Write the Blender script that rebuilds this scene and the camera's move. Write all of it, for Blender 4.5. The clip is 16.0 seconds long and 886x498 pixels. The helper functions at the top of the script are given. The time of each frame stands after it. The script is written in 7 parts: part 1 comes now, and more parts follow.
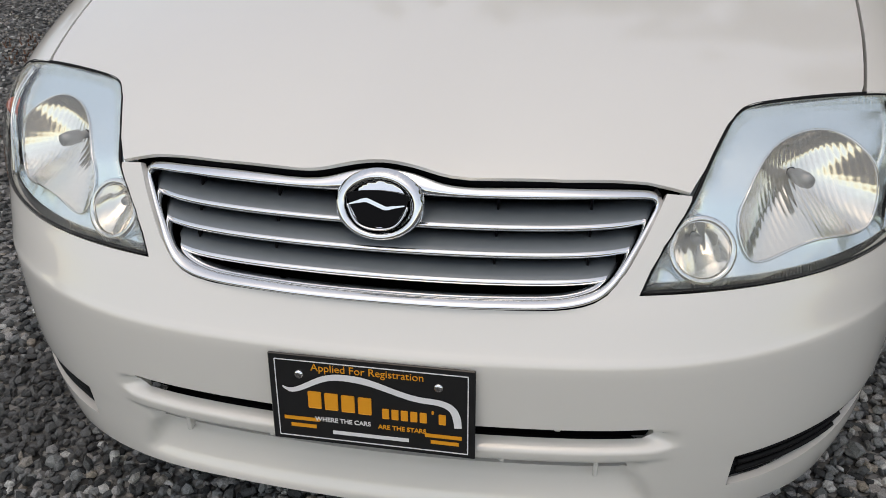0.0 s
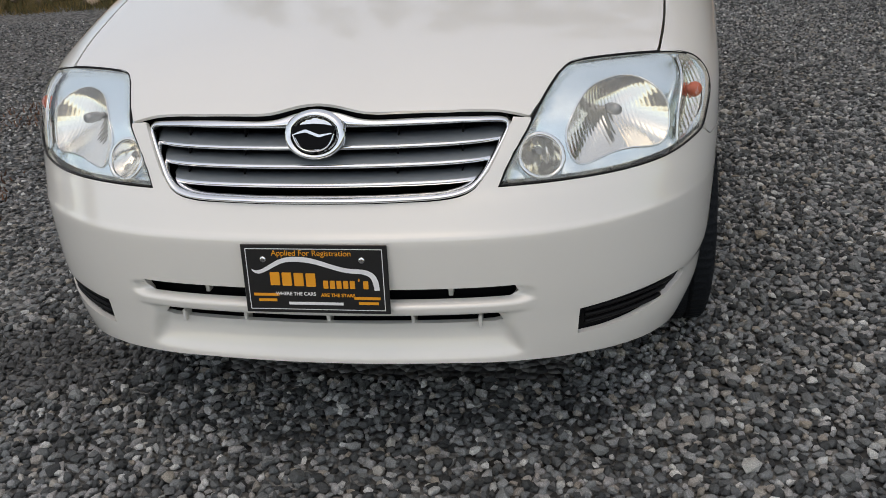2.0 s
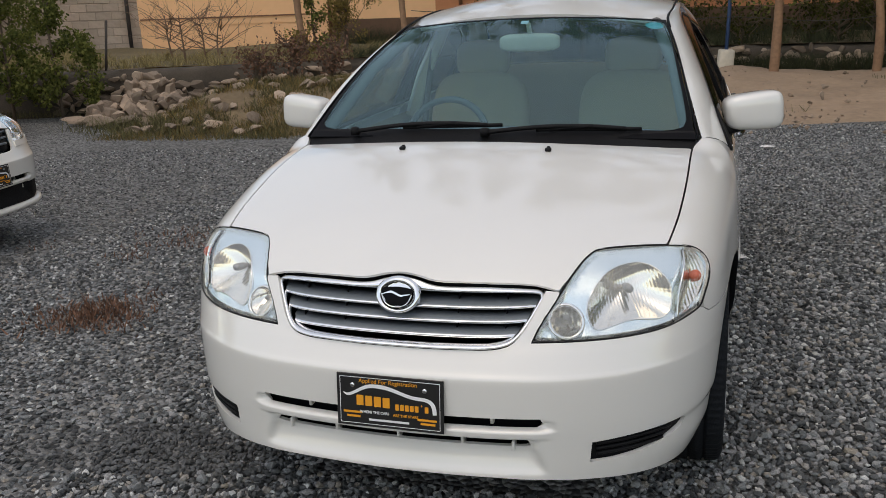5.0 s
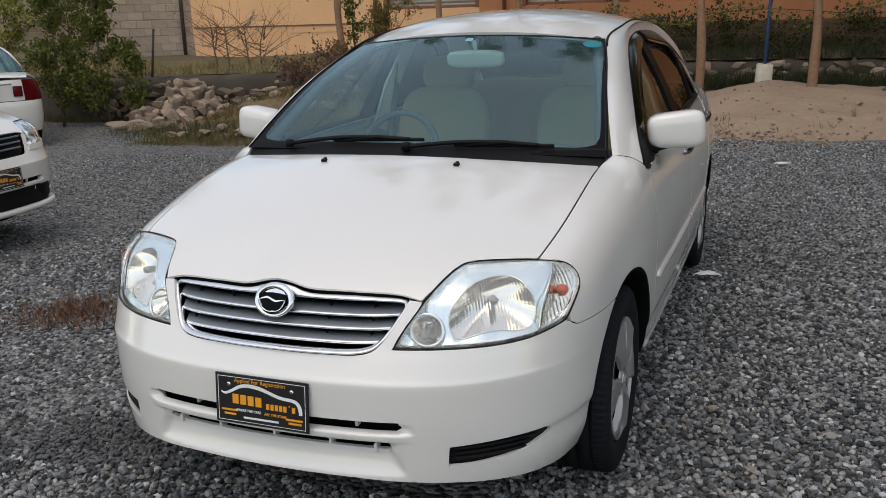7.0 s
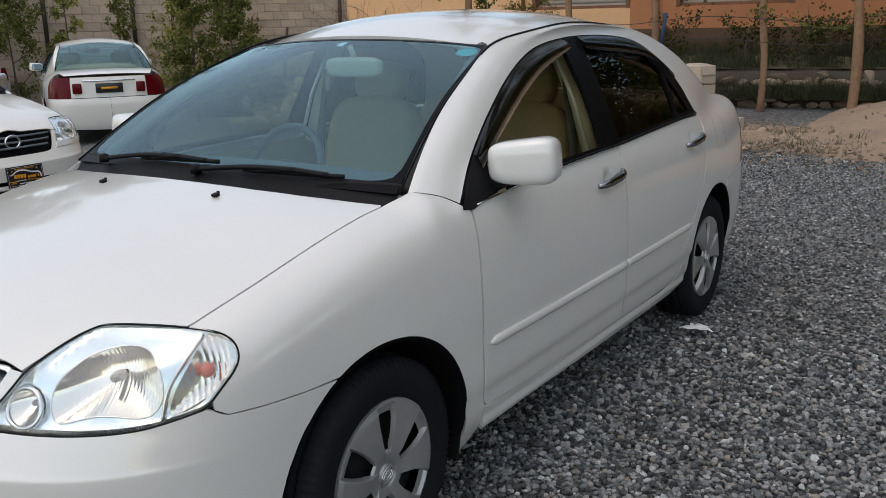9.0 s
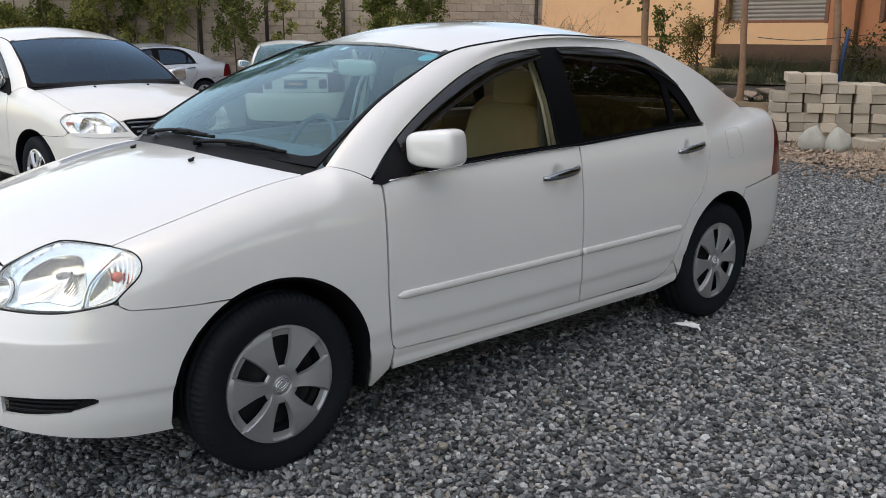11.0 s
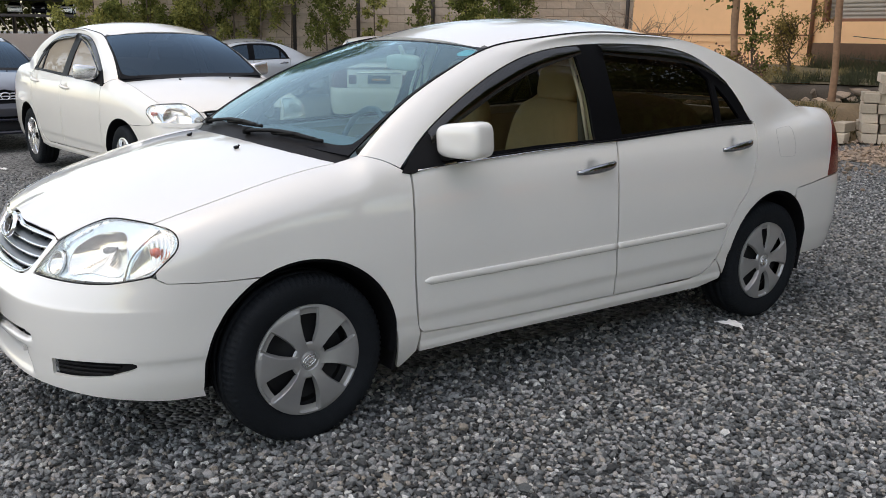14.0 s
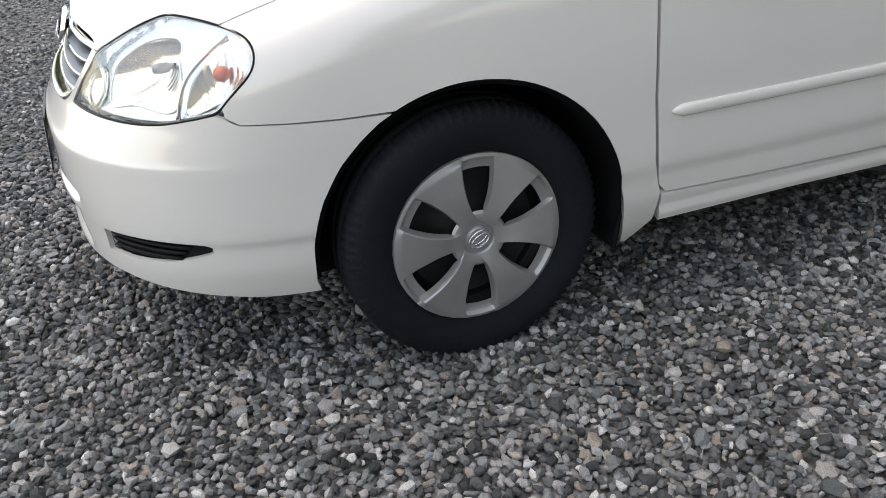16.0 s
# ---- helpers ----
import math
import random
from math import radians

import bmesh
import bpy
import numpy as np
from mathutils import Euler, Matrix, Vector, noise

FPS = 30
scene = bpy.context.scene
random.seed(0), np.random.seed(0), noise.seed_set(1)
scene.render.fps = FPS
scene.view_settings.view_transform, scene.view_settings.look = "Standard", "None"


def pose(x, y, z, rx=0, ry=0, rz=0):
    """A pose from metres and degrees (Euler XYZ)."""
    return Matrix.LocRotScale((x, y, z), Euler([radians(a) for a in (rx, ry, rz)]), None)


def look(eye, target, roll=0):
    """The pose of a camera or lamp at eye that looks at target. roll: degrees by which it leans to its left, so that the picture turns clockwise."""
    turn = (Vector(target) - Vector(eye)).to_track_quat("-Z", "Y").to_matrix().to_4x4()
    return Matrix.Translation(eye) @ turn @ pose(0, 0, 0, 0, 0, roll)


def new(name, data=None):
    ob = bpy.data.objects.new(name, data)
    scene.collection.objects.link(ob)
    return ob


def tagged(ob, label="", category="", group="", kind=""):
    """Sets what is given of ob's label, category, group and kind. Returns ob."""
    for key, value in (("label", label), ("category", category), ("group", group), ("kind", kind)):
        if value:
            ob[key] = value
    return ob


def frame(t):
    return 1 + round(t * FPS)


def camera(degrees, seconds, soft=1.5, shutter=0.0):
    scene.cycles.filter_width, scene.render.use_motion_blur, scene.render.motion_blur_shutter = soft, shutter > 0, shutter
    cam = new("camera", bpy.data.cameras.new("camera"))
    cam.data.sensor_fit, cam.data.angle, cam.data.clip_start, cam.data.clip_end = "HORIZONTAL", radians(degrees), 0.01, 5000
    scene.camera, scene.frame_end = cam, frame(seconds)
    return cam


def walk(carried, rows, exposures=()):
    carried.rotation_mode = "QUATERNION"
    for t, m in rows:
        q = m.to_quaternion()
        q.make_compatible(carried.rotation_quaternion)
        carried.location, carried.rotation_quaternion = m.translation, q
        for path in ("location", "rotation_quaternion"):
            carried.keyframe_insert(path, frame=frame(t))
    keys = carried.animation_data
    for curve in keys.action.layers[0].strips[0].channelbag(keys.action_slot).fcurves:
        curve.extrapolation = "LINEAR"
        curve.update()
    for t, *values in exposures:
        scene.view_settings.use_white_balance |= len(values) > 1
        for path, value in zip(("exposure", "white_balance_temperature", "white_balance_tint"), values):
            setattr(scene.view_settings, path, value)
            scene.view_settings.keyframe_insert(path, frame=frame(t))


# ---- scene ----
cam = camera(53.1, 16.0, soft=0.75)
PATH = [
    (0, (0.284, -0.876, 1.221), (-0.063, 0.846, 0.264), -1.3),
    (0.5, (0.357, -1.107, 1.27), (-0.102, 0.646, 0.423), -2.4),
    (1, (0.416, -1.36, 1.282), (-0.033, 0.413, 0.473), -3.8),
    (1.5, (0.501, -1.483, 1.248), (0.102, 0.301, 0.436), -3.4),
    (2, (0.506, -1.41, 1.169), (0.178, 0.396, 0.375), -3.6),
    (2.5, (0.425, -1.289, 1.121), (0.076, 0.521, 0.346), -3.0),
    (3, (0.351, -1.251, 1.106), (-0.16, 0.531, 0.354), -3.2),
    (3.5, (0.458, -1.265, 1.142), (-0.059, 0.506, 0.369), -2.8),
    (4, (0.619, -1.453, 1.255), (0.076, 0.333, 0.538), -0.6),
    (4.5, (0.68, -1.732, 1.36), (0.125, 0.094, 0.763), -1.8),
    (4.7, (0.703, -1.837, 1.402), (0.141, 0.002, 0.852), -2.0),
    (6.8, (1.174, -1.89, 1.436), (0.465, -0.085, 0.946), -1.5),
    (7, (1.236, -1.792, 1.43), (0.528, 0.009, 0.927), -1.7),
    (7.5, (1.463, -1.55, 1.418), (0.708, 0.232, 0.915), -2.5),
    (8, (1.656, -1.271, 1.409), (0.841, 0.483, 0.898), -2.5),
    (8.2, (1.718, -1.149, 1.417), (0.865, 0.587, 0.908), -2.0),
    (10.3, (2.79, -0.459, 1.383), (1.415, 0.916, 0.917), -0.5),
    (10.5, (2.898, -0.462, 1.395), (1.508, 0.898, 0.929), 0.0),
    (11, (3.133, -0.547, 1.403), (1.693, 0.759, 0.932), 0.2),
    (11.5, (3.288, -0.591, 1.416), (1.81, 0.667, 0.932), -0.1),
    (12, (3.439, -0.623, 1.417), (1.882, 0.536, 0.934), 0.1),
    (12.5, (3.534, -0.633, 1.424), (1.959, 0.501, 0.943), -0.3),
    (13, (3.567, -0.634, 1.428), (1.984, 0.502, 0.977), -0.2),
    (13.5, (3.546, -0.595, 1.423), (1.962, 0.542, 0.979), -0.2),
    (14, (3.374, -0.45, 1.401), (1.807, 0.696, 0.923), 0.5),
    (14.5, (3.16, -0.306, 1.39), (1.601, 0.823, 0.847), 0.5),
    (15, (2.923, -0.113, 1.339), (1.279, 0.81, 0.671), -0.9),
    (15.5, (2.666, 0.052, 1.28), (0.977, 0.777, 0.492), -1.2),
    (16, (2.394, 0.221, 1.184), (0.724, 0.812, 0.256), -4.4),
]
walk(cam, [(t, look(eye, target, roll)) for t, eye, target, roll in PATH],
     [(0, .35, 7850, 7), (4.5, .43, 7750, 7), (7, .5, 7600, 7), (8, .48, 7450, 6), (10.5, .77, 7350, 7), (12.5, .95, 7550, 8), (14.5, .91, 7500, 8), (15, .88, 7400, 8), (16, 1.13, 7600, 8)])

# ---- light ----
world = bpy.data.worlds.new("sky")
scene.world = world
world.use_nodes = True
wn = world.node_tree.nodes
sky = wn.new("ShaderNodeTexSky")
sky.sky_type = "NISHITA"
sky.sun_disc = False
sky.sun_elevation, sky.sun_rotation = radians(70), radians(195)
sky.air_density, sky.dust_density, sky.ozone_density = 1.0, 1.6, 1.2
world.node_tree.links.new(sky.outputs[0], wn["Background"].inputs[0])
wn["Background"].inputs[1].default_value = 0.15

sun_data = bpy.data.lights.new("sun", "SUN")
sun_data.energy, sun_data.angle, sun_data.color = 0.65, radians(170), (1.0, 0.87, 0.72)
sun = new("sun", sun_data)
sun.matrix_world = look((-.6, -2.3, 6.93), (0, 0, 0.4))

# ---- materials ----
def material(name, colour, rough=0.5, metal=0.0, coat=0.0, grain=0.0, grain_scale=40.0, bump=0.0, bump_scale=120.0,
             stain=0.0, stain_scale=2.5, spec=0.5, per_object=0.0, per_island=0.0, emit=0.0):
    """A principled material with variation of colour at two scales and fine relief."""
    m = bpy.data.materials.new(name)
    m.use_nodes = True
    nt = m.node_tree
    b = nt.nodes["Principled BSDF"]
    b.inputs["Roughness"].default_value = rough
    b.inputs["Metallic"].default_value = metal
    b.inputs["Specular IOR Level"].default_value = spec
    b.inputs["Coat Weight"].default_value = coat
    b.inputs["Coat Roughness"].default_value = 0.04
    b.inputs["Base Color"].default_value = (*colour, 1)
    if emit:
        b.inputs["Emission Color"].default_value = (*colour, 1)
        b.inputs["Emission Strength"].default_value = emit
    coords = nt.nodes.new("ShaderNodeTexCoord")

    def noise_at(scale, detail=4.0):
        n = nt.nodes.new("ShaderNodeTexNoise")
        n.inputs["Scale"].default_value, n.inputs["Detail"].default_value = scale, detail
        nt.links.new(coords.outputs["Object"], n.inputs["Vector"])
        return n

    value = None

    def times(a, low, high):
        r = nt.nodes.new("ShaderNodeMapRange")
        r.inputs["To Min"].default_value, r.inputs["To Max"].default_value = low, high
        nt.links.new(a, r.inputs["Value"])
        if value is None:
            return r.outputs[0]
        k = nt.nodes.new("ShaderNodeMath")
        k.operation = "MULTIPLY"
        nt.links.new(value, k.inputs[0])
        nt.links.new(r.outputs[0], k.inputs[1])
        return k.outputs[0]

    if grain:
        value = times(noise_at(grain_scale).outputs["Fac"], 1 - grain, 1 + grain)
    if stain:
        value = times(noise_at(stain_scale, 6.0).outputs["Fac"], 1 - stain, 1 + stain)
    if per_object:
        value = times(nt.nodes.new("ShaderNodeObjectInfo").outputs["Random"], 1 - per_object, 1 + per_object)
    if per_island:
        value = times(nt.nodes.new("ShaderNodeNewGeometry").outputs["Random Per Island"], 1 - per_island, 1 + per_island)
    if value is not None:
        mix = nt.nodes.new("ShaderNodeVectorMath")
        mix.operation = "SCALE"
        mix.inputs[0].default_value = colour
        nt.links.new(value, mix.inputs["Scale"])
        nt.links.new(mix.outputs[0], b.inputs["Base Color"])
    if bump:
        bm = nt.nodes.new("ShaderNodeBump")
        bm.inputs["Strength"].default_value, bm.inputs["Distance"].default_value = bump, 0.01
        nt.links.new(noise_at(bump_scale, 6.0).outputs["Fac"], bm.inputs["Height"])
        nt.links.new(bm.outputs[0], b.inputs["Normal"])
    return m


def pane_material(name, tint, gloss_rough=0.0, ior=1.5, haze=0.0, haze_colour=(0.55, 0.52, 0.45), gleam=(1.0, 1.0, 1.0)):
    """Thin clear or tinted sheet: see-through with a mirror gloss that grows towards grazing."""
    m = bpy.data.materials.new(name)
    m.use_nodes = True
    nt = m.node_tree
    nt.nodes.clear()
    out = nt.nodes.new("ShaderNodeOutputMaterial")
    mix = nt.nodes.new("ShaderNodeMixShader")
    clear = nt.nodes.new("ShaderNodeBsdfTransparent")
    shiny = nt.nodes.new("ShaderNodeBsdfGlossy")
    clear.inputs[0].default_value = (*tint, 1)
    shiny.inputs["Roughness"].default_value = gloss_rough
    shiny.inputs["Color"].default_value = (*gleam, 1)
    # gloss by Schlick's rule, doubled for the two faces of the pane
    facing = nt.nodes.new("ShaderNodeLayerWeight")
    facing.inputs["Blend"].default_value = 0.5
    fifth = nt.nodes.new("ShaderNodeMath")
    fifth.operation = "POWER"
    fifth.inputs[1].default_value = 5.0
    base = ((ior - 1) / (ior + 1)) ** 2
    total = nt.nodes.new("ShaderNodeMapRange")
    total.inputs["To Min"].default_value, total.inputs["To Max"].default_value = min(1.0, 1.8 * base), 1.0
    nt.links.new(facing.outputs["Facing"], fifth.inputs[0])
    nt.links.new(fifth.outputs[0], total.inputs["Value"])
    nt.links.new(total.outputs[0], mix.inputs[0])
    nt.links.new(clear.outputs[0], mix.inputs[1])
    nt.links.new(shiny.outputs[0], mix.inputs[2])
    last = mix.outputs[0]
    if haze:
        dull = nt.nodes.new("ShaderNodeBsdfDiffuse")
        dull.inputs[0].default_value = (*haze_colour, 1)
        both = nt.nodes.new("ShaderNodeMixShader")
        both.inputs[0].default_value = haze
        nt.links.new(last, both.inputs[1])
        nt.links.new(dull.outputs[0], both.inputs[2])
        last = both.outputs[0]
    nt.links.new(last, out.inputs[0])
    return m


def leaf_material(name, colour):
    """Thin leaves: they let part of the light through."""
    m = bpy.data.materials.new(name)
    m.use_nodes = True
    nt = m.node_tree
    nt.nodes.clear()
    out, mix = nt.nodes.new("ShaderNodeOutputMaterial"), nt.nodes.new("ShaderNodeMixShader")
    front, thru = nt.nodes.new("ShaderNodeBsdfDiffuse"), nt.nodes.new("ShaderNodeBsdfTranslucent")
    ramp, geo = nt.nodes.new("ShaderNodeValToRGB"), nt.nodes.new("ShaderNodeNewGeometry")
    ramp.color_ramp.elements[0].color = (*[c * 0.5 for c in colour], 1)
    ramp.color_ramp.elements[1].color = (colour[0] * 1.9, colour[1] * 1.6, colour[2] * 1.5, 1)
    nt.links.new(geo.outputs["Random Per Island"], ramp.inputs[0])
    for s in (front, thru):
        nt.links.new(ramp.outputs[0], s.inputs[0])
    mix.inputs[0].default_value = 0.4
    nt.links.new(front.outputs[0], mix.inputs[1])
    nt.links.new(thru.outputs[0], mix.inputs[2])
    nt.links.new(mix.outputs[0], out.inputs[0])
    return m


PAINT = material("pearl_white_paint", (0.74, 0.72, 0.685), rough=0.30, coat=1.0, stain=0.025, stain_scale=3.0, bump=0.012, bump_scale=900)
PAINT.node_tree.nodes["Principled BSDF"].inputs["Coat IOR"].default_value = 1.75
BLACK = material("black_plastic", (0.008, 0.008, 0.009), rough=0.55, spec=0.15, grain=0.2, bump=0.15, bump_scale=300)
DARK = material("dark_underside", (0.004, 0.004, 0.005), rough=0.95, spec=0.1, stain=0.3)
GLOSSBLACK = material("gloss_black_trim", (0.005, 0.005, 0.006), rough=0.3, spec=0.06, stain=0.2)
CHROME = material("chrome", (0.80, 0.81, 0.83), rough=0.07, metal=1.0, stain=0.04, stain_scale=8)
# Handles mirror dark surroundings; that darkness is put into this chrome's colour.
HANDLECHROME = material("dark_chrome", (0.30, 0.31, 0.33), rough=0.10, metal=1.0, stain=0.05, stain_scale=8)
SATIN = material("satin_silver_plastic", (0.35, 0.35, 0.35), rough=0.36, metal=0.55, grain=0.05, stain=0.08, stain_scale=9, bump=0.03, bump_scale=500)
GRILLEGREY = material("grey_grille_plastic", (0.17, 0.195, 0.215), rough=0.42, metal=0.15, grain=0.08, stain=0.1)
RUBBER = material("tyre_rubber", (0.0100, 0.0118, 0.0145), rough=0.75, spec=0.13, grain=0.25, stain=0.35, stain_scale=6, bump=0.3, bump_scale=160)
STEEL = material("dark_steel_rim", (0.012, 0.012, 0.014), rough=0.6, metal=0.0, spec=0.3, stain=0.4, stain_scale=12)
REFLECTOR = material("headlamp_reflector", (0.95, 0.92, 0.87), rough=0.15, metal=1.0, stain=0.04)
# The blue in this colour stands for sky mirrored in the bowl.
BOWL = material("headlamp_bowl", (0.80, 0.90, 0.96), rough=0.20, metal=0.85, stain=0.06)
AMBER = material("amber_bulb", (0.60, 0.13, 0.07), rough=0.25, coat=0.5, stain=0.15, stain_scale=30)
REDLENS = material("red_lens", (0.11, 0.004, 0.006), rough=0.2, spec=0.15, coat=0.1, stain=0.2, stain_scale=15)
BEIGE = material("beige_cloth", (0.44, 0.31, 0.18), rough=0.85, grain=0.12, stain=0.15, bump=0.25, bump_scale=400)
TRIMBEIGE = material("beige_trim", (0.52, 0.45, 0.34), rough=0.6, grain=0.05, stain=0.1)
CREAMTRIM = material("cream_trim", (0.74, 0.67, 0.52), rough=0.5, grain=0.04, stain=0.06)
PILLARGLINT = material("white_trim", (0.86, 0.85, 0.82), rough=0.35, coat=0.4, grain=0.02)
DASHGREY = material("grey_dashboard", (0.10, 0.105, 0.11), rough=0.6, grain=0.1, bump=0.1, bump_scale=350)
LENS = pane_material("clear_lens", (0.96, 0.96, 0.94), 0.0, 1.5, 0.02, (0.7, 0.74, 0.78))
# Teal haze and blue gleam put the sky's reflection into the glass colour.
SCREEN = pane_material("windscreen_glass", (0.55, 0.82, 0.88), 0.0, 1.52, 0.055, (0.28, 0.56, 0.63), gleam=(0.72, 0.92, 1.0))
SIDEGLASS = pane_material("side_glass", (0.56, 0.52, 0.42), 0.0, 1.45, gleam=(0.8, 0.8, 0.8))
TINTGLASS = pane_material("tinted_glass", (0.11, 0.095, 0.07), 0.0, 1.45, gleam=(0.75, 0.75, 0.75))
# Blue gleam: the sky's tint is painted into the gloss.
DARKGLASS = pane_material("dark_glass", (0.05, 0.055, 0.06), 0.0, 1.5, gleam=(0.55, 0.78, 1.0))
PLATEBLACK = material("plate_black", (0.008, 0.008, 0.009), rough=0.35, coat=0.3, stain=0.2)
ORANGE = material("orange_print", (0.80, 0.33, 0.02), rough=0.5, grain=0.06)
WHITEPRINT = material("white_print", (0.78, 0.78, 0.80), rough=0.5, grain=0.04)


# ---- mesh tools ----
class Shape:
    """Vertices and faces gathered from several pieces."""

    def __init__(self):
        self.v, self.f = [], []

    def add(self, verts, faces, m=None):
        n = len(self.v)
        if m is not None:
            verts = [tuple(m @ Vector(p)) for p in verts]
        self.v += [tuple(map(float, p)) for p in verts]
        self.f += [tuple(n + int(i) for i in face) for face in faces]
        return self


def part(name, shape, mat, parent=None, label="", smooth=True, angle=None):
    """One mesh object from a Shape or a bmesh, under its thing."""
    me = bpy.data.meshes.new(name)
    if isinstance(shape, Shape):
        me.from_pydata(shape.v, [], shape.f)
        b = bmesh.new()
        b.from_mesh(me)
    else:
        b = shape
    if smooth:
        for face in b.faces:
            face.smooth = True
        if angle:
            limit = radians(angle)
            for e in b.edges:
                if len(e.link_faces) == 2 and e.calc_face_angle(0) > limit:
                    e.smooth = False
    b.to_mesh(me)
    b.free()
    me.materials.append(mat)
    ob = new(name, me)
    if parent:
        ob.parent = parent
    return tagged(ob, label) if label else ob


def fixed(shape):
    """The shape with its faces turned outwards."""
    b = bmesh.new()
    vs = [b.verts.new(p) for p in shape.v]
    for face in shape.f:
        try:
            b.faces.new([vs[i] for i in face])
        except ValueError:
            pass
    bmesh.ops.recalc_face_normals(b, faces=b.faces)
    b.verts.index_update()
    out = Shape().add([v.co for v in b.verts], [[v.index for v in f.verts] for f in b.faces])
    b.free()
    return out


def spline(xs, ys, lead=None, tail=None):
    """A C2 cubic through the points; lead and tail: slopes at the ends, else natural."""
    x, y = np.asarray(xs, float), np.asarray(ys, float)
    n, h = len(x), np.diff(x)
    a, r = np.zeros((n, n)), np.zeros(n)
    for i in range(1, n - 1):
        a[i, i - 1], a[i, i], a[i, i + 1] = h[i - 1], 2 * (h[i - 1] + h[i]), h[i]
        r[i] = 6 * ((y[i + 1] - y[i]) / h[i] - (y[i] - y[i - 1]) / h[i - 1])
    a[0, 0] = a[-1, -1] = 1
    if lead is not None:
        a[0, :2], r[0] = (2 * h[0], h[0]), 6 * ((y[1] - y[0]) / h[0] - lead)
    if tail is not None:
        a[-1, -2:], r[-1] = (h[-1], 2 * h[-1]), 6 * (tail - (y[-1] - y[-2]) / h[-1])
    m = np.linalg.solve(a, r)

    def at(t):
        t = np.asarray(t, float)
        i = np.clip(np.searchsorted(x, t) - 1, 0, n - 2)
        u, w, k = t - x[i], x[i + 1] - t, h[i]
        return m[i] * w**3 / (6 * k) + m[i + 1] * u**3 / (6 * k) + (y[i] / k - m[i] * k / 6) * w + (y[i + 1] / k - m[i + 1] * k / 6) * u

    return at


def pchip(xs, ys):
    """A smooth curve through the points that never overshoots."""
    x, y = np.asarray(xs, float), np.asarray(ys, float)
    h, d = np.diff(x), np.diff(y) / np.diff(x)
    s = np.zeros(len(x))
    s[0], s[-1] = d[0], d[-1]
    for i in range(1, len(x) - 1):
        if d[i - 1] * d[i] > 0:
            w1, w2 = 2 * h[i] + h[i - 1], h[i] + 2 * h[i - 1]
            s[i] = (w1 + w2) / (w1 / d[i - 1] + w2 / d[i])

    def at(t):
        t = np.clip(np.asarray(t, float), x[0], x[-1])
        i = np.clip(np.searchsorted(x, t) - 1, 0, len(x) - 2)
        u = (t - x[i]) / h[i]
        return y[i] * (1 + 2 * u) * (1 - u) ** 2 + s[i] * h[i] * u * (1 - u) ** 2 + y[i + 1] * u * u * (3 - 2 * u) + s[i + 1] * h[i] * u * u * (u - 1)

    return at


def curve_through(points, count, closed=False):
    """Points of a smooth curve through the given ones, evenly spaced."""
    p = np.asarray(points, float)
    if closed:
        p = np.vstack([p[-3:], p, p[:3]])
    t = np.r_[0, np.cumsum(np.sqrt(np.linalg.norm(np.diff(p, axis=0), axis=1)))]
    fs = [spline(t, p[:, k]) for k in range(p.shape[1])]
    lo, hi = (t[3], t[-3]) if closed else (t[0], t[-1])
    fine = np.linspace(lo, hi, 1200)
    q = np.stack([f(fine) for f in fs], 1)
    run = np.r_[0, np.cumsum(np.linalg.norm(np.diff(q, axis=0), axis=1))]
    want = np.linspace(0, run[-1], count + 1)[:-1] if closed else np.linspace(0, run[-1], count)
    return np.stack([np.interp(want, run, q[:, k]) for k in range(p.shape[1])], 1)


def inside(poly, pts):
    """Which of the points lie in the polygon."""
    p, q = np.asarray(poly, float), np.asarray(pts, float)
    a, b = p, np.roll(p, -1, 0)
    x, y = q[:, 0:1], q[:, 1:2]
    cross = ((a[:, 1] > y) != (b[:, 1] > y)) & (x < (b[:, 0] - a[:, 0]) * (y - a[:, 1]) / (b[:, 1] - a[:, 1] + 1e-15) + a[:, 0])
    return cross.sum(1) % 2 == 1


def shrunk(poly, gap):
    """The polygon drawn in by gap on all sides (out if negative)."""
    p = np.asarray(poly, float)
    area = 0.5 * np.sum(p[:, 0] * np.roll(p[:, 1], -1) - np.roll(p[:, 0], -1) * p[:, 1])
    e = np.roll(p, -1, 0) - p
    n = np.stack([-e[:, 1], e[:, 0]], 1) * np.sign(area)
    n /= np.linalg.norm(n, axis=1, keepdims=True) + 1e-12
    before = np.roll(n, 1, 0)
    k = (n + before) / np.maximum(1 + (n * before).sum(1, keepdims=True), 0.35)
    return p + gap * k


def dense(poly, step):
    p, out = np.asarray(poly, float), []
    for a, b in zip(p, np.roll(p, -1, 0)):
        k = max(1, int(np.ceil(np.linalg.norm(b - a) / step)))
        out += [a + (b - a) * i / k for i in range(k)]
    return np.array(out)


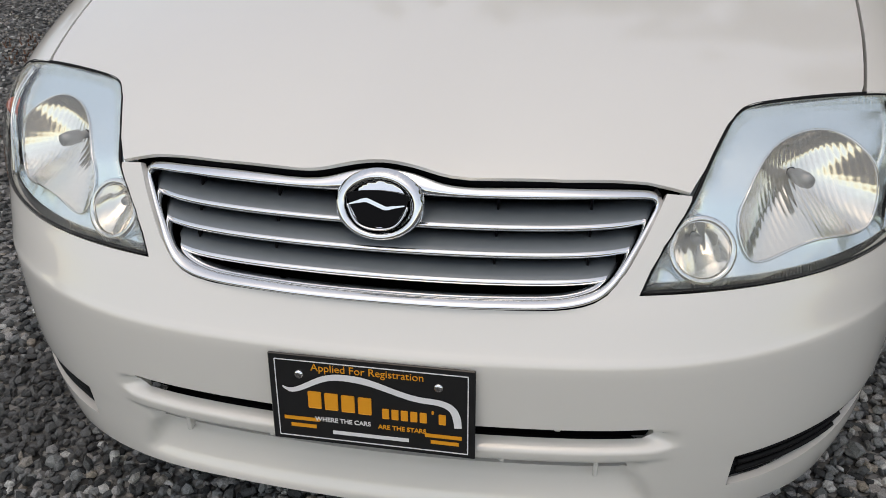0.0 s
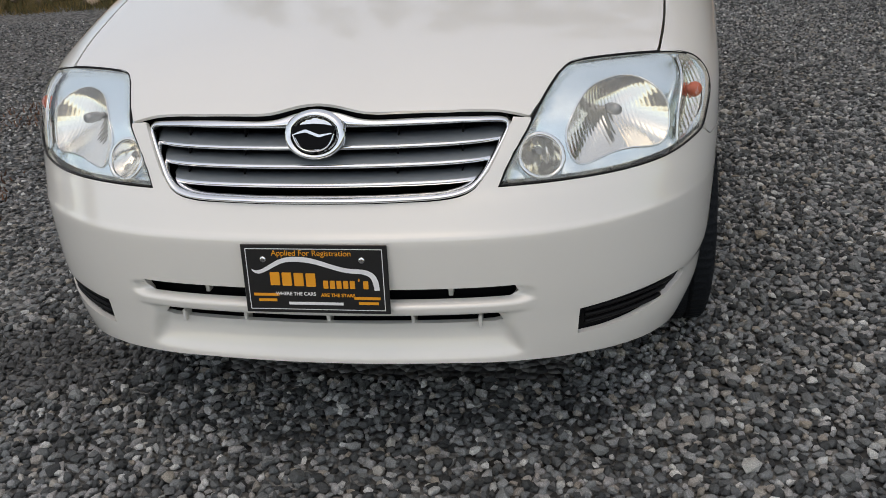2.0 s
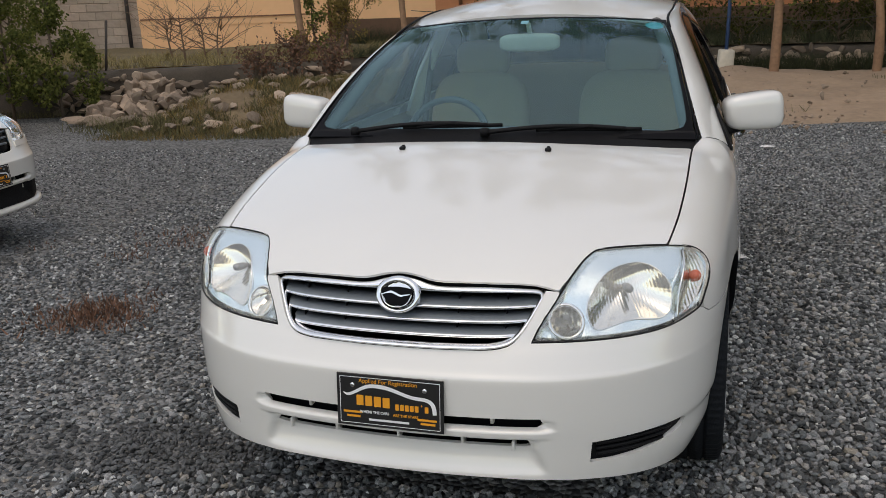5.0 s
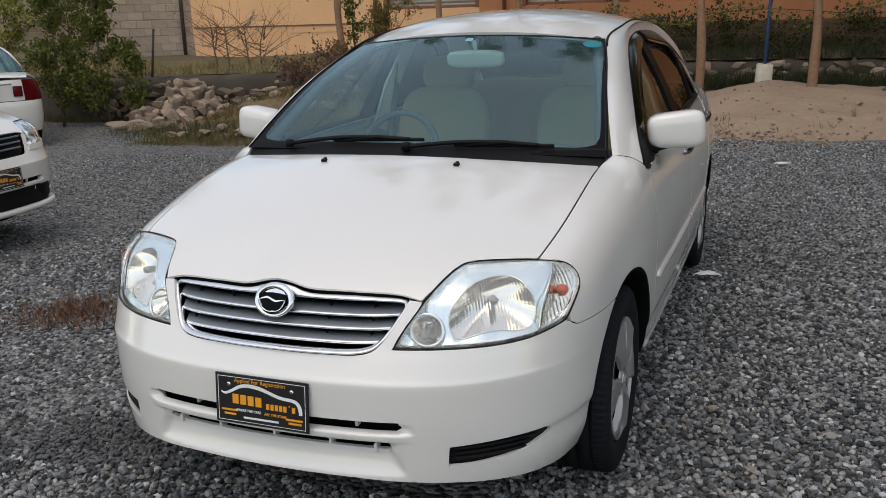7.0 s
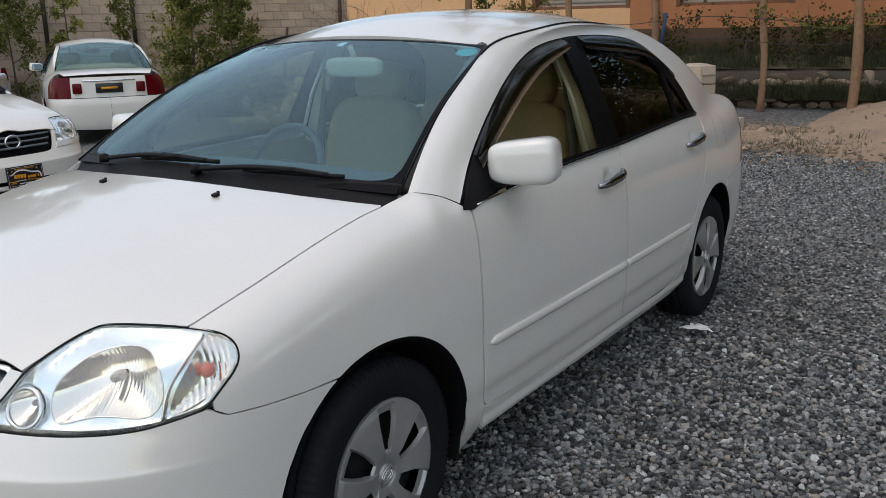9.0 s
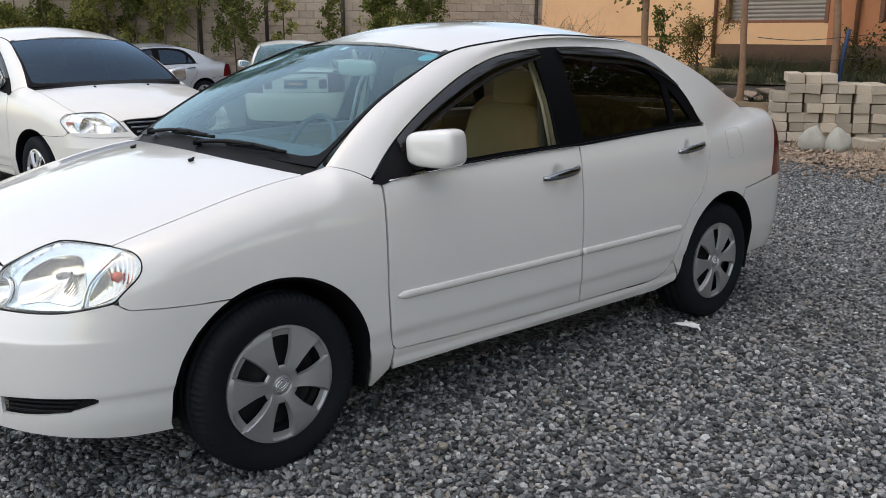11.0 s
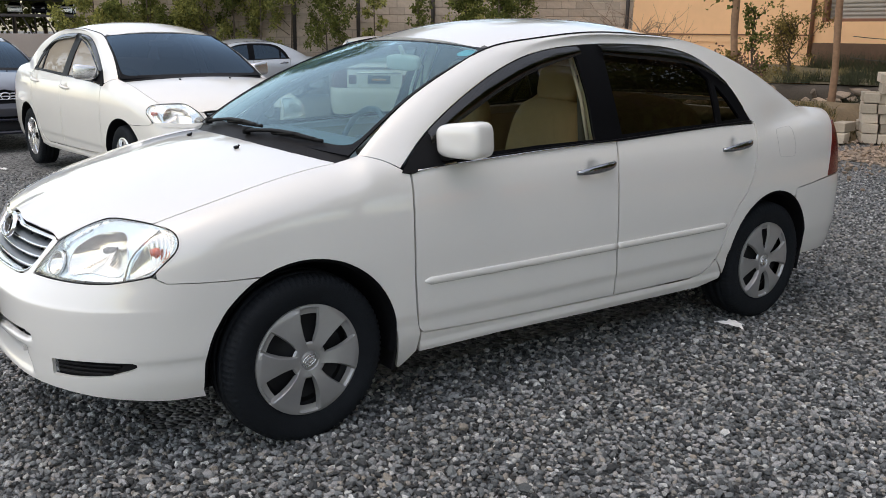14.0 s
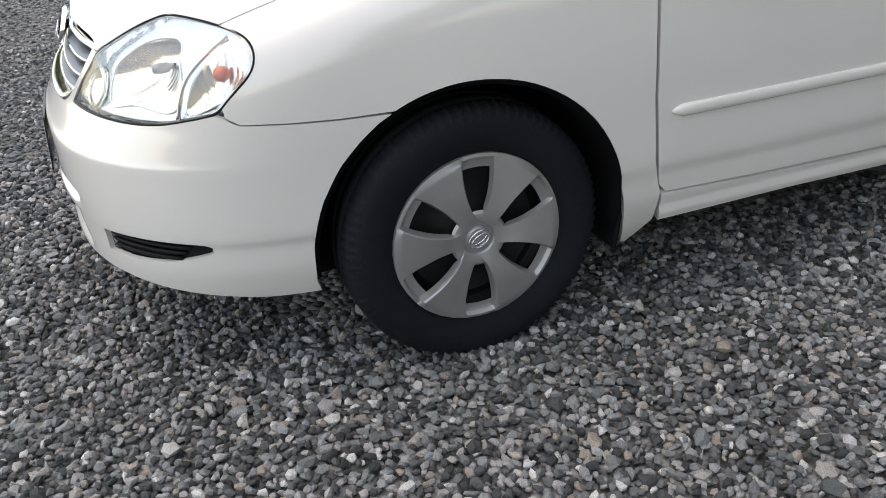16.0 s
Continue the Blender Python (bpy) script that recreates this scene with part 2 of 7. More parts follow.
def sheet(outer, at, step=0.02, holes=(), gap=0.0022, thick=0.012, hub=(0, 2.2, 0.6), flip=None, inner_step=None):
    """A curved sheet: a polygon of a flat chart, with holes, laid on the surface at(), its edge turned inwards by thick."""
    from mathutils.geometry import delaunay_2d_cdt
    inner_step = inner_step or step
    loops = [dense(shrunk(outer, gap), step)] + [dense(h, step) for h in holes]
    lo, hi = loops[0].min(0), loops[0].max(0)
    du, dv = inner_step if isinstance(inner_step, tuple) else (inner_step, inner_step)
    gx, gy = np.meshgrid(np.arange(lo[0] + du / 2, hi[0], du), np.arange(lo[1] + dv / 2, hi[1], dv))
    pts = np.stack([gx.ravel(), gy.ravel()], 1)
    keep = inside(loops[0], pts)
    for h in loops[1:]:
        keep &= ~inside(h, pts)
    pts = pts[keep]
    edge = np.vstack(loops)
    if len(pts):
        far = np.array([np.min(((edge - p) ** 2).sum(1)) for p in pts]) > (0.5 * min(du, dv)) ** 2
        pts = pts[far]
    every, pairs, n = np.vstack([edge, pts]), [], 0
    for h in loops:
        pairs += [(n + i, n + (i + 1) % len(h)) for i in range(len(h))]
        n += len(h)
    got = delaunay_2d_cdt([Vector(p) for p in every], pairs, [], 0, 1e-7)
    flat = np.array([tuple(p) for p in got[0]])
    tri = np.array([tuple(t) for t in got[2]])
    mid = flat[tri].mean(1)
    keep = inside(loops[0], mid)
    for h in loops[1:]:
        keep &= ~inside(h, mid)
    tri = tri[keep]
    a_, b_, c_ = flat[tri[:, 0]], flat[tri[:, 1]], flat[tri[:, 2]]
    area = np.abs((b_ - a_)[:, 0] * (c_ - a_)[:, 1] - (b_ - a_)[:, 1] * (c_ - a_)[:, 0])
    long_ = np.maximum.reduce([((b_ - a_) ** 2).sum(1), ((c_ - b_) ** 2).sum(1), ((a_ - c_) ** 2).sum(1)])
    tri = tri[~((area < .05 * long_) & (tri < len(edge)).all(1))]
    v = at(flat)
    nrm = np.cross(v[tri[:, 1]] - v[tri[:, 0]], v[tri[:, 2]] - v[tri[:, 0]])
    if flip is None:
        flip = (nrm * (v[tri].mean(1) - np.array(hub))).sum() < 0
    if flip:
        tri, nrm = tri[:, ::-1], -nrm
    vn = np.zeros_like(v)
    for k in range(3):
        np.add.at(vn, tri[:, k], nrm)
    vn /= np.linalg.norm(vn, axis=1, keepdims=True) + 1e-12
    out = Shape()
    out.add(v, tri)
    if thick:
        seen = {}
        for t in tri:
            for a, b in ((t[0], t[1]), (t[1], t[2]), (t[2], t[0])):
                seen[(a, b)] = True
        rim = [(a, b) for a, b in seen if (b, a) not in seen]
        ids, vs = {}, []
        for a, b in rim:
            for i in (a, b):
                if i not in ids:
                    ids[i] = len(vs)
                    vs += [v[i], v[i] - vn[i] * thick]
        out.add(vs, [(ids[b], ids[a], ids[a] + 1, ids[b] + 1) for a, b in rim])
    return out


def mirrored(shape):
    out = Shape()
    return out.add([(-x, y, z) for x, y, z in shape.v], [f[::-1] for f in shape.f])


def tube(points, radius, sides=8, closed=False, flat=1.0, up=(0, 0, 1)):
    """A bar of round or flattened section along a line of points. radius may vary along it."""
    p = np.asarray(points, float)
    r = np.broadcast_to(np.asarray(radius, float), (len(p),))
    out, n = Shape(), len(p)
    d = np.roll(p, -1, 0) - np.roll(p, 1, 0) if closed else np.gradient(p, axis=0)
    d /= np.linalg.norm(d, axis=1, keepdims=True) + 1e-12
    rings = []
    last = None
    for q, t, k in zip(p, d, r):
        side = np.cross(t, up)
        if np.linalg.norm(side) < 0.3:
            side = np.cross(t, (0.6, 0.8, 0)) if last is None else last - t * (last @ t)
        side /= np.linalg.norm(side)
        last = side
        top = np.cross(side, t)
        rings.append([q + k * (math.cos(a) * side * flat + math.sin(a) * top) for a in np.arange(sides) * 2 * math.pi / sides])
    faces = []
    for i in range(n if closed else n - 1):
        j = (i + 1) % n
        faces += [(i * sides + k, i * sides + (k + 1) % sides, j * sides + (k + 1) % sides, j * sides + k) for k in range(sides)]
    if not closed:
        faces += [tuple(range(sides))[::-1], tuple((n - 1) * sides + k for k in range(sides))]
    return out.add(np.vstack(rings), faces)


def grid(rows, closed_u=False):
    """Quads between rows of points."""
    rows = np.asarray(rows, float)
    a, b = rows.shape[:2]
    faces = []
    for i in range(a - 1):
        for j in range(b if closed_u else b - 1):
            k = (j + 1) % b
            faces.append((i * b + j, i * b + k, (i + 1) * b + k, (i + 1) * b + j))
    return Shape().add(rows.reshape(-1, 3), faces)


def turned(profile, sides=64, axis="x"):
    """A body of revolution: profile rows of (along the axis, radius)."""
    rows = []
    for a, r in profile:
        ring = []
        for k in range(sides):
            c, s = math.cos(2 * math.pi * k / sides), math.sin(2 * math.pi * k / sides)
            ring.append((a, r * c, r * s) if axis == "x" else ((r * c, a, r * s) if axis == "y" else (r * c, r * s, a)))
        rows.append(ring)
    return grid(rows, True)


def block(size, bevel=0.0, segments=2, m=None):
    """A bevelled box as a bmesh."""
    b = bmesh.new()
    bmesh.ops.create_cube(b, size=1.0)
    bmesh.ops.scale(b, vec=size, verts=b.verts)
    if bevel:
        bmesh.ops.bevel(b, geom=b.edges, offset=bevel, segments=segments, affect="EDGES", profile=0.5)
    if m is not None:
        bmesh.ops.transform(b, matrix=m, verts=b.verts)
    return b


def solid(shape, size, bevel=0.0, m=None, segments=2):
    """Adds a bevelled box to a Shape."""
    b = block(size, bevel, segments, m)
    b.verts.index_update()
    shape.add([v.co for v in b.verts], [[v.index for v in f.verts] for f in b.faces])
    b.free()
    return shape


def lettering(text, size, at, mat, parent, name="lettering", label="", bold=0.0, shear=0.0):
    cu = bpy.data.curves.new(name, "FONT")
    cu.body, cu.size, cu.align_x, cu.align_y, cu.extrude, cu.shear = text, size, "CENTER", "CENTER", 0.0003, shear
    cu.offset = bold
    tmp = bpy.data.objects.new(name, cu)
    scene.collection.objects.link(tmp)
    bpy.context.view_layer.update()
    me = bpy.data.meshes.new_from_object(tmp.evaluated_get(bpy.context.evaluated_depsgraph_get()))
    bpy.data.objects.remove(tmp)
    me.materials.clear()
    me.materials.append(mat)
    me.transform(at)
    ob = new(name, me)
    ob.parent = parent
    return tagged(ob, label) if label else ob


def thing(name, label, category, m=None, group="", kind=""):
    e = new(name)
    e.empty_display_size = 0.1
    if m is not None:
        e.matrix_world = m
    return tagged(e, label, category, group, kind)

# ---- the white sedan: its surfaces ----
# y runs from the nose (0) to the tail (4.38), x to the car's left, z up.
PLAN = [(0, .033), (.2, .042), (.37, .068), (.5, .118), (.6, .185), (.68, .27), (.738, .375), (.773, .5), (.797, .7), (.818, .9), (.836, 1.3),
        (.843, 1.8), (.845, 2.4), (.843, 3.0), (.832, 3.5), (.8, 3.95), (.755, 4.15), (.66, 4.28), (.5, 4.345), (.25, 4.372), (0, 4.38)]
_p = np.array(PLAN)
_t = np.r_[0, np.cumsum(np.linalg.norm(np.diff(_p, axis=0), axis=1))]
_fx, _fy = spline(_t, _p[:, 0], 1.0, -1.0), spline(_t, _p[:, 1], 0.0, 0.0)
RUN = np.linspace(0, _t[-1], 3000)
RUN_X, RUN_Y = _fx(RUN), np.maximum.accumulate(_fy(RUN))
_dx, _dy = np.gradient(RUN_X, RUN), np.gradient(_fy(RUN), RUN)
_len = np.hypot(_dx, _dy)
RUN_NX, RUN_NY = _dy / _len, -_dx / _len
in_side = pchip([.1, .15, .20, .25, .31, .365, .385, .40, .52, .62, .75, .82, .88, .93, 1.0, 1.1, 1.2, 1.3, 1.36, 1.42],
                [.14, .10, .068, .044, .024, .017, .010, .008, .003, 0, .006, .014, .028, .049, .084, .130, .182, .240, .280, .33])
in_front = pchip([.1, .19, .215, .235, .26, .30, .36, .45, .53, .546, .556, .58, .60, .623, .66, .70, .74, .78, .81, .9],
                 [.14, .07, .036, .018, .010, .006, .003, 0, .001, .003, .011, .027, .04, .056, .076, .1, .126, .160, .19, .30])
in_rear = pchip([.1, .2, .3, .45, .6, .66, .8, .95, 1.0], [.1, .05, .012, 0, .005, .03, .05, .08, .1])


def skin(sz):
    """The lower body: s along the plan from the nose's middle, z the height."""
    sz = np.asarray(sz, float)
    s, z = np.abs(sz[:, 0]), sz[:, 1]
    x, y, nx, ny = (np.interp(s, RUN, a) for a in (RUN_X, RUN_Y, RUN_NX, RUN_NY))
    k = nx * nx
    d = in_side(z) * k + np.where(y < 2.2, in_front(z), in_rear(z)) * (1 - k)
    return np.stack([np.sign(sz[:, 0] + 1e-9) * (x - nx * d), y - ny * d, z], 1)


def side(yz):
    """The car's left side over (y, z)."""
    yz = np.asarray(yz, float)
    s = np.interp(yz[:, 0], RUN_Y, RUN)
    for _ in range(4):
        s = s + (yz[:, 0] - skin(np.stack([s, yz[:, 1]], 1))[:, 1])
    return skin(np.stack([s, yz[:, 1]], 1))


def run_at(x, y, z):
    """s of the skin nearest to a place."""
    q = skin(np.stack([RUN, np.full(len(RUN), z)], 1))
    return RUN[np.argmin((q[:, 0] - x) ** 2 + (q[:, 1] - y) ** 2)]


rise = pchip([.10, .12, .14, .2, .3, .41, .6, .878, 1.0, 1.2], [.70, .735, .755, .789, .832, .868, .916, .973, .988, 1.0])


def hood_z(x, y):
    lag = 1.5 * (np.interp(np.abs(x), RUN_X[:700], RUN_Y[:700]) - .033) * np.exp(-np.maximum(y - .14, -.1) / .1)
    crown = np.clip(.18 - .085 * (y - .186) / .87, .09, .19)
    bump = .012 * np.exp(-(x / .075) ** 2) * np.exp(-((y - .15) / .13) ** 2)
    return rise(y - lag) - crown * x * x + bump


def over_hood(xy):
    xy = np.asarray(xy, float)
    return np.stack([xy[:, 0], xy[:, 1], hood_z(xy[:, 0], xy[:, 1])], 1)


hood_line = pchip([.38, .411, .6, .8, 1.057, 1.14], [.63, .637, .6605, .670, .674, .700])
quarter_x = pchip([3.28, 3.33, 3.45, 3.62, 3.8, 4.1, 4.3], [.764, .757, .735, .700, .667, .625, .57])
quarter_z = pchip([3.28, 3.33, 3.45, 3.62, 3.8, 4.1, 4.3], [.988, .993, 1.008, 1.022, 1.030, 1.010, .975])
ROLL = 0.20


def shoulder(yw, ax, az, slope, drop):
    """From an upper line (ax, az) over the shoulder down the car's left side; w grows downwards."""
    y, w = np.asarray(yw, float).T
    xa, za = ax(y), az(y)
    zb = za - drop
    b = side(np.stack([y, zb], 1))
    b2 = side(np.stack([y, zb - .01], 1))
    lean = (b[:, 0] - b2[:, 0]) / .01
    q = np.clip(w / ROLL, 0, 1)
    c1x, c1z = xa + .62 * (b[:, 0] - xa), za - slope * .62 * (b[:, 0] - xa)
    c2x, c2z = b[:, 0] + lean * .5 * drop, zb + .5 * drop
    x = (1 - q) ** 3 * xa + 3 * q * (1 - q) ** 2 * c1x + 3 * q * q * (1 - q) * c2x + q**3 * b[:, 0]
    z = (1 - q) ** 3 * za + 3 * q * (1 - q) ** 2 * c1z + 3 * q * q * (1 - q) * c2z + q**3 * zb
    low = w > ROLL
    zl = np.maximum(zb - (w - ROLL), .1)
    under = side(np.stack([y, zl], 1))
    return np.stack([np.where(low, under[:, 0], x), y, np.where(low, zl, z)], 1)


def over_fender(yw):
    return shoulder(yw, hood_line, lambda y: hood_z(hood_line(y), y) + .024 * np.clip((y - 1.03) / .11, 0, 1) ** 2, .2, .13)


def over_quarter(yw):
    return shoulder(yw, quarter_x, quarter_z, np.interp(np.asarray(yw, float)[:, 0], [3.33, 3.55, 3.8, 4.05], [1.9, 1.5, .8, .2]), .15)


def w_at(surface, y, z):
    w = np.linspace(0, 1.0, 1600)
    return w[np.argmin(np.abs(surface(np.stack([np.full(1600, y), w], 1))[:, 2] - z))]


def screen(uv):
    """The windscreen: u across, -1 to 1, v from its base to the roof."""
    u, v = np.asarray(uv, float).T
    base = np.stack([.692 * u, 1.04 + .065 * u * u, .985 - .012 * u * u], 1)
    top = np.stack([.543 * u, 1.785 + .055 * u * u, 1.365 - .028 * u * u], 1)
    p = base + (top - base) * v[:, None]
    p[:, 1] -= .020 * np.sin(math.pi * v)
    p[:, 2] += .030 * np.sin(math.pi * v)
    return p


def back_screen(uv):
    u, v = np.asarray(uv, float).T
    base = np.stack([.665 * u, 3.86 - .04 * u * u, 1.042 - .012 * u * u], 1)
    top = np.stack([.525 * u, 3.03 + .02 * u * u, 1.405 - .045 * u * u], 1)
    p = base + (top - base) * v[:, None]
    p[:, 1] += .015 * np.sin(math.pi * v)
    p[:, 2] += .035 * np.sin(math.pi * v)
    return p


roof_mid = spline([1.78, 2.06, 2.4, 2.8, 3.03], [1.368, 1.435, 1.463, 1.448, 1.408])


def over_roof(xy):
    x, y = np.asarray(xy, float).T
    return np.stack([x, y, roof_mid(y) - .19 * x * x - .12 * np.abs(x) ** 4], 1)


CAR = thing("white_sedan", "pearl white four-door saloon parked on grey gravel", "car")
FLANKS = (("left", False), ("right", True))


def both(name, shape, mat, label="", parent=None, angle=None):
    """The piece on the car's left and its mirror image on the right."""
    return [part(name, mirrored(shape) if m else shape, mat, (parent[i] if parent else CAR), label, angle=angle) for i, (_, m) in enumerate(FLANKS)]


def arc(cy, cz, r, a0, a1, n=24):
    return [(cy + r * math.cos(radians(a)), cz + r * math.sin(radians(a))) for a in np.linspace(a0, a1, n)]


ARCH_F, ARCH_B = (.868, .308, .351), (3.462, .295, .345)

# ---- headlamp outline, in space and in (s, z) ----
_wz = lambda y, z: over_fender([(y, w_at(over_fender, y, z))])[0]
_hz = lambda x, y: over_hood([(x, y)])[0] - [0, 0, .001]
_sk = lambda x, y, z: skin([(run_at(x, y, z), z)])[0]
HOOD_CUT = [(.413, .222), (.426, .255), (.443, .297), (.464, .332), (.497, .354), (.55, .380), (.634, .418)]
FENDER_CUT = [(.448, .791), (.460, .775), (.459, .752), (.445, .727), (.418, .701), (.388, .672), (.370, .657)]
_lamp = [_sk(.340, .116, .624), _sk(.362, .145, .670), _sk(.384, .169, .705), .5 * _sk(.399, .188, .732) + .5 * _hz(.399, .188)]
_lamp += [_hz(*q) for q in HOOD_CUT] + [_wz(*q) for q in FENDER_CUT]
_lamp += [_sk(.69, .318, .643), _sk(.652, .272, .633), _sk(.578, .212, .627), _sk(.47, .155, .625)]
LAMP3 = curve_through(np.vstack([_lamp, _lamp[:1]]), 111)[:-1]
LAMP = np.array([(run_at(*q), q[2]) for q in LAMP3])
LAMP_FIX = LAMP3 - skin(LAMP)
LAMP_MID = np.array([LAMP[:, 0].mean() + .015, .705])


def lamp_shell(factors, depths, sign=1):
    """Rings from the lamp's edge to its middle, sunk behind the outer face by depths."""
    rows = []
    for f, d in zip(factors, depths):
        a = LAMP_MID + (LAMP - LAMP_MID) * f
        nx, ny = np.interp(a[:, 0], RUN, RUN_NX), np.interp(a[:, 0], RUN, RUN_NY)
        rows.append(skin(a) + LAMP_FIX * f * f - d * np.stack([.5 * nx, .5 * ny - .5, np.zeros(len(a))], 1))
    return grid(rows, True)


_ang = np.unwrap(np.arctan2(*(LAMP - LAMP_MID).T[::-1]))
_rad = np.hypot(*(LAMP - LAMP_MID).T)
_ord = np.argsort(_ang % (2 * math.pi))


def lamp_at(a, depth=0.0):
    """A place behind the headlamp's face at (s, z), sunk by depth."""
    a = np.asarray(a, float)
    d = a - LAMP_MID
    th = np.arctan2(d[:, 1], d[:, 0]) % (2 * math.pi)
    per = lambda q: np.interp(th, (_ang % (2 * math.pi))[_ord], q[_ord], period=2 * math.pi)
    f = np.hypot(*d.T) / per(_rad)
    depth = depth(f) if callable(depth) else depth
    fix = np.stack([per(LAMP_FIX[:, k]) for k in range(3)], 1)
    nx, ny = np.interp(a[:, 0], RUN, RUN_NX), np.interp(a[:, 0], RUN, RUN_NY)
    return skin(a) + fix * (f * f)[:, None] - np.broadcast_to(depth, len(a))[:, None] * np.stack([.5 * nx, .5 * ny - .5, np.zeros(len(a))], 1)


# ---- grille outline, in (x, z), and its surface ----
_g = [(0, .605), (.1, .605), (.18, .606), (.235, .6075), (.270, .6125), (.293, .6215), (.315, .643), (.337, .677), (.352, .705), (.3575, .721), (.352, .733), (.338, .7385), (.30, .7415), (.22, .745), (.15, .7455), (.11, .746), (.088, .748), (.07, .7515), (.05, .7575), (.025, .763)]
_gl = curve_through([(-.1, .605)] + _g + [(0, .7645), (-.025, .763)], 110)
_gl = np.array([q for q in _gl if q[0] > .004]) * [1.012, 1]
GRILLE = np.vstack([[(0, .605)], _gl, [(0, .7645)], [(-x, z) for x, z in _gl[::-1]]])
in_grille = pchip([.55, .586, .65, .74, .80], [.03, .046, .074, .118, .142])


def over_grille(xz):
    x, z = np.asarray(xz, float).T
    return np.stack([x, np.interp(np.abs(x), RUN_X[:700], RUN_Y[:700]) + in_grille(z) + .02 * (np.abs(x) / .36) ** 4, z], 1)


# bumper: one sheet round the nose with holes for the lamps below and the air slots
def front_s(x, z):
    return run_at(x, np.interp(x, RUN_X[:700], RUN_Y[:700]) + .5 * float(in_front(z)), z)


_bl = [(front_s(x, z), z) for x, z in _gl[:int(len(_gl) * .56)] if z < .722]
_left = list(_bl) + [(run_at(.362, .185, .7375), .7375), (run_at(.397, .186, .7345), .7345)]
_left += [tuple(q) for q in LAMP[:14][::-1] if q[1] < .734]
_low = [tuple(q) for q in LAMP[::-1]]
_left += [q for q in _low[:45] if q[1] < .655 and q[0] < .84]
_side_s = lambda y, z: float(np.interp(y, RUN_Y, RUN)) if z < .3 else run_at(*side([(y, z)])[0])
_left += [(_side_s(y, z), z) for y, z in [(.374, .6555), (.387, .6505), (.400, .6405), (.415, .6335), (.5, .6275), (.6, .622)]]
_left += [(_side_s(y, z), z) for y, z in arc(*ARCH_F, 118, 178, 14)]
_left += [(_side_s(.512, .255), .255), (_side_s(.520, .227), .227), (_side_s(.40, .229), .229), (_side_s(.27, .245), .245), (.52, .270), (.40, .278), (.25, .283)]
_bumper = np.array(_left + [(0, .283)] + [(-s, z) for s, z in _left[:0:-1]])
_fog = curve_through([(run_at(.487, .12, .376), .376), (run_at(.6, .2, .381), .381), (run_at(.69, .28, .380), .380), (run_at(.712, .31, .374), .374), (run_at(.714, .315, .363), .363),
                      (run_at(.69, .28, .346), .346), (run_at(.645, .24, .333), .333), (run_at(.59, .195, .3245), .3245), (run_at(.53, .16, .3205), .3205)], 40)
FOG = np.vstack([_fog, [(run_at(.480, .125, .3215), .3215)]])
SLOT = np.array([(-.376, .428), (-.372, .448), (.372, .448), (.376, .428), (.36, .419), (-.36, .419)])
SLOT2 = np.array([(-.345, .369), (-.335, .382), (.335, .382), (.345, .369), (.33, .362), (-.33, .362)])


def bumper_skin(sz):
    """The bumper with its sunken mouth: the ledge between the slots stands out, the panel below falls back."""
    p = skin(sz)
    s, z = np.abs(np.asarray(sz, float)).T
    reach = np.where(z > .391, .392, .350 + .5 * np.clip(.365 - z, 0, .2))
    wide = 1 / (1 + np.exp(np.clip((s - reach) / .006, -40, 40)))
    band = pchip([.18, .276, .290, .31, .338, .352, .380, .3865, .3905, .395, .411, .4155, .4195, .43, .444, .6], [0, 0, .001, .012, .022, .025, .025, .018, .004, -.003, -.004, .002, .018, .018, 0, 0])
    p[:, 1] += wide * band(z)
    return p


BUMPER = part("bumper", sheet(_bumper, bumper_skin, .011, [FOG, FOG * [-1, 1], SLOT, SLOT2], gap=.0012, inner_step=(.010, .0040)), PAINT, CAR, "pearl white front bumper with air slots")
fog_cover = [sheet(q, lambda a: bumper_skin(a) + [0, .022, 0], .012, gap=-.004, thick=0) for q in (FOG, FOG * [-1, 1])]
for shp, sign in zip(fog_cover, (1, -1)):
    cover = part("fog_lamp_cover", shp, BLACK, BUMPER, "black ribbed fog lamp blank")
    for k in (.338, .352, .366):
        xs = np.linspace(.50, .665 + .6 * (k - .352), 12)
        line = bumper_skin([(sign * run_at(x, np.interp(x, RUN_X[:700], RUN_Y[:700]), k), k) for x in xs]) + [0, .012, 0]
        part("rib", tube(line, .0045, 6), BLACK, cover)
for name, hole in (("upper_slot_back", SLOT), ("lower_slot_back", SLOT2)):
    part(name, sheet(hole, lambda a: bumper_skin(a) + [0, .05, 0], .03, gap=-.02, thick=0), DARK, BUMPER)
for x in (-.245, .245):
    part("slot_rib", solid(Shape(), (.009, .035, .036), .002, pose(x, .098, .434)), PAINT, BUMPER)
for x in (-.17, 0, .17, .30, -.30):
    part("slot_rib", solid(Shape(), (.007, .03, .026), .002, pose(x, .085, .366)), PAINT, BUMPER)

# hood
_h = [(0, .1500), (.02, .1495), (.04, .1488), (.058, .1475), (.075, .1460), (.092, .1457), (.115, .1475), (.165, .1550), (.235, .1655), (.305, .1795), (.34, .1855), (.395, .1885)]
_h_edge = np.array(_h)
_h += HOOD_CUT
_h += [(float(hood_line(y)) - .0015, y) for y in np.linspace(.435, 1.05, 24)]
_h += [(.665, 1.060), (.6, 1.036), (.45, .995), (.3, .969), (.15, .956)]
_hood = np.array(_h + [(0, .952)] + [(-x, y) for x, y in _h[:0:-1]])
HOOD = part("hood", sheet(_hood, over_hood, .018, gap=.0024, thick=.007), PAINT, CAR, "smooth pearl white bonnet")
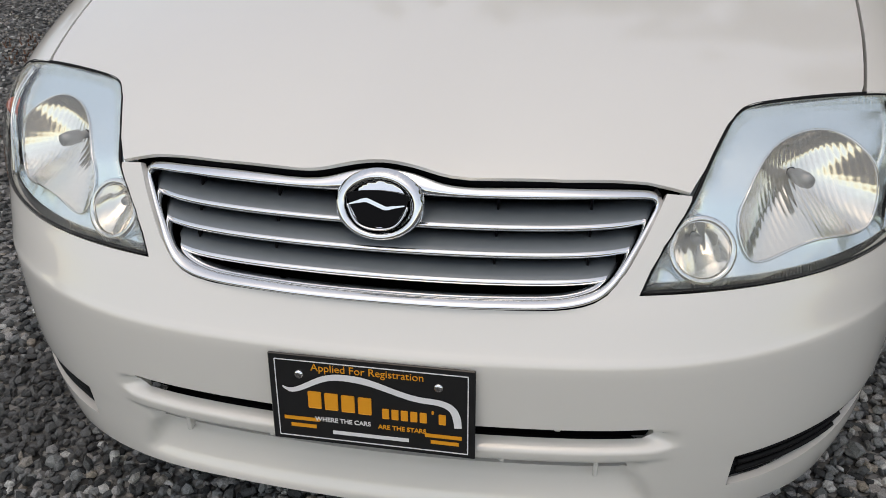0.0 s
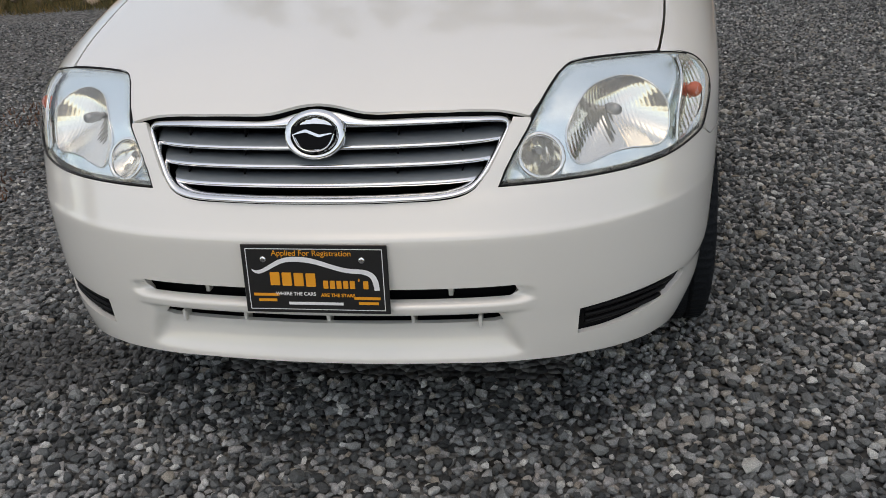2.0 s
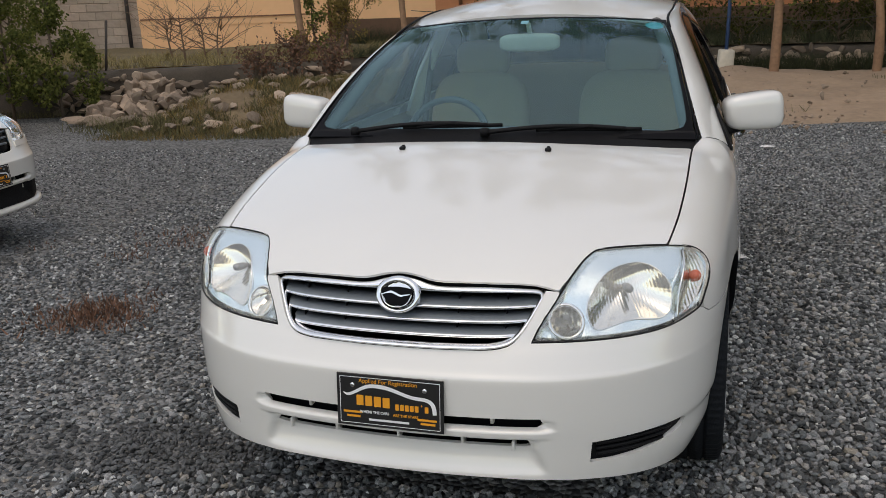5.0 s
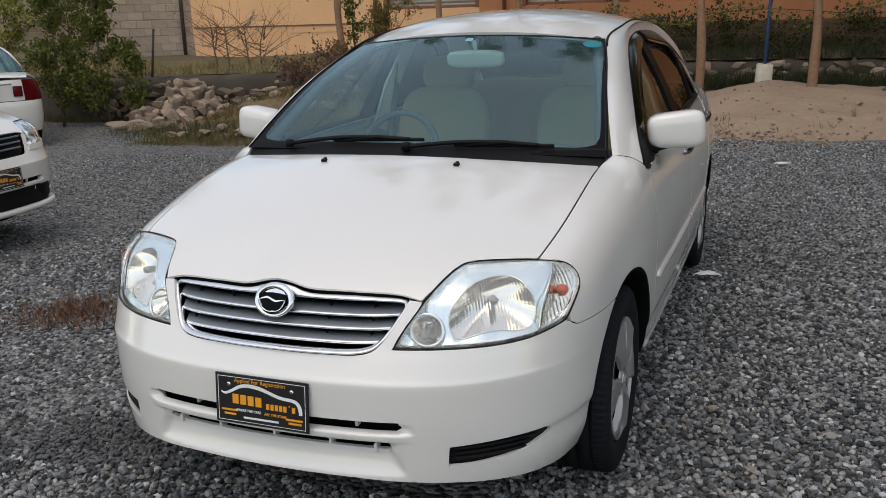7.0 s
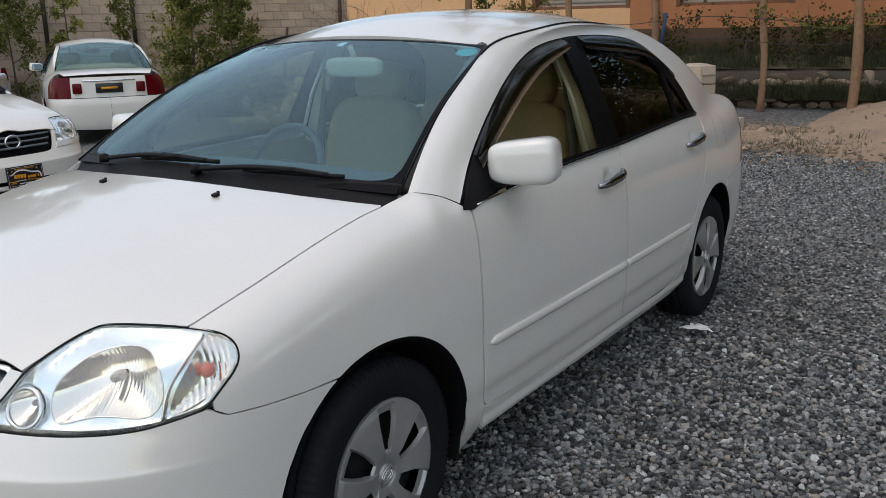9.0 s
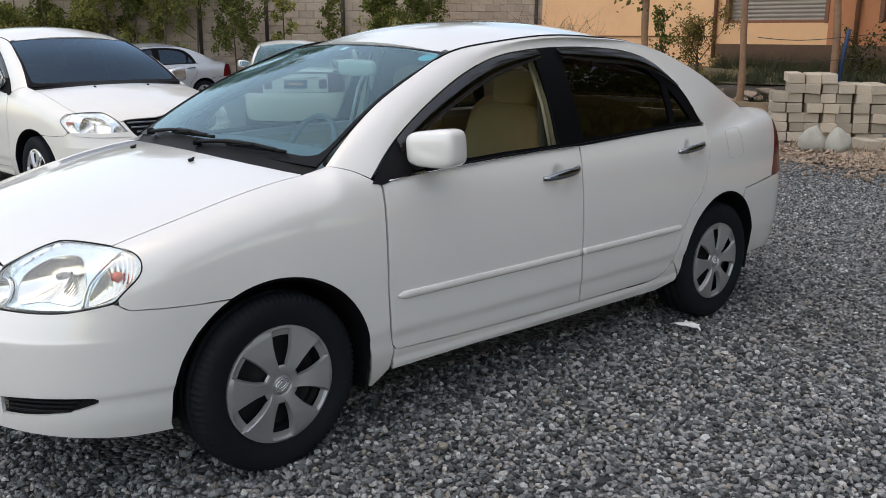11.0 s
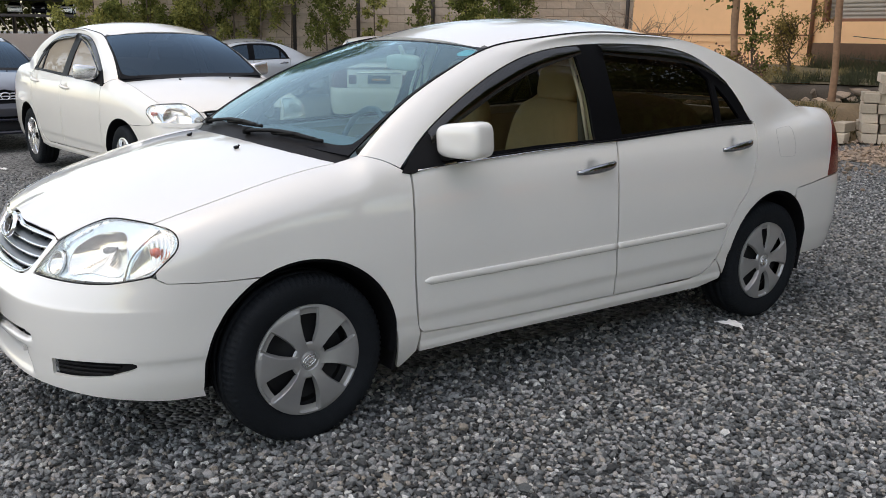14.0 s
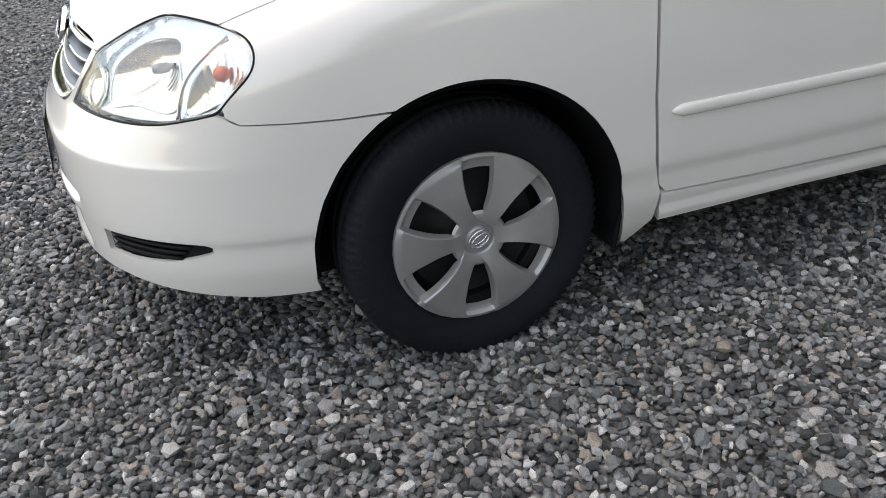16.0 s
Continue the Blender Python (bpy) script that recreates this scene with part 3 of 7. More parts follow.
for x in (-.242, .242):
    nz = Shape()
    solid(nz, (.020, .018, .010), .004, pose(x, .878, float(hood_z(x, .878)) + .005, 12))
    solid(nz, (.010, .006, .006), .002, pose(x, .888, float(hood_z(x, .878)) + .011, 0))
    part("washer_nozzle", nz, BLACK, HOOD, "small black washer nozzle")

# front fenders
wf = lambda y, z: w_at(over_fender, y, z)
_fen = [(.420, 0)] + [(y, 0) for y in np.linspace(.45, 1.13, 20)] + [(1.165, wf(1.165, .968)), (1.21, wf(1.21, .953)), (1.252, wf(1.252, .930))]
_fen += [(y, wf(y, z)) for y, z in [(1.288, .905), (1.284, .80), (1.282, .66), (1.284, .56), (1.297, .40), (1.322, .315), (1.322, .236), (1.268, .170), (1.254, .176), (1.222, .33)]]
_fen += [(y, wf(y, z)) for y, z in arc(*ARCH_F, 6, 117, 26)]
_fen += [(y, wf(y, z)) for y, z in [(.6, .623), (.5, .628), (.415, .633), (.389, .649)]]
_fen += [(y, wf(y, z)) for y, z in [(.388, .672), (.418, .701), (.445, .727), (.459, .752), (.460, .775), (.448, .791)]]
both("front_fender", sheet(np.array(_fen), over_fender, .02, gap=.0012, thick=.014), PAINT)


def lip(cy, cz, r, a0, a1):
    rows = []
    for a in np.linspace(a0, a1, 40):
        c, s = math.cos(radians(a)), math.sin(radians(a))
        x0 = side([(cy + r * c, cz + r * s)])[0, 0]
        rows.append([(x0 + .001, cy + r * c, cz + r * s), (x0 - .004, cy + (r - .010) * c, cz + (r - .010) * s), (x0 - .03, cy + (r - .012) * c, cz + (r - .012) * s),
                     (x0 - .25, cy + (r - .012) * c, cz + (r - .012) * s), (x0 - .27, cy + .05 * c, cz + .05 * s)])
    return grid(rows)


both("wheel_arch_liner", lip(*ARCH_F, -8, 187), DARK, "black wheel arch liner")
both("wheel_arch_liner", lip(*ARCH_B, -14, 196), DARK, "black wheel arch liner")
for y0, y1 in ((1.205, 1.262), (3.785, 3.82)):
    flap = Shape()
    solid(flap, (.15, .012, .22), .004, pose(.71, (y0 + y1) / 2 + .006, .288, -10))
    both("mud_flap", flap, BLACK, "black rubber mud flap")

# doors
_df = [(1.32, .9215), (1.295, .9145), (1.290, .80), (1.288, .66), (1.289, .56), (1.303, .40), (1.316, .335), (1.335, .314), (1.6, .304), (2.0, .294), (2.343, .287)]
_df += [(2.333, .38), (2.324, .47), (2.320, .56), (2.316, .70), (2.318, .84), (2.335, .92), (2.343, .955), (2.0, .950), (1.68, .938), (1.5, .930)]
_db = [(2.349, .955), (2.341, .92), (2.324, .84), (2.322, .70), (2.326, .56), (2.330, .47), (2.339, .38), (2.349, .287), (2.6, .283), (2.85, .280), (2.93, .288), (2.985, .315),
       (3.03, .356), (3.072, .456), (3.105, .53), (3.152, .60), (3.215, .66), (3.262, .74), (3.292, .84), (3.318, .93), (3.325, .976), (3.0, .978), (2.7, .968)]


def dished(yz):
    """The left side with the hollows behind the door handles."""
    p = side(yz)
    y, z = np.asarray(yz, float).T
    for cy, cz in ((2.185, .856), (3.135, .882)):
        r = np.hypot((y - cy) / .043, (z - cz) / .036)
        p[:, 0] -= .022 * np.clip(1 - r, 0, 1) ** .7
    return p


def with_dish(poly, cy, cz):
    return sheet(np.array(poly), dished, .022, gap=.0015, thick=.02, inner_step=.012)


DOOR_F = both("front_door", with_dish(_df, 2.185, .856), PAINT, "pearl white front door")
DOOR_B = both("rear_door", with_dish(_db, 3.135, .882), PAINT, "pearl white rear door")


def handle(cy, cz):
    y = np.linspace(-.108, .108, 17)
    mid = side(np.stack([cy + y, np.full(17, cz)], 1))
    mid[:, 0] += .024 * (1 - (y / .112) ** 4) + .002
    mid[:, 2] += .010 * (y / .1)
    return tube(mid, .0115 + .0060 * (1 - (y / .108) ** 2) + .0025 * (y / .108), 10, flat=.8)


for cy, cz, doors in ((2.185, .858, DOOR_F), (3.135, .884, DOOR_B)):
    both("door_handle", handle(cy, cz), HANDLECHROME, "dark chrome pull handle", doors)
for y0, y1, doors in ((1.328, 2.316, DOOR_F), (2.325, 3.075, DOOR_B)):
    y = np.linspace(y0, y1, 40)
    z = np.full(40, .515)
    line = side(np.stack([y, z], 1))
    line[:, 0] += .002
    ends = np.clip(np.minimum((y - y0) / .03, 1.0 if doors is DOOR_F else (y1 - y) / .03) + .25, 0, 1) if doors is DOOR_F else np.clip((y1 - y) / .03 + .25, 0, 1)
    both("side_moulding", tube(line, .0150 * ends, 10, flat=.62, up=(0, 0, 1)), PAINT, "white body-side rubbing strip", doors)
_sill = [(1.328, .312), (1.6, .2985), (2.0, .2885), (2.35, .2815), (2.85, .2745), (2.935, .2825), (2.99, .3105), (3.039, .3435), (3.100, .268), (3.088, .240), (2.95, .216), (2.3, .226), (1.7, .238), (1.328, .234)]


def sill_skin(yz):
    p = side(yz)
    z = p[:, 2]
    p[:, 0] += .010 * np.clip((.272 - z) / .012, 0, 1)
    return p


both("sill", sheet(np.array(_sill), sill_skin, .02, gap=.0012, thick=.05, inner_step=.012), PAINT)

# rear quarter, rear bumper, boot
wq = lambda y, z: w_at(over_quarter, y, z)
_qt = [(y, 0) for y in np.linspace(3.33, 4.12, 24)] + [(4.06, wq(4.06, .925)), (4.01, wq(4.01, .82)), (3.975, wq(3.975, .665)), (3.8, wq(3.8, .648)), (3.655, wq(3.655, .636))]
_qt += [(y, wq(y, z)) for y, z in arc(*ARCH_B, 60, 186, 30)]
_qt += [(y, wq(y, z)) for y, z in [(3.042, .345), (3.076, .452), (3.112, .525), (3.157, .594), (3.220, .655), (3.268, .74), (3.298, .84), (3.322, .93)]]
QUARTER = both("rear_quarter_panel", sheet(np.array(_qt), over_quarter, .022, gap=.0012, thick=.014), PAINT)
flapdoor = side(curve_through([(3.485, .925), (3.495, .940), (3.51, .944), (3.60, .948), (3.62, .946), (3.63, .93), (3.632, .87), (3.625, .82), (3.615, .806), (3.60, .803), (3.51, .806), (3.49, .81), (3.482, .825), (3.48, .87)], 56, True)) + [.0012, 0, 0]
both("fuel_flap_joint", tube(flapdoor, .0005, 5, True), SATIN, "", QUARTER)
_s = lambda y, z: run_at(*side([(y, z)])[0])
_rb = [(_s(y, z), z) for y, z in [(3.663, .6335), (3.8, .6455), (3.975, .6625)]] + [(_s(4.1, .66), .667)]
_end = RUN[-1]
_rb += [(_end, .665), (_end, .22), (_s(4.1, .25), .25), (_s(3.83, .255), .255)] + [(_s(y, z), z) for y, z in arc(*ARCH_B, 5, 56, 10)]


def skin_far(sz):
    sz = np.asarray(sz, float)
    x, y, nx, ny = (np.interp(sz[:, 0], RUN, a) for a in (RUN_X, RUN_Y, RUN_NX, RUN_NY))
    k = nx * nx
    d = in_side(sz[:, 1]) * k + in_rear(sz[:, 1]) * (1 - k)
    return np.stack([x - nx * d, y - ny * d, sz[:, 1]], 1)


both("rear_bumper", sheet(np.array(_rb), skin_far, .03, gap=.0015, thick=.02), PAINT)
_tl = [(_s(y, z), z) for y, z in [(3.98, .668), (4.014, .82), (4.062, .922)]] + [(_s(4.12, .95), .952), (RUN[-1] - .52, .952), (RUN[-1] - .52, .672)]
both("tail_lamp", sheet(np.array(_tl), skin_far, .03, gap=.002, thick=.02), REDLENS, "dark red tail lamp")
_bt = [(RUN[-1] - .515, .672), (RUN[-1] - .515, .952), (RUN[-1], .952), (RUN[-1], .672)]
both("boot_rear_panel", sheet(np.array(_bt), skin_far, .04, gap=.001, thick=.02), PAINT)
deck_y = np.linspace(3.83, 4.28, 14)
rows = [[(u * float(quarter_x(y)), y - .03 * u * u, float(quarter_z(y)) + .016 * (1 - u * u) - .4 * max(0, y - 4.16) ** 2) for u in np.linspace(-.992, .992, 21)] for y in deck_y]
part("boot_lid", fixed(grid(rows)), PAINT, CAR)

# cabin: roof, pillars and screens
_rf = [(.543 - .012 * max(0, y - 2.4), y) for y in np.linspace(1.88, 2.95, 20)] + [(.5, 3.035), (.25, 3.032), (0, 3.03)]
_rfront = [(.543 * u, 1.79 + .055 * u * u) for u in np.linspace(0, 1, 10)]
_roof = np.array(_rfront + _rf[:-1] + [(0, 3.03)] + [(-x, y) for x, y in _rf[-2::-1]] + [(-x, y) for x, y in _rfront[:0:-1]])
part("roof", sheet(_roof, over_roof, .035, gap=.0015, thick=.015), PAINT, CAR)

DLO = [(1.255, .925), (1.403, 1.047), (1.60, 1.160), (1.80, 1.249), (2.018, 1.315), (2.22, 1.342), (2.46, 1.353), (2.84, 1.338), (3.06, 1.282), (3.215, 1.155), (3.30, .992)]
N_RAIL = 72
dlo = curve_through(DLO, N_RAIL)
d3 = side(dlo)
rail = [tuple(screen([(1, v)])[0]) for v in (0, .25, .5, .75, 1.0)] + [(.546, 2.06, 1.371), (.545, 2.3, 1.394), (.541, 2.55, 1.399), (.533, 2.85, 1.384)]
rail += [tuple(back_screen([(1.0, v)])[0]) for v in (1.0, .5, 0)]
r3 = curve_through(rail, N_RAIL)
_seam = curve_through([(1.128, .004), (1.165, wf(1.165, .968)), (1.21, wf(1.21, .953)), (1.254, wf(1.254, .929))], 11)[::-1]
SEAM = over_fender(_seam) + [0, .0015, .0015]
rows = []
for i, (a, b) in enumerate(zip(d3, r3)):
    up = side([(dlo[i][0], dlo[i][1] + .01)])[0] - side([(dlo[i][0], dlo[i][1])])[0]
    up[1] = .25 * (b[1] - a[1]) / max(.05, np.linalg.norm(b - a)) * .01
    up /= np.linalg.norm(up)
    size = np.linalg.norm(b - a)
    k1 = a + up * .42 * size
    k2 = b + np.array([1, 0, -.32]) / 1.05 * .36 * size
    q = np.linspace(0, 1, 11)[:, None]
    row = (1 - q) ** 3 * a + 3 * q * (1 - q) ** 2 * k1 + 3 * q * q * (1 - q) * k2 + q**3 * b
    if i == 0:
        shift = SEAM - row
    if i < 10:
        row = row + shift * (1 - i / 10) ** 2
    rows.append(row)
last = np.stack([quarter_x(rows[-1][:, 1]), rows[-1][:, 1], quarter_z(rows[-1][:, 1])], 1) - rows[-1] + [0, -.001, .001]
for i in range(16):
    rows[N_RAIL - 1 - i] = rows[N_RAIL - 1 - i] + last * (1 - i / 16) ** 2
step_ = rows[-1] - rows[-2]
step_ /= np.maximum(np.linalg.norm(step_, axis=1, keepdims=True), 1e-6)
rows.append(rows[-1] + step_ * .006 + [-.002, 0, -.0015])
PILLARS = both("cabin_pillar", fixed(grid(rows)), PAINT, "white windscreen pillar, roof rail and rear pillar")


def blended(one, other, line, reach=.10):
    """Shades two welded panels as one across their joint by averaging the normals along a line."""
    line = np.asarray(line, float)
    data = []
    for ob in (one, other):
        me = ob.data
        co, no = np.empty(len(me.vertices) * 3), np.empty(len(me.vertices) * 3)
        me.vertices.foreach_get("co", co)
        me.vertex_normals.foreach_get("vector", no)
        data.append((me, co.reshape(-1, 3), no.reshape(-1, 3)))
    mid = np.zeros_like(line)
    for me, co, no in data:
        for i, p in enumerate(line):
            d = np.linalg.norm(co - p, axis=1)
            out = no[:, 0] * np.sign(p[0]) + .6 * no[:, 2] > .2
            k = np.argsort(np.where(out, d, 9))[:4]
            mid[i] += no[k].mean(0)
    mid /= np.linalg.norm(mid, axis=1, keepdims=True)
    for me, co, no in data:
        d = np.linalg.norm(co[:, None] - line[None], axis=2)
        k = d.argmin(1)
        w = np.clip(1 - d.min(1) / reach, 0, 1) ** 1.2
        w = np.where((no * mid[k]).sum(1) > .4, w, 0)[:, None]
        n = no * (1 - w) + mid[k] * w
        me.normals_split_custom_set_from_vertices((n / np.linalg.norm(n, axis=1, keepdims=True)).tolist())


_joint = np.array([(float(quarter_x(y)), y, float(quarter_z(y))) for y in np.linspace(3.335, 3.84, 40)])
for one, other, sgn in zip(PILLARS, QUARTER, (1, -1)):
    blended(one, other, _joint * [sgn, 1, 1])
both("roof_seam", tube(r3[18:60] + [0, 0, .001], .0042, 6), BLACK)
both("screen_seal", tube(r3[:24] + [-.003, -.001, .0], .0035, 6), GLOSSBLACK)

# windscreen with its black border
_ws = np.array([(-.985, .0), (.985, 0), (.982, .985), (-.982, .985)])
_wi = curve_through([(-.92, .062), (0, .045), (.92, .062), (.958, .11), (.968, .5), (.966, .94), (.93, .965), (0, .972), (-.93, .965), (-.966, .94), (-.968, .5), (-.958, .11)], 120, True)


def unit(f, push=0.0):
    return lambda uv: f(np.asarray(uv, float)) + np.array([0, -push * .5, push])


part("windscreen_border", sheet(_ws, unit(screen), .04, [_wi], gap=0, thick=.004, inner_step=.025), GLOSSBLACK, CAR, "black ceramic border of the windscreen")
WS = part("windscreen", sheet(shrunk(_wi, -.004), unit(screen, -.001), .05, gap=0, thick=0), SCREEN, CAR, "clear greenish windscreen")
part("rear_screen", sheet(np.array([(-.98, .02), (.98, .02), (.98, .98), (-.98, .98)]), unit(back_screen), .06, gap=0, thick=.004), TINTGLASS, CAR, "tinted rear screen")

# side windows: black surround with three panes
_bot = [(3.30, .990), (3.0, .982), (2.7, .973), (2.34, .960), (2.0, .954), (1.68, .943), (1.5, .935), (1.32, .924)]
_sur = np.vstack([dlo[:-1], _bot])
_g1 = np.array([(1.395, .944), (1.52, 1.075), (1.70, 1.190), (1.88, 1.262), (2.02, 1.292), (2.20, 1.311), (2.262, 1.314), (2.255, 1.15), (2.228, .969), (1.9, .966), (1.6, .955)])
_g2 = np.array([(2.392, .979), (2.405, 1.15), (2.425, 1.316), (2.60, 1.314), (2.84, 1.297), (2.99, 1.255), (3.075, 1.19), (3.062, 1.08), (3.045, .995), (2.7, .989)])
_g3 = np.array([(3.080, 1.0), (3.098, 1.09), (3.108, 1.165), (3.165, 1.10), (3.228, 1.006)])
both("window_surround", sheet(_sur, lambda a: side(a) + [.0, 0, 0], .03, [_g1, _g2, _g3], gap=.002, thick=.016, inner_step=.02), GLOSSBLACK, "gloss black window surround")
both("front_side_window", sheet(_g1, lambda a: side(a) - [.010, 0, 0], .05, gap=-.006, thick=0), SIDEGLASS, "clear side glass")
both("rear_side_window", sheet(_g2, lambda a: side(a) - [.010, 0, 0], .05, gap=-.006, thick=0), TINTGLASS, "brown tinted side glass")
both("quarter_window", sheet(_g3, lambda a: side(a) - [.008, 0, 0], .05, gap=-.006, thick=0), TINTGLASS, "brown tinted quarter glass")
for y0, y1 in ((1.40, 2.29), (2.385, 3.20)):
    run = dlo[(dlo[:, 0] > y0) & (dlo[:, 0] < y1)]
    run = run[run[:, 1] > 1.0]
    low = run - np.array([0, .068]) * np.sin(np.linspace(.35, math.pi - .2, len(run)))[:, None] ** .4
    rows = []
    for a, b in zip(run - [0, .004], low):
        pa, pm, pb = side([a])[0], side([(a + b) / 2])[0], side([b])[0]
        rows.append([pa + [.003, 0, 0], pm + [.014, 0, .004], pb + [.016, 0, 0], pb + [.0135, 0, 0]])
    both("wind_visor", fixed(grid(rows)), pane_material("smoked_visor", (.10, .10, .10), .08), "smoked plastic wind deflector")
belt = side(_bot) + [.004, 0, -.002]
both("belt_moulding", tube(curve_through(belt[:-1], 50), .0055, 6), GLOSSBLACK)
both("belt_bright_strip", tube(curve_through(side(np.array(_bot)[3:] - [0, .006]) + [.006, 0, 0], 40), .0028, 6), CHROME, "thin bright strip below the glass")

# mirrors
def pillow(size, e=.55, n=28, k=16):
    """A rounded block: superellipsoid half-sizes."""
    rows = []
    for a in np.linspace(-math.pi / 2, math.pi / 2, k):
        ca, sa = abs(math.cos(a)) ** e, math.copysign(abs(math.sin(a)) ** e, math.sin(a))
        rows.append([(size[0] * ca * math.copysign(abs(math.cos(b)) ** e, math.cos(b)), size[1] * ca * math.copysign(abs(math.sin(b)) ** e, math.sin(b)), size[2] * sa)
                     for b in np.linspace(0, 2 * math.pi, n, endpoint=False)])
    return grid(rows, True)


sail = sheet(np.array([(1.255, .916), (1.30, .909), (1.36, .922), (1.445, .932), (1.445, 1.062), (1.40, 1.04), (1.32, .982)]), lambda a: side(a) + [.006, 0, 0], .02, gap=0, thick=.01)
SAIL = both("mirror_base", sail, BLACK, "black plastic mirror base")
m = pose(.862, 1.478, 1.022, 0, -4, 12)
shell = Shape().add(pillow((.101, .062, .064), .46).v, pillow((.101, .062, .064), .46).f, m)
shell.v = [(x, y + .05 * max(0, x - .86), z + .10 * (z - 1.022) * (x - .86) / .1) for x, y, z in shell.v]
MIR = both("mirror_housing", fixed(shell), PAINT, "white door mirror housing", SAIL)
stalk = solid(Shape(), (.10, .055, .045), .015, pose(.80, 1.455, .968, 0, -18, 8))
both("mirror_stalk", stalk, BLACK, "black mirror foot", SAIL)
glass = Shape().add(pillow((.080, .004, .052), .5).v, pillow((.080, .004, .052), .5).f, m @ pose(0, .059, 0))
both("mirror_glass", glass, CHROME, "mirror glass", MIR)

# cowl and wipers
rows = []
for x in np.linspace(-.685, .685, 40):
    u = x / .678
    f = np.array([x, .957 + .105 * (abs(x) / .67) ** 2.0, 0.0])
    f[2] = hood_z(x, f[1]) - .016
    b = screen([(np.clip(u, -.99, .99), .045)])[0] + [0, .0, .002]
    rows.append([f + [0, -.02, -.02], f, f + (b - f) * .45 + [0, 0, -.012], b])
part("cowl_panel", fixed(grid(rows)), BLACK, CAR, "black plastic wiper cowl")


def wiper(pivot, tip, elbow):
    w = Shape()
    path = curve_through([pivot, elbow, tip], 14)
    arm = screen(path) + [0, -.010, .020]
    t = tube(arm, .008, 6, flat=1.4)
    w.add(t.v, t.f)
    a, b = np.array(tip) + (np.array(tip) - elbow) * .9, np.array(elbow) - (np.array(tip) - elbow) * .1
    blade = screen(np.array([b + (a - b) * q for q in np.linspace(0, 1, 16)])) + [0, -.006, .010]
    t = tube(blade, .007, 6, flat=.7)
    w.add(t.v, t.f)
    bridge = screen(np.array([b + (a - b) * q for q in (.15, .35, .5, .65, .85)])) + np.array([[0, -.005, .011], [0, -.009, .017], [0, -.010, .020], [0, -.009, .017], [0, -.005, .011]])
    t = tube(curve_through(bridge, 14), .008, 6, flat=1.2)
    w.add(t.v, t.f)
    c = turned([(-.012, .006), (-.012, .016), (.012, .016), (.016, .008), (.016, 0)], 14, "z")
    w.add([tuple(np.array(q) + arm[0]) for q in c.v], c.f)
    return w


part("wiper", wiper((-.70, .0), (-.16, .050), (-.42, .042)), BLACK, CAR, "black wiper arm and blade")
part("wiper", wiper((.0, -.005), (.52, .036), (.27, .030)), BLACK, CAR, "black wiper arm and blade")

# grille
_gin = shrunk(GRILLE, .0125)
_gin = np.array([(x, min(z, .7305)) for x, z in _gin])


rows = []
_go = shrunk(GRILLE, .0008)
for q in np.linspace(0, 1, 11):
    p = over_grille(_go + (_gin - _go) * q)
    p[:, 1] -= .009 * math.sin(math.pi * q) ** .7 + .003 + .010 * np.clip((.665 - p[:, 2]) / .05, 0, 1)
    rows.append(p)
rows.insert(0, over_grille(_go + (_gin - _go) * .35) + [0, .022, 0])
rows.append(rows[-1] + [0, .02, 0])
SURR = part("grille_surround", fixed(grid(rows, True)), CHROME, CAR, "chrome grille surround")
_rim = _go[(_go[:, 0] >= 0) & (_go[:, 1] > .715)]
_rim = _rim[np.argsort(_rim[:, 0])]
rows = []
for x in np.linspace(-.352, .352, 61):
    lo_ = over_grille([(x, float(np.interp(abs(x), _rim[:, 0], _rim[:, 1])))])[0]
    hy = float(np.interp(abs(x), _h_edge[:, 0], _h_edge[:, 1])) + .004
    hi_ = np.array([x, hy, float(hood_z(x, hy)) - .005])
    rows.append([lo_ + [0, .010, -.006], lo_ + [0, .008, .001], (lo_ + hi_) / 2 + [0, .012, 0], hi_ + [0, .006, 0]])
part("grille_gap", fixed(grid(rows)), DARK, CAR)
part("grille_back", sheet(_gin, lambda a: over_grille(a) + [0, .052, 0], .03, gap=-.012, thick=0, hub=(0, 2, .7)), DARK, SURR)


def width_at(z):
    q = _gin[_gin[:, 0] > 0]
    q = q[np.argsort(q[:, 1])]
    q = q[(q[:, 1] < .7295)]
    return float(np.interp(z, q[:, 1], q[:, 0]))


for zc in (.6985, .6670, .6350):
    w = width_at(zc) + .012
    xs = np.linspace(-w, w, 41)
    tip = over_grille(np.stack([xs, np.full(41, zc) + .001 * (xs / .36) ** 2], 1)) + np.stack([xs * 0, .012 * np.abs(xs / w) ** 14, xs * 0], 1)
    rows = [tip + [0, .004, -.0075], tip + [0, -.004, -.004], tip + [0, -.004, .001], tip + [0, .002, .004], tip + [0, .038, .0185], tip + [0, .038, .0145]]
    slat = part("grille_slat", fixed(grid(np.array(rows))), GRILLEGREY, SURR, "grey louvre with a bright front edge")
    rows = [tip + [0, -.001, -.0068], tip + [0, -.0060, -.0048], tip + [0, -.0066, -.001], tip + [0, -.0050, .0012], tip + [0, .001, .0026]]
    part("bright_edge", fixed(grid(np.array(rows))), CHROME, slat, "bright edge strip")
for x in (-.27, -.15, .15, .27):
    for zc in (.688, .655, .720):
        p = over_grille([(x, zc)])[0]
        part("grille_stay", solid(Shape(), (.003, .03, .03), 0, pose(p[0], p[1] + .026, p[2])), DARK, SURR)


def oval(rx, rz, n=64):
    return np.array([(rx * math.cos(a), rz * math.sin(a)) for a in np.linspace(0, 2 * math.pi, n, endpoint=False)])


EMB = Vector((0, .127, .724))


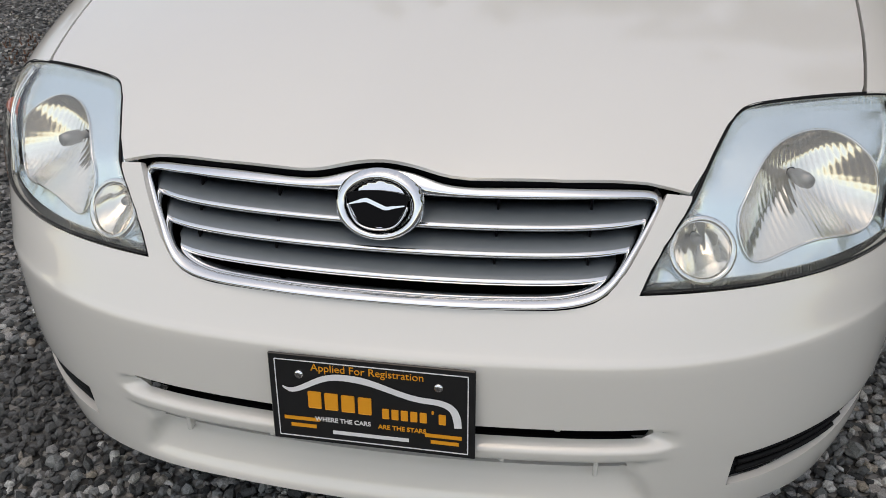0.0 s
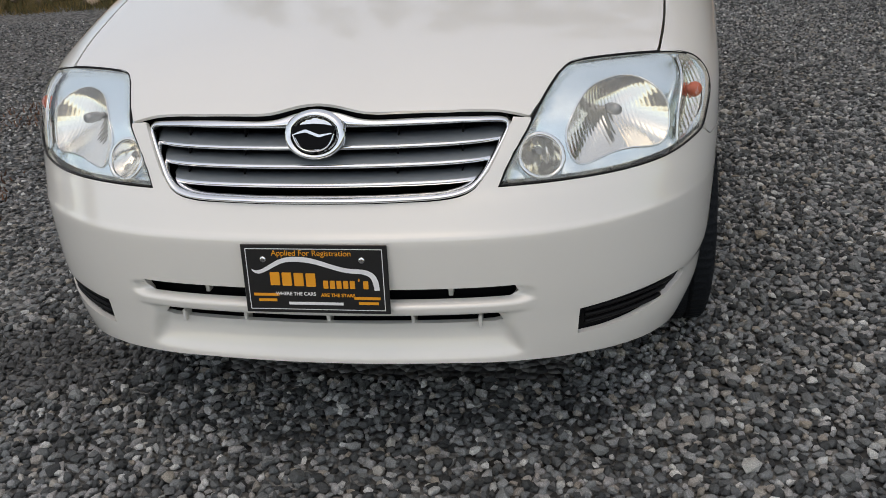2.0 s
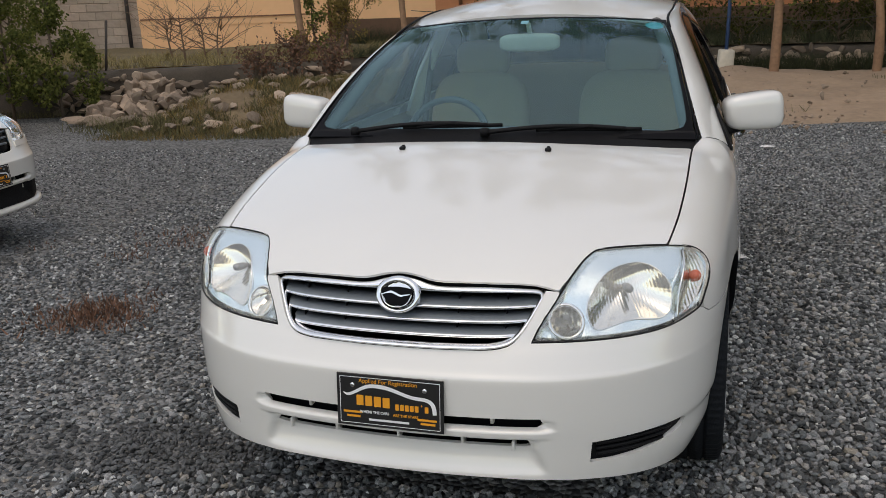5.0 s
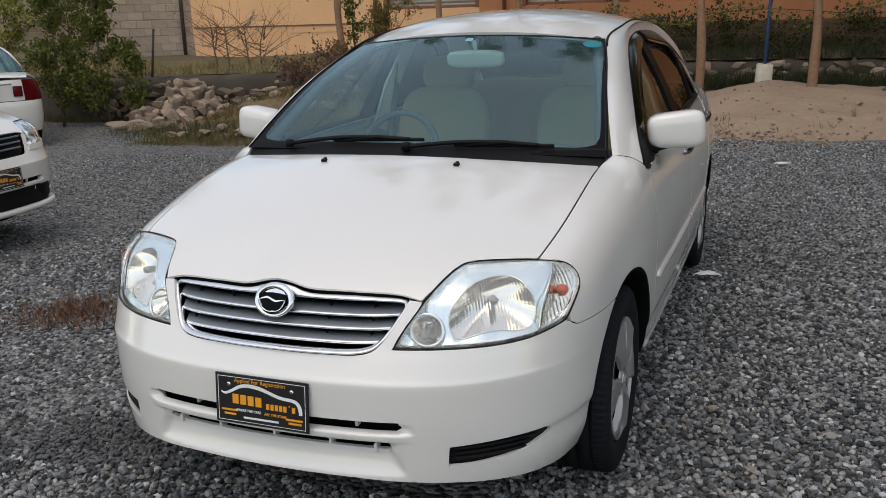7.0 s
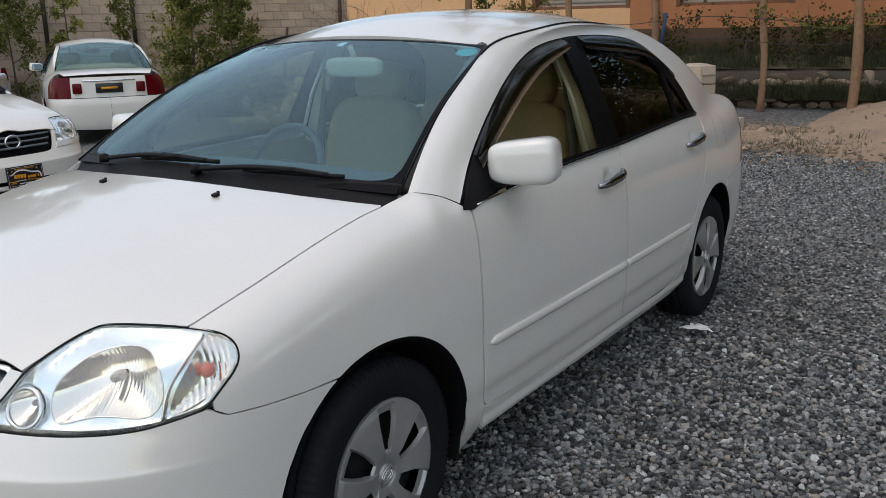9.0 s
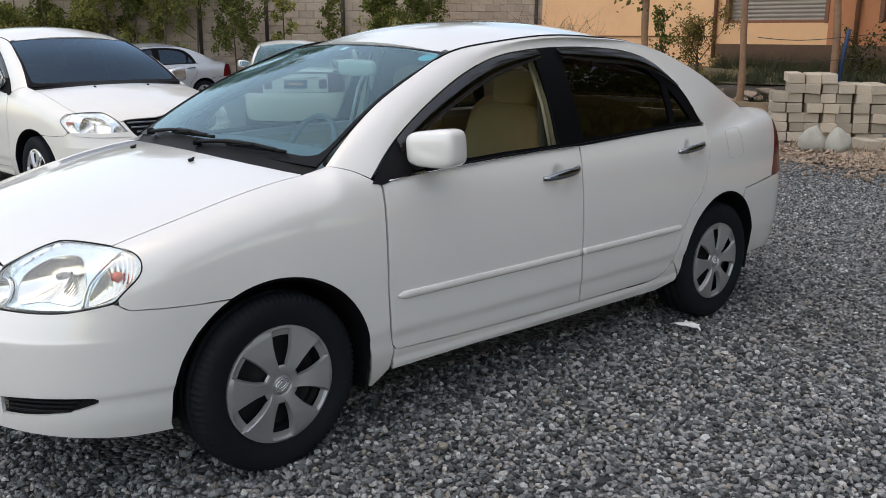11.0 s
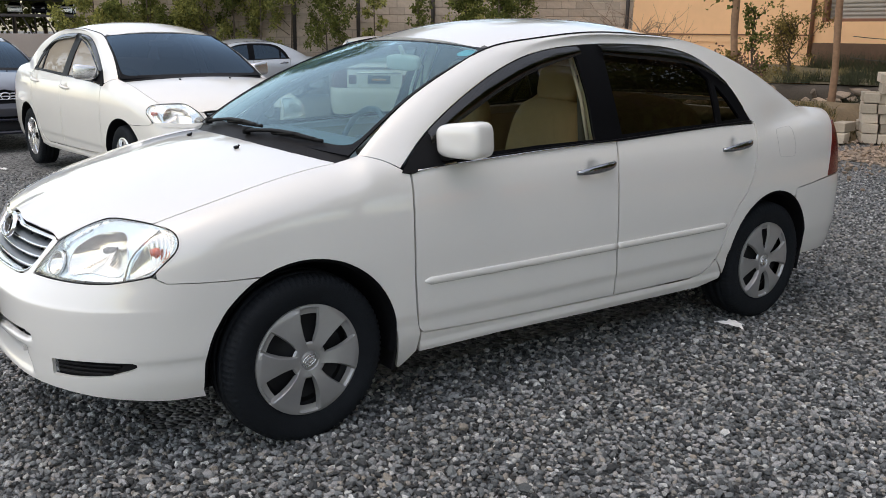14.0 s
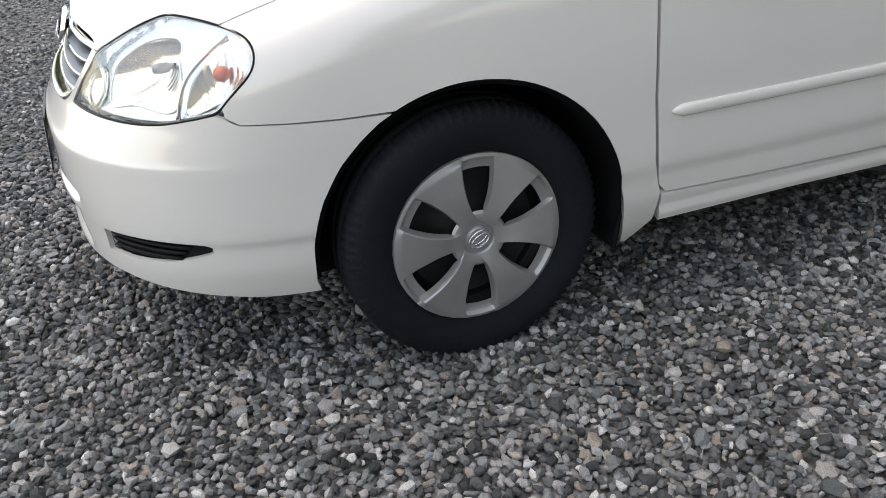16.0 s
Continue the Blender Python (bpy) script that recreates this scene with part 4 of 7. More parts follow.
def badge_skin(a):
    a = np.asarray(a, float)
    r = np.clip((a[:, 0] / .060) ** 2 + (a[:, 1] / .0435) ** 2, 0, 1)
    return np.stack([EMB[0] + a[:, 0], EMB[1] - .004 * (1 - r) + .38 * a[:, 1] - .010 * np.sqrt(np.clip(np.sin(math.pi * np.clip((r - .48) / .52, 0, 1)), 0, 1)), EMB[2] + a[:, 1]], 1)


BADGE = part("badge", sheet(oval(.060, .0435), badge_skin, .006, gap=0, thick=.03, inner_step=.003, hub=(0, 2, .727)), CHROME, CAR, "oval chrome badge with a dark shield")
shield = dense(np.array([(-.042, .0165), (-.022, .0205), (0, .0218), (.022, .0205), (.042, .0165), (.037, .002), (.025, -.0175), (.013, -.0225), (-.013, -.0225), (-.025, -.0175), (-.037, .002)]), .003)
flat_badge = lambda push: (lambda a: np.stack([EMB[0] + np.asarray(a)[:, 0], EMB[1] - .0105 + .38 * np.asarray(a)[:, 1] - push, EMB[2] + np.asarray(a)[:, 1]], 1))
part("shield", sheet(shield, flat_badge(.0035), .004, gap=0, thick=.004, hub=(0, 2, .727)), GLOSSBLACK, BADGE, "dark shield")
wave = curve_through([(-.038, .004), (-.018, .0095), (-.012, .0092), (.010, .0015), (.016, .0018), (.036, .0055)], 40)
rows = [flat_badge(.0055)([(x, z + .0026 * k), (x, z - .0026 * k)]) for (x, z), k in zip(wave, np.interp(np.linspace(0, 1, 40), [0, .3, .6, 1], [.25, 1, 1, .25]))]
part("wave", fixed(grid(rows)), CHROME, BADGE, "silver wave stroke")
foot = curve_through([(-.0395, .004), (-.033, -.010), (-.0225, -.0205), (0, -.0252), (.0225, -.0205), (.033, -.010), (.0395, .004)], 44)
part("shield_foot", tube(flat_badge(.0045)(foot), .0026, 6, flat=.6, up=(0, 1, 0)), CHROME, BADGE, "silver foot of the shield")

# headlamps
MAIN_MID, SIDE_MID = np.array([.650, .716]), np.array([.449, .664])
MAIN_RIM = curve_through([(.511, .687), (.539, .727), (.590, .759), (.658, .772), (.714, .772), (.757, .760), (.771, .737), (.773, .698), (.759, .664), (.728, .648), (.66, .653), (.60, .650), (.55, .640), (.522, .645)], 260, True)
SIDE_RIM = SIDE_MID + np.array([(.047 * math.cos(a), .037 * math.sin(a)) for a in np.linspace(0, 2 * math.pi, 60, endpoint=False)])
TURN_RIM = curve_through([(.893, .788), (.852, .757), (.808, .708), (.786, .652), (.835, .662), (.88, .684), (.918, .722), (.934, .762), (.922, .782)], 70, True)
_mask = shrunk(LAMP, .004)
LAMPS = both("headlamp", sheet(_mask, lambda a: lamp_at(a, lambda f: .008 + .022 * np.clip((1 - f) / .10, 0, 1)), .012, [MAIN_RIM, SIDE_RIM, TURN_RIM], gap=0, thick=.02), BOWL, "large clear headlamp with silver reflectors")
LENSES = both("lamp_lens", fixed(lamp_shell([.992, .985, .97, .93, .85, .7, .5, .25, .01], [.006, .001, -.002, -.003, -.004, -.004, -.004, -.004, -.004])), LENS, "clear slightly hazed lens", LAMPS)
both("lamp_seal", tube(LAMP3 + [0, .004, 0], .0028, 6, True), BLACK, "", LAMPS)
ring_a = lamp_shell([.985, .90], [.007, .014]).v
reeds = Shape()
for i in range(0, 110):
    a3, b3 = np.array(ring_a[i]), np.array(ring_a[110 + i])
    for j in (0, .5):
        o = (np.array(ring_a[(i + 1) % 110]) - a3) * j
        t = tube(np.array([a3 + o, b3 + o]), .0012, 4)
        reeds.add(t.v, t.f)
both("lens_reeding", reeds, LENS, "reeded rim of the lens", LENSES)


def reflector(rim, mid, front, deep, flute, start=.1, power=2.0, pitch=.012):
    """A fluted dish behind the lamp's face, from its rim to a hole for the bulb."""
    rows = []
    for q in np.linspace(1, start, 46):
        a = mid + (rim - mid) * q
        d = front + deep * (1 - q**power) + flute * np.abs(np.sin(math.pi * (a[:, 0] - mid[0]) / pitch)) * (1 - .4 * q)
        rows.append(lamp_at(a, d))
    return fixed(grid(rows, True))


def rim_ring(rim, depth, r):
    return tube(lamp_at(rim, depth), r, 6, True)


def bulb(cx, cy, cz, r, yaw, depth):
    g = turned([(-depth, 0), (-depth, r * .8), (-depth * .5, r), (depth * .4, r * .9), (depth * .55, r * .55), (depth, r * .5), (depth * 1.1, 0)], 20, "y")
    return Shape().add(g.v, g.f, pose(cx, cy, cz, -4, 0, yaw))


main = both("main_reflector", reflector(MAIN_RIM, MAIN_MID, .030, .070, .0012, .07, pitch=.010), REFLECTOR, "fluted main beam reflector", LAMPS, angle=40)
both("main_bezel", rim_ring(MAIN_RIM, .028, .0020), CHROME, "", LAMPS)
_b = lamp_at([MAIN_MID], .075)[0]
both("main_bulb", bulb(_b[0], _b[1], _b[2], .0115, 24, .022), SATIN, "grey bulb shade", main)
small = both("side_reflector", reflector(SIDE_RIM, SIDE_MID, .024, .040, .0012, .13, pitch=.016), REFLECTOR, "small round sidelight reflector", LAMPS, angle=20)
both("side_bezel", rim_ring(SIDE_RIM, .018, .0050), CHROME, "", LAMPS)
_b = lamp_at([SIDE_MID], .055)[0]
both("side_bulb", bulb(_b[0], _b[1], _b[2], .007, 12, .012), SATIN, "", small)
turn = both("turn_reflector", reflector(TURN_RIM, np.array([.872, .722]), .022, .018, .004, .02, pitch=.014), REFLECTOR, "fluted indicator reflector", LAMPS, angle=20)
_b = lamp_at(np.array([[.874, .728]]), .020)[0]
_along = lamp_at(np.array([[.884, .732]]), .020)[0] - _b
both("turn_bulb", tube(np.array([_b + _along * t for t in np.linspace(-1.5, 1.5, 9)]), .0145 * np.sqrt(1 - np.linspace(-.95, .95, 9) ** 2) + .001, 12), AMBER, "amber indicator bulb", turn)
div = lamp_at(curve_through([(.886, .788), (.835, .752), (.792, .706), (.772, .643)], 24), .012)
both("lamp_divider", tube(div, .005, 6, flat=.6), CHROME, "", LAMPS)

# number board
BOARD = part("dealer_board", block((.281, .004, .136), .0012, 1, pose(0, .026, .474, -5)), PLATEBLACK, CAR, "black dealer plate with orange and white print", smooth=False)
bp = pose(0, .0235, .474, 85)
for w, h, x, y in ((.262, .0014, 0, .060), (.262, .0014, 0, -.060), (.0014, .12, -.131, 0), (.0014, .12, .131, 0)):
    part("border_line", block((w, h, .0006), 0, 1, bp @ pose(x, y, .0004)), WHITEPRINT, BOARD, smooth=False)
arcp = curve_through([(-.122, .019), (-.112, .014), (-.09, .022), (-.06, .037), (-.03, .040), (.0, .036), (.04, .024), (.07, .018), (.095, .016), (.112, .006), (.118, -.020)], 60)
wide = np.interp(np.linspace(0, 1, 60), [0, .05, .15, .4, .6, .8, .95, 1], [.0012, .0035, .004, .0052, .0044, .0045, .0055, .005])
nrm = np.gradient(arcp, axis=0)
nrm = np.stack([-nrm[:, 1], nrm[:, 0]], 1) / np.linalg.norm(nrm, axis=1, keepdims=True)
rows = [[(*(p + n * w), .0009), (*(p - n * w), .0009)] for p, n, w in zip(arcp, nrm, wide)]
car_line = grid(rows)
part("roofline_stroke", Shape().add(car_line.v, car_line.f, bp), WHITEPRINT, BOARD, "white car-roof stroke")
lettering("Applied For Registration", .0155, bp @ pose(-.004, .0515, .0006), ORANGE, BOARD, label="orange words")
lettering("WHERE THE CARS", .0095, bp @ pose(-.040, -.029, .0006), WHITEPRINT, BOARD, bold=.0002)
lettering("ARE THE STARS", .0095, bp @ pose(.042, -.031, .0006), ORANGE, BOARD, bold=.0002)
for k in range(4):
    part("print_block", block((.0185, .026, .0006), .001, 1, bp @ pose(-.078 + .0232 * k, .001 - .0006 * k, .0004)), ORANGE, BOARD, smooth=False)
for k in range(7):
    part("print_block", block((.0095 if k != 5 else .003, .0155 if k != 5 else .005, .0006), .0008, 1, bp @ pose(.020 + .0128 * k, -.0095 if k != 5 else .0, .0004)), ORANGE, BOARD, smooth=False)
for w, x, y, mat in ((.05, -.098, -.031, ORANGE), (.036, -.096, -.042, ORANGE), (.05, .098, -.036, ORANGE), (.038, .10, -.046, ORANGE), (.106, -.002, -.048, WHITEPRINT)):
    part("print_bar", block((w, .0055, .0006), 0, 1, bp @ pose(x, y, .0004)), mat, BOARD, smooth=False)
for x in (-.098, .092):
    s = turned([(.0005, .0), (.003, .0), (.003, .004), (.0015, .0062), (0, .0064)], 12, "z")
    part("screw", Shape().add(s.v, s.f, bp @ pose(x, .039, 0)), CHROME, BOARD, "steel screw")

# inside
PILLARGREY = material("grey_pillar_trim", (.13, .125, .115), rough=.7, grain=.06)
part("floor_pan", fixed(solid(Shape(), (1.40, 1.7, .06), .02, pose(0, 2.2, .30))), DASHGREY, CAR)
bay = Shape()
solid(bay, (1.16, .74, .34), .05, pose(0, .66, .44))
solid(bay, (.60, .30, .25), .05, pose(0, .36, .50))
part("engine_bay", bay, DARK, CAR)
part("underbody", solid(Shape(), (1.2, 3.7, .1), .03, pose(0, 2.2, .24)), DARK, CAR, "dark underbody")
part("boot_floor", solid(Shape(), (1.15, .9, .5), .05, pose(0, 3.78, .55)), DARK, CAR)
for sgn in (1, -1):
    lining = sheet(np.array([(1.31, .32), (2.95, .32), (3.2, .62), (3.28, .93), (1.31, .90)]), lambda a: (side(a) - [.05, 0, 0]) * [sgn, 1, 1], .08, gap=0, thick=0, flip=sgn > 0, hub=(0, 2.2, .6))
    part("door_lining", lining, TRIMBEIGE, CAR)
rows = []
for x in np.linspace(-.70, .70, 25):
    top = .955 - .03 * (x / .7) ** 4
    rows.append([(x, 1.12, .90), (x, 1.2, top), (x, 1.42, top + .015), (x, 1.55, top - .03), (x, 1.60, top - .16), (x, 1.58, .5)])
part("dashboard", fixed(grid(rows)), DASHGREY, CAR, "dark grey dashboard")
wheel_m = pose(-.365, 1.78, .865, 66)
ring = [(.178 * math.cos(a), .178 * math.sin(a), 0) for a in np.linspace(0, 2 * math.pi, 40, endpoint=False)]
st = tube(np.array(ring), .015, 8, True)
sw = part("steering_wheel", Shape().add(st.v, st.f, wheel_m), DASHGREY, CAR, "grey steering wheel")
hubp = pillow((.075, .055, .03), .6)
hb = Shape().add(hubp.v, hubp.f, wheel_m @ pose(0, -.01, -.02))
solid(hb, (.34, .035, .02), .008, wheel_m @ pose(0, 0, -.01))
solid(hb, (.035, .17, .02), .008, wheel_m @ pose(0, -.09, -.01))
part("steering_hub", hb, DASHGREY, sw)


def seat(x, y, wide=.48):
    back = Shape()
    p = pillow((wide / 2, .075, .31), .5)
    back.add(p.v, p.f, pose(x, y + .10, .80, -14))
    base = Shape()
    p = pillow((wide / 2, .26, .085), .5)
    base.add(p.v, p.f, pose(x, y - .20, .52, 6))
    s = part("seat_back", back, BEIGE, CAR, "beige cloth seat back")
    part("seat_cushion", base, BEIGE, CAR, "beige cloth seat cushion")
    head = Shape()
    p = pillow((.13, .055, .085), .55)
    head.add(p.v, p.f, pose(x, y + .20, 1.165, -10))
    part("headrest", head, BEIGE, s, "beige cloth headrest")
    for dx in (-.05, .05):
        t = tube(np.array([(x + dx, y + .18, 1.02), (x + dx, y + .2, 1.12)]), .006, 6)
        part("headrest_post", t, STEEL, s)


seat(.36, 2.22)
seat(-.36, 2.22)
bench = Shape()
p = pillow((.62, .09, .30), .45)
bench.add(p.v, p.f, pose(0, 3.05, .80, -18))
p = pillow((.62, .26, .09), .45)
bench.add(p.v, p.f, pose(0, 2.80, .52, 4))
part("rear_bench", bench, BEIGE, CAR, "beige cloth rear bench")
part("parcel_shelf", solid(Shape(), (1.2, .42, .03), .01, pose(0, 3.36, 1.0)), TRIMBEIGE, CAR)
rows = [[(u * .50, y, float(roof_mid(min(max(y, 1.8), 3.03))) - .03 - .05 * u * u) for u in np.linspace(-1, 1, 13)] for y in np.linspace(1.84, 3.02, 10)]
part("headlining", fixed(grid(rows)), TRIMBEIGE, CAR)
for sgn in (1, -1):
    part("belt_pillar", tube(np.array([(sgn * .70, 2.31, .90), (sgn * .635, 2.32, 1.10), (sgn * .525, 2.33, 1.33)]), .035, 8, flat=.45, up=(1, 0, 0)), CREAMTRIM, CAR, "cream inner door pillar")
    # White strip added as the light glinting on the pillar trim.
    part("pillar_strip", tube(np.array([(sgn * .705, 2.262, .93), (sgn * .640, 2.270, 1.12), (sgn * .545, 2.282, 1.30)]), .008, 8), PILLARGLINT, CAR, "bright strip along the inner pillar")
    part("screen_pillar_trim", tube(np.array([(sgn * .655, 1.17, .97), (sgn * .585, 1.52, 1.18), (sgn * .495, 1.86, 1.325)]), .022, 8), PILLARGREY, CAR)
    belt3 = tube(np.array([(sgn * .645, 2.30, .55), (sgn * .625, 2.30, .95), (sgn * .58, 2.32, 1.22)]), .02, 6, flat=.15)
    part("seat_belt", belt3, DASHGREY, CAR)
p = pillow((.125, .022, .035), .5)
rv = part("rear_view_mirror", Shape().add(p.v, p.f, pose(0, 1.79, 1.262, 8)), TRIMBEIGE, CAR, "cream rear-view mirror")
part("mirror_stem", tube(np.array([(0, 1.80, 1.28), (0, 1.77, 1.335)]), .01, 8), TRIMBEIGE, rv)
part("sticker", sheet(np.array([(-.04, .915), (.015, .915), (.015, .955), (-.04, .955)]), unit(screen, -.003), .02, gap=0, thick=0), WHITEPRINT, WS, "small white windscreen sticker")
blue = material("turquoise_print", (.03, .36, .38), .5, grain=.2)
part("sticker", sheet(curve_through([(.84, .885), (.90, .87), (.95, .90), (.935, .945), (.87, .95), (.835, .925)], 20, True), unit(screen, -.003), .02, gap=0, thick=0), blue, WS, "round turquoise tax sticker")

# wheels
TYRE_R, TYRE_X = .301, .704
prof = [(-.082, .195), (-.092, .215), (-.098, .245), (-.098, .268), (-.092, .286), (-.082, .296), (-.055, .300), (-.048, .300), (-.046, .293), (-.040, .293), (-.038, .301), (-.004, .302), (-.003, .294), (.003, .294),
        (.004, .302), (.038, .301), (.040, .293), (.046, .293), (.048, .300), (.055, .300), (.082, .296), (.092, .286), (.098, .268), (.0985, .245), (.0915, .215), (.085, .200), (.078, .192)]
tyre = Shape()
rows = []
SEG = 252
for a, r in prof:
    ring = []
    for k in range(SEG):
        cut = .007 if (k % 3 == 0 and .050 < abs(a) < .093 and r > .28) else 0.0
        t = 2 * math.pi * k / SEG
        ring.append((a, (r - cut) * math.cos(t), (r - cut) * math.sin(t)))
    rows.append(ring)
t_ = grid(rows, True)
tyre.add(t_.v, t_.f)
# wheel cover: six broad petals over a sunken ring with windows
cap_base = pchip([0, .026, .030, .034, .040, .07, .12, .165, .180, .190, .197], [.012, .012, .006, .006, .012, .013, .015, .012, .011, .010, .008])
petal_half = pchip([0, .036, .05, .07, .10, .14, .18, .2], [30, 30, 22.5, 16.2, 14.4, 15.6, 18, 19.2])
RINGS = [.002, .014, .024, .026, .030, .034, .038, .046, .056, .061, .066, .076, .10, .12, .141, .149, .154, .165, .176, .184, .190, .197, .1985]
ACROSS = [(-1, 0), (-.92, 0), (-.5, 0), (0, 0), (.5, 0), (.92, 0), (1, 0), (0, .03), (0, .07), (0, .28), (0, .5), (0, .72), (0, .93), (0, .97)]
verts, faces = [], []
for r in RINGS:
    e = float(petal_half(r))
    deep = np.clip((r - .060) / .010, 0, 1) * np.clip((.190 - r) / .008, 0, 1)
    for k in range(6):
        for t, g in ACROSS:
            ang = 60 * k + 30 + (t * e if g == 0 else e + g * (60 - 2 * e))
            lift = (.008 - .0045 * (t + 1) - (.004 if t == -1 else 0)) * np.clip((r - .045) / .03, 0, 1) if g == 0 else (-.013 if .05 < g < .95 else -.006) * deep
            verts.append((float(cap_base(min(r, .197))) - (.03 if r > .198 else 0) + lift * (1 if r < .185 else .4), r * math.cos(radians(ang)), r * math.sin(radians(ang))))
m_ = 6 * len(ACROSS)
for i in range(len(RINGS) - 1):
    for j in range(m_):
        if 8 <= j % len(ACROSS) <= 11 and .065 < RINGS[i] < .155:
            continue
        faces.append((i * m_ + j, i * m_ + (j + 1) % m_, (i + 1) * m_ + (j + 1) % m_, (i + 1) * m_ + j))
faces.append(tuple(range(m_))[::-1])
cap = fixed(Shape().add(verts, faces))
back = turned([(.0, .0), (.0, .055), (-.012, .075), (-.02, .11), (-.012, .15), (-.03, .178), (-.02, .195), (-.06, .197)], 48)
nut = turned([(.0, .0), (.006, .008), (-.03, .010)], 6)
logo = Shape()
for rx, rz in ((.026, .018), (.011, .017), (.02, .008)):
    q = tube(np.array([(.0125, rx * math.cos(a), rz * math.sin(a)) for a in np.linspace(0, 2 * math.pi, 28, endpoint=False)]), .0017, 6, True, up=(1, 0, 0))
    logo.add(q.v, q.f)
for wx, wy, spin, wide in ((TYRE_X, .872, 28, 0), (TYRE_X, 3.47, 35, 0), (-TYRE_X, .872, 40, 0), (-TYRE_X, 3.47, 5, 0)):
    W = new("wheel")
    W.parent = CAR
    high = .299 if wy < 2 else .273
    W.matrix_world = pose(wx, wy, high, spin, 0, 0) if wx > 0 else pose(wx, wy, high, spin, 0, 180)
    part("tyre", tyre, RUBBER, W, "black rubber tyre")
    covers = part("hub_cap", Shape().add(cap.v, cap.f, pose(.0815, 0, 0)), SATIN, W, "silver six-spoke plastic wheel cover", angle=28)
    part("steel_rim", Shape().add(back.v, back.f, pose(.055, 0, 0)), STEEL, W, "black steel rim", angle=40)
    for k in range(5):
        part("wheel_nut", Shape().add(nut.v, nut.f, pose(.052, .057 * math.cos(k * 1.2566), .057 * math.sin(k * 1.2566))), STEEL, W)
    part("cap_badge", Shape().add(logo.v, logo.f, pose(.081, 0, 0)), CHROME, W, "oval emblem rings")
    inner = turned([(-.1, 0), (-.1, .19), (.02, .19)], 40)
    part("rim_inner", inner, DARK, W)

for ob in CAR.children_recursive:
    if ob.type == "MESH" and ob.data.materials and ob.data.materials[0].name.split(".")[0] in ("clear_lens", "windscreen_glass", "side_glass", "tinted_glass", "smoked_visor"):
        ob.visible_shadow = False

# ---- ground ----
def gravel_material(name, fine, stone):
    m = bpy.data.materials.new(name)
    m.use_nodes = True
    nt = m.node_tree
    b = nt.nodes["Principled BSDF"]
    b.inputs["Roughness"].default_value = 0.85
    co = nt.nodes.new("ShaderNodeTexCoord")
    cells = nt.nodes.new("ShaderNodeTexVoronoi")
    cells.inputs["Scale"].default_value = fine
    nt.links.new(co.outputs["Object"], cells.inputs["Vector"])
    big = nt.nodes.new("ShaderNodeTexNoise")
    big.inputs["Scale"].default_value, big.inputs["Detail"].default_value = 0.6, 5
    nt.links.new(co.outputs["Object"], big.inputs["Vector"])
    sep = nt.nodes.new("ShaderNodeSeparateColor")
    nt.links.new(cells.outputs["Color"], sep.inputs[0])
    ramp = nt.nodes.new("ShaderNodeValToRGB")
    ramp.color_ramp.elements[0].color = (*[c * 0.2 for c in stone], 1)
    ramp.color_ramp.elements[1].color = (*[c * 2.2 for c in stone], 1)
    nt.links.new(sep.outputs[0], ramp.inputs[0])
    gain = nt.nodes.new("ShaderNodeMapRange")
    gain.inputs["To Min"].default_value, gain.inputs["To Max"].default_value = 0.62, 1.35
    nt.links.new(big.outputs["Fac"], gain.inputs["Value"])
    mul = nt.nodes.new("ShaderNodeVectorMath")
    mul.operation = "SCALE"
    nt.links.new(ramp.outputs[0], mul.inputs[0])
    nt.links.new(gain.outputs[0], mul.inputs["Scale"])
    nt.links.new(mul.outputs[0], b.inputs["Base Color"])
    bump = nt.nodes.new("ShaderNodeBump")
    bump.inputs["Strength"].default_value, bump.inputs["Distance"].default_value = 1.0, 0.03
    bump.invert = True
    nt.links.new(cells.outputs["Distance"], bump.inputs["Height"])
    nt.links.new(bump.outputs[0], b.inputs["Normal"])
    return m


GROUND = gravel_material("gravel_ground", 42, (0.130, 0.129, 0.124))
STONES = material("gravel_stones", (0.13, 0.13, 0.125), rough=0.62, grain=0.75, grain_scale=330, bump=0.5, bump_scale=420)
_nt = STONES.node_tree
_mix = [q for q in _nt.nodes if q.type == "VECT_MATH"][0]
_rmp = _nt.nodes.new("ShaderNodeValToRGB")
for _k, _c in enumerate([(.024, .026, .027), (.085, .091, .093), (.220, .232, .234), (.35, .343, .34), (.270, .238, .195), (.47, .48, .47), (.62, .62, .60)]):
    _at = (0, .3, .62, .82, .9, .96, 1)[_k]
    _e = _rmp.color_ramp.elements[0] if _k == 0 else _rmp.color_ramp.elements.new(_at) if _k < 6 else _rmp.color_ramp.elements[-1]
    _e.position, _e.color = _at, (*_c, 1)
_nt.links.new(_nt.nodes.new("ShaderNodeNewGeometry").outputs["Random Per Island"], _rmp.inputs[0])
_nt.links.new(_rmp.outputs[0], _mix.inputs[0])
SOIL = material("sandy_soil", (0.31, 0.222, 0.152), rough=0.95, grain=0.25, grain_scale=12, stain=0.3, stain_scale=1.2, bump=0.9, bump_scale=9)
GRASS = material("dry_grass", (0.10, 0.09, 0.034), rough=0.9, per_island=0.45, stain=0.3, stain_scale=1.0)
DRYWEED = material("dry_weeds", (0.20, 0.135, 0.045), rough=0.9, per_island=0.4)
REDBROWN = material("withered_leaves", (.15, .075, .045), .8, per_island=.45)
WEEDSOIL = material("weedy_soil", (0.17, 0.12, 0.066), rough=0.95, grain=0.4, grain_scale=14, stain=0.4, stain_scale=1.6, bump=0.9, bump_scale=22)
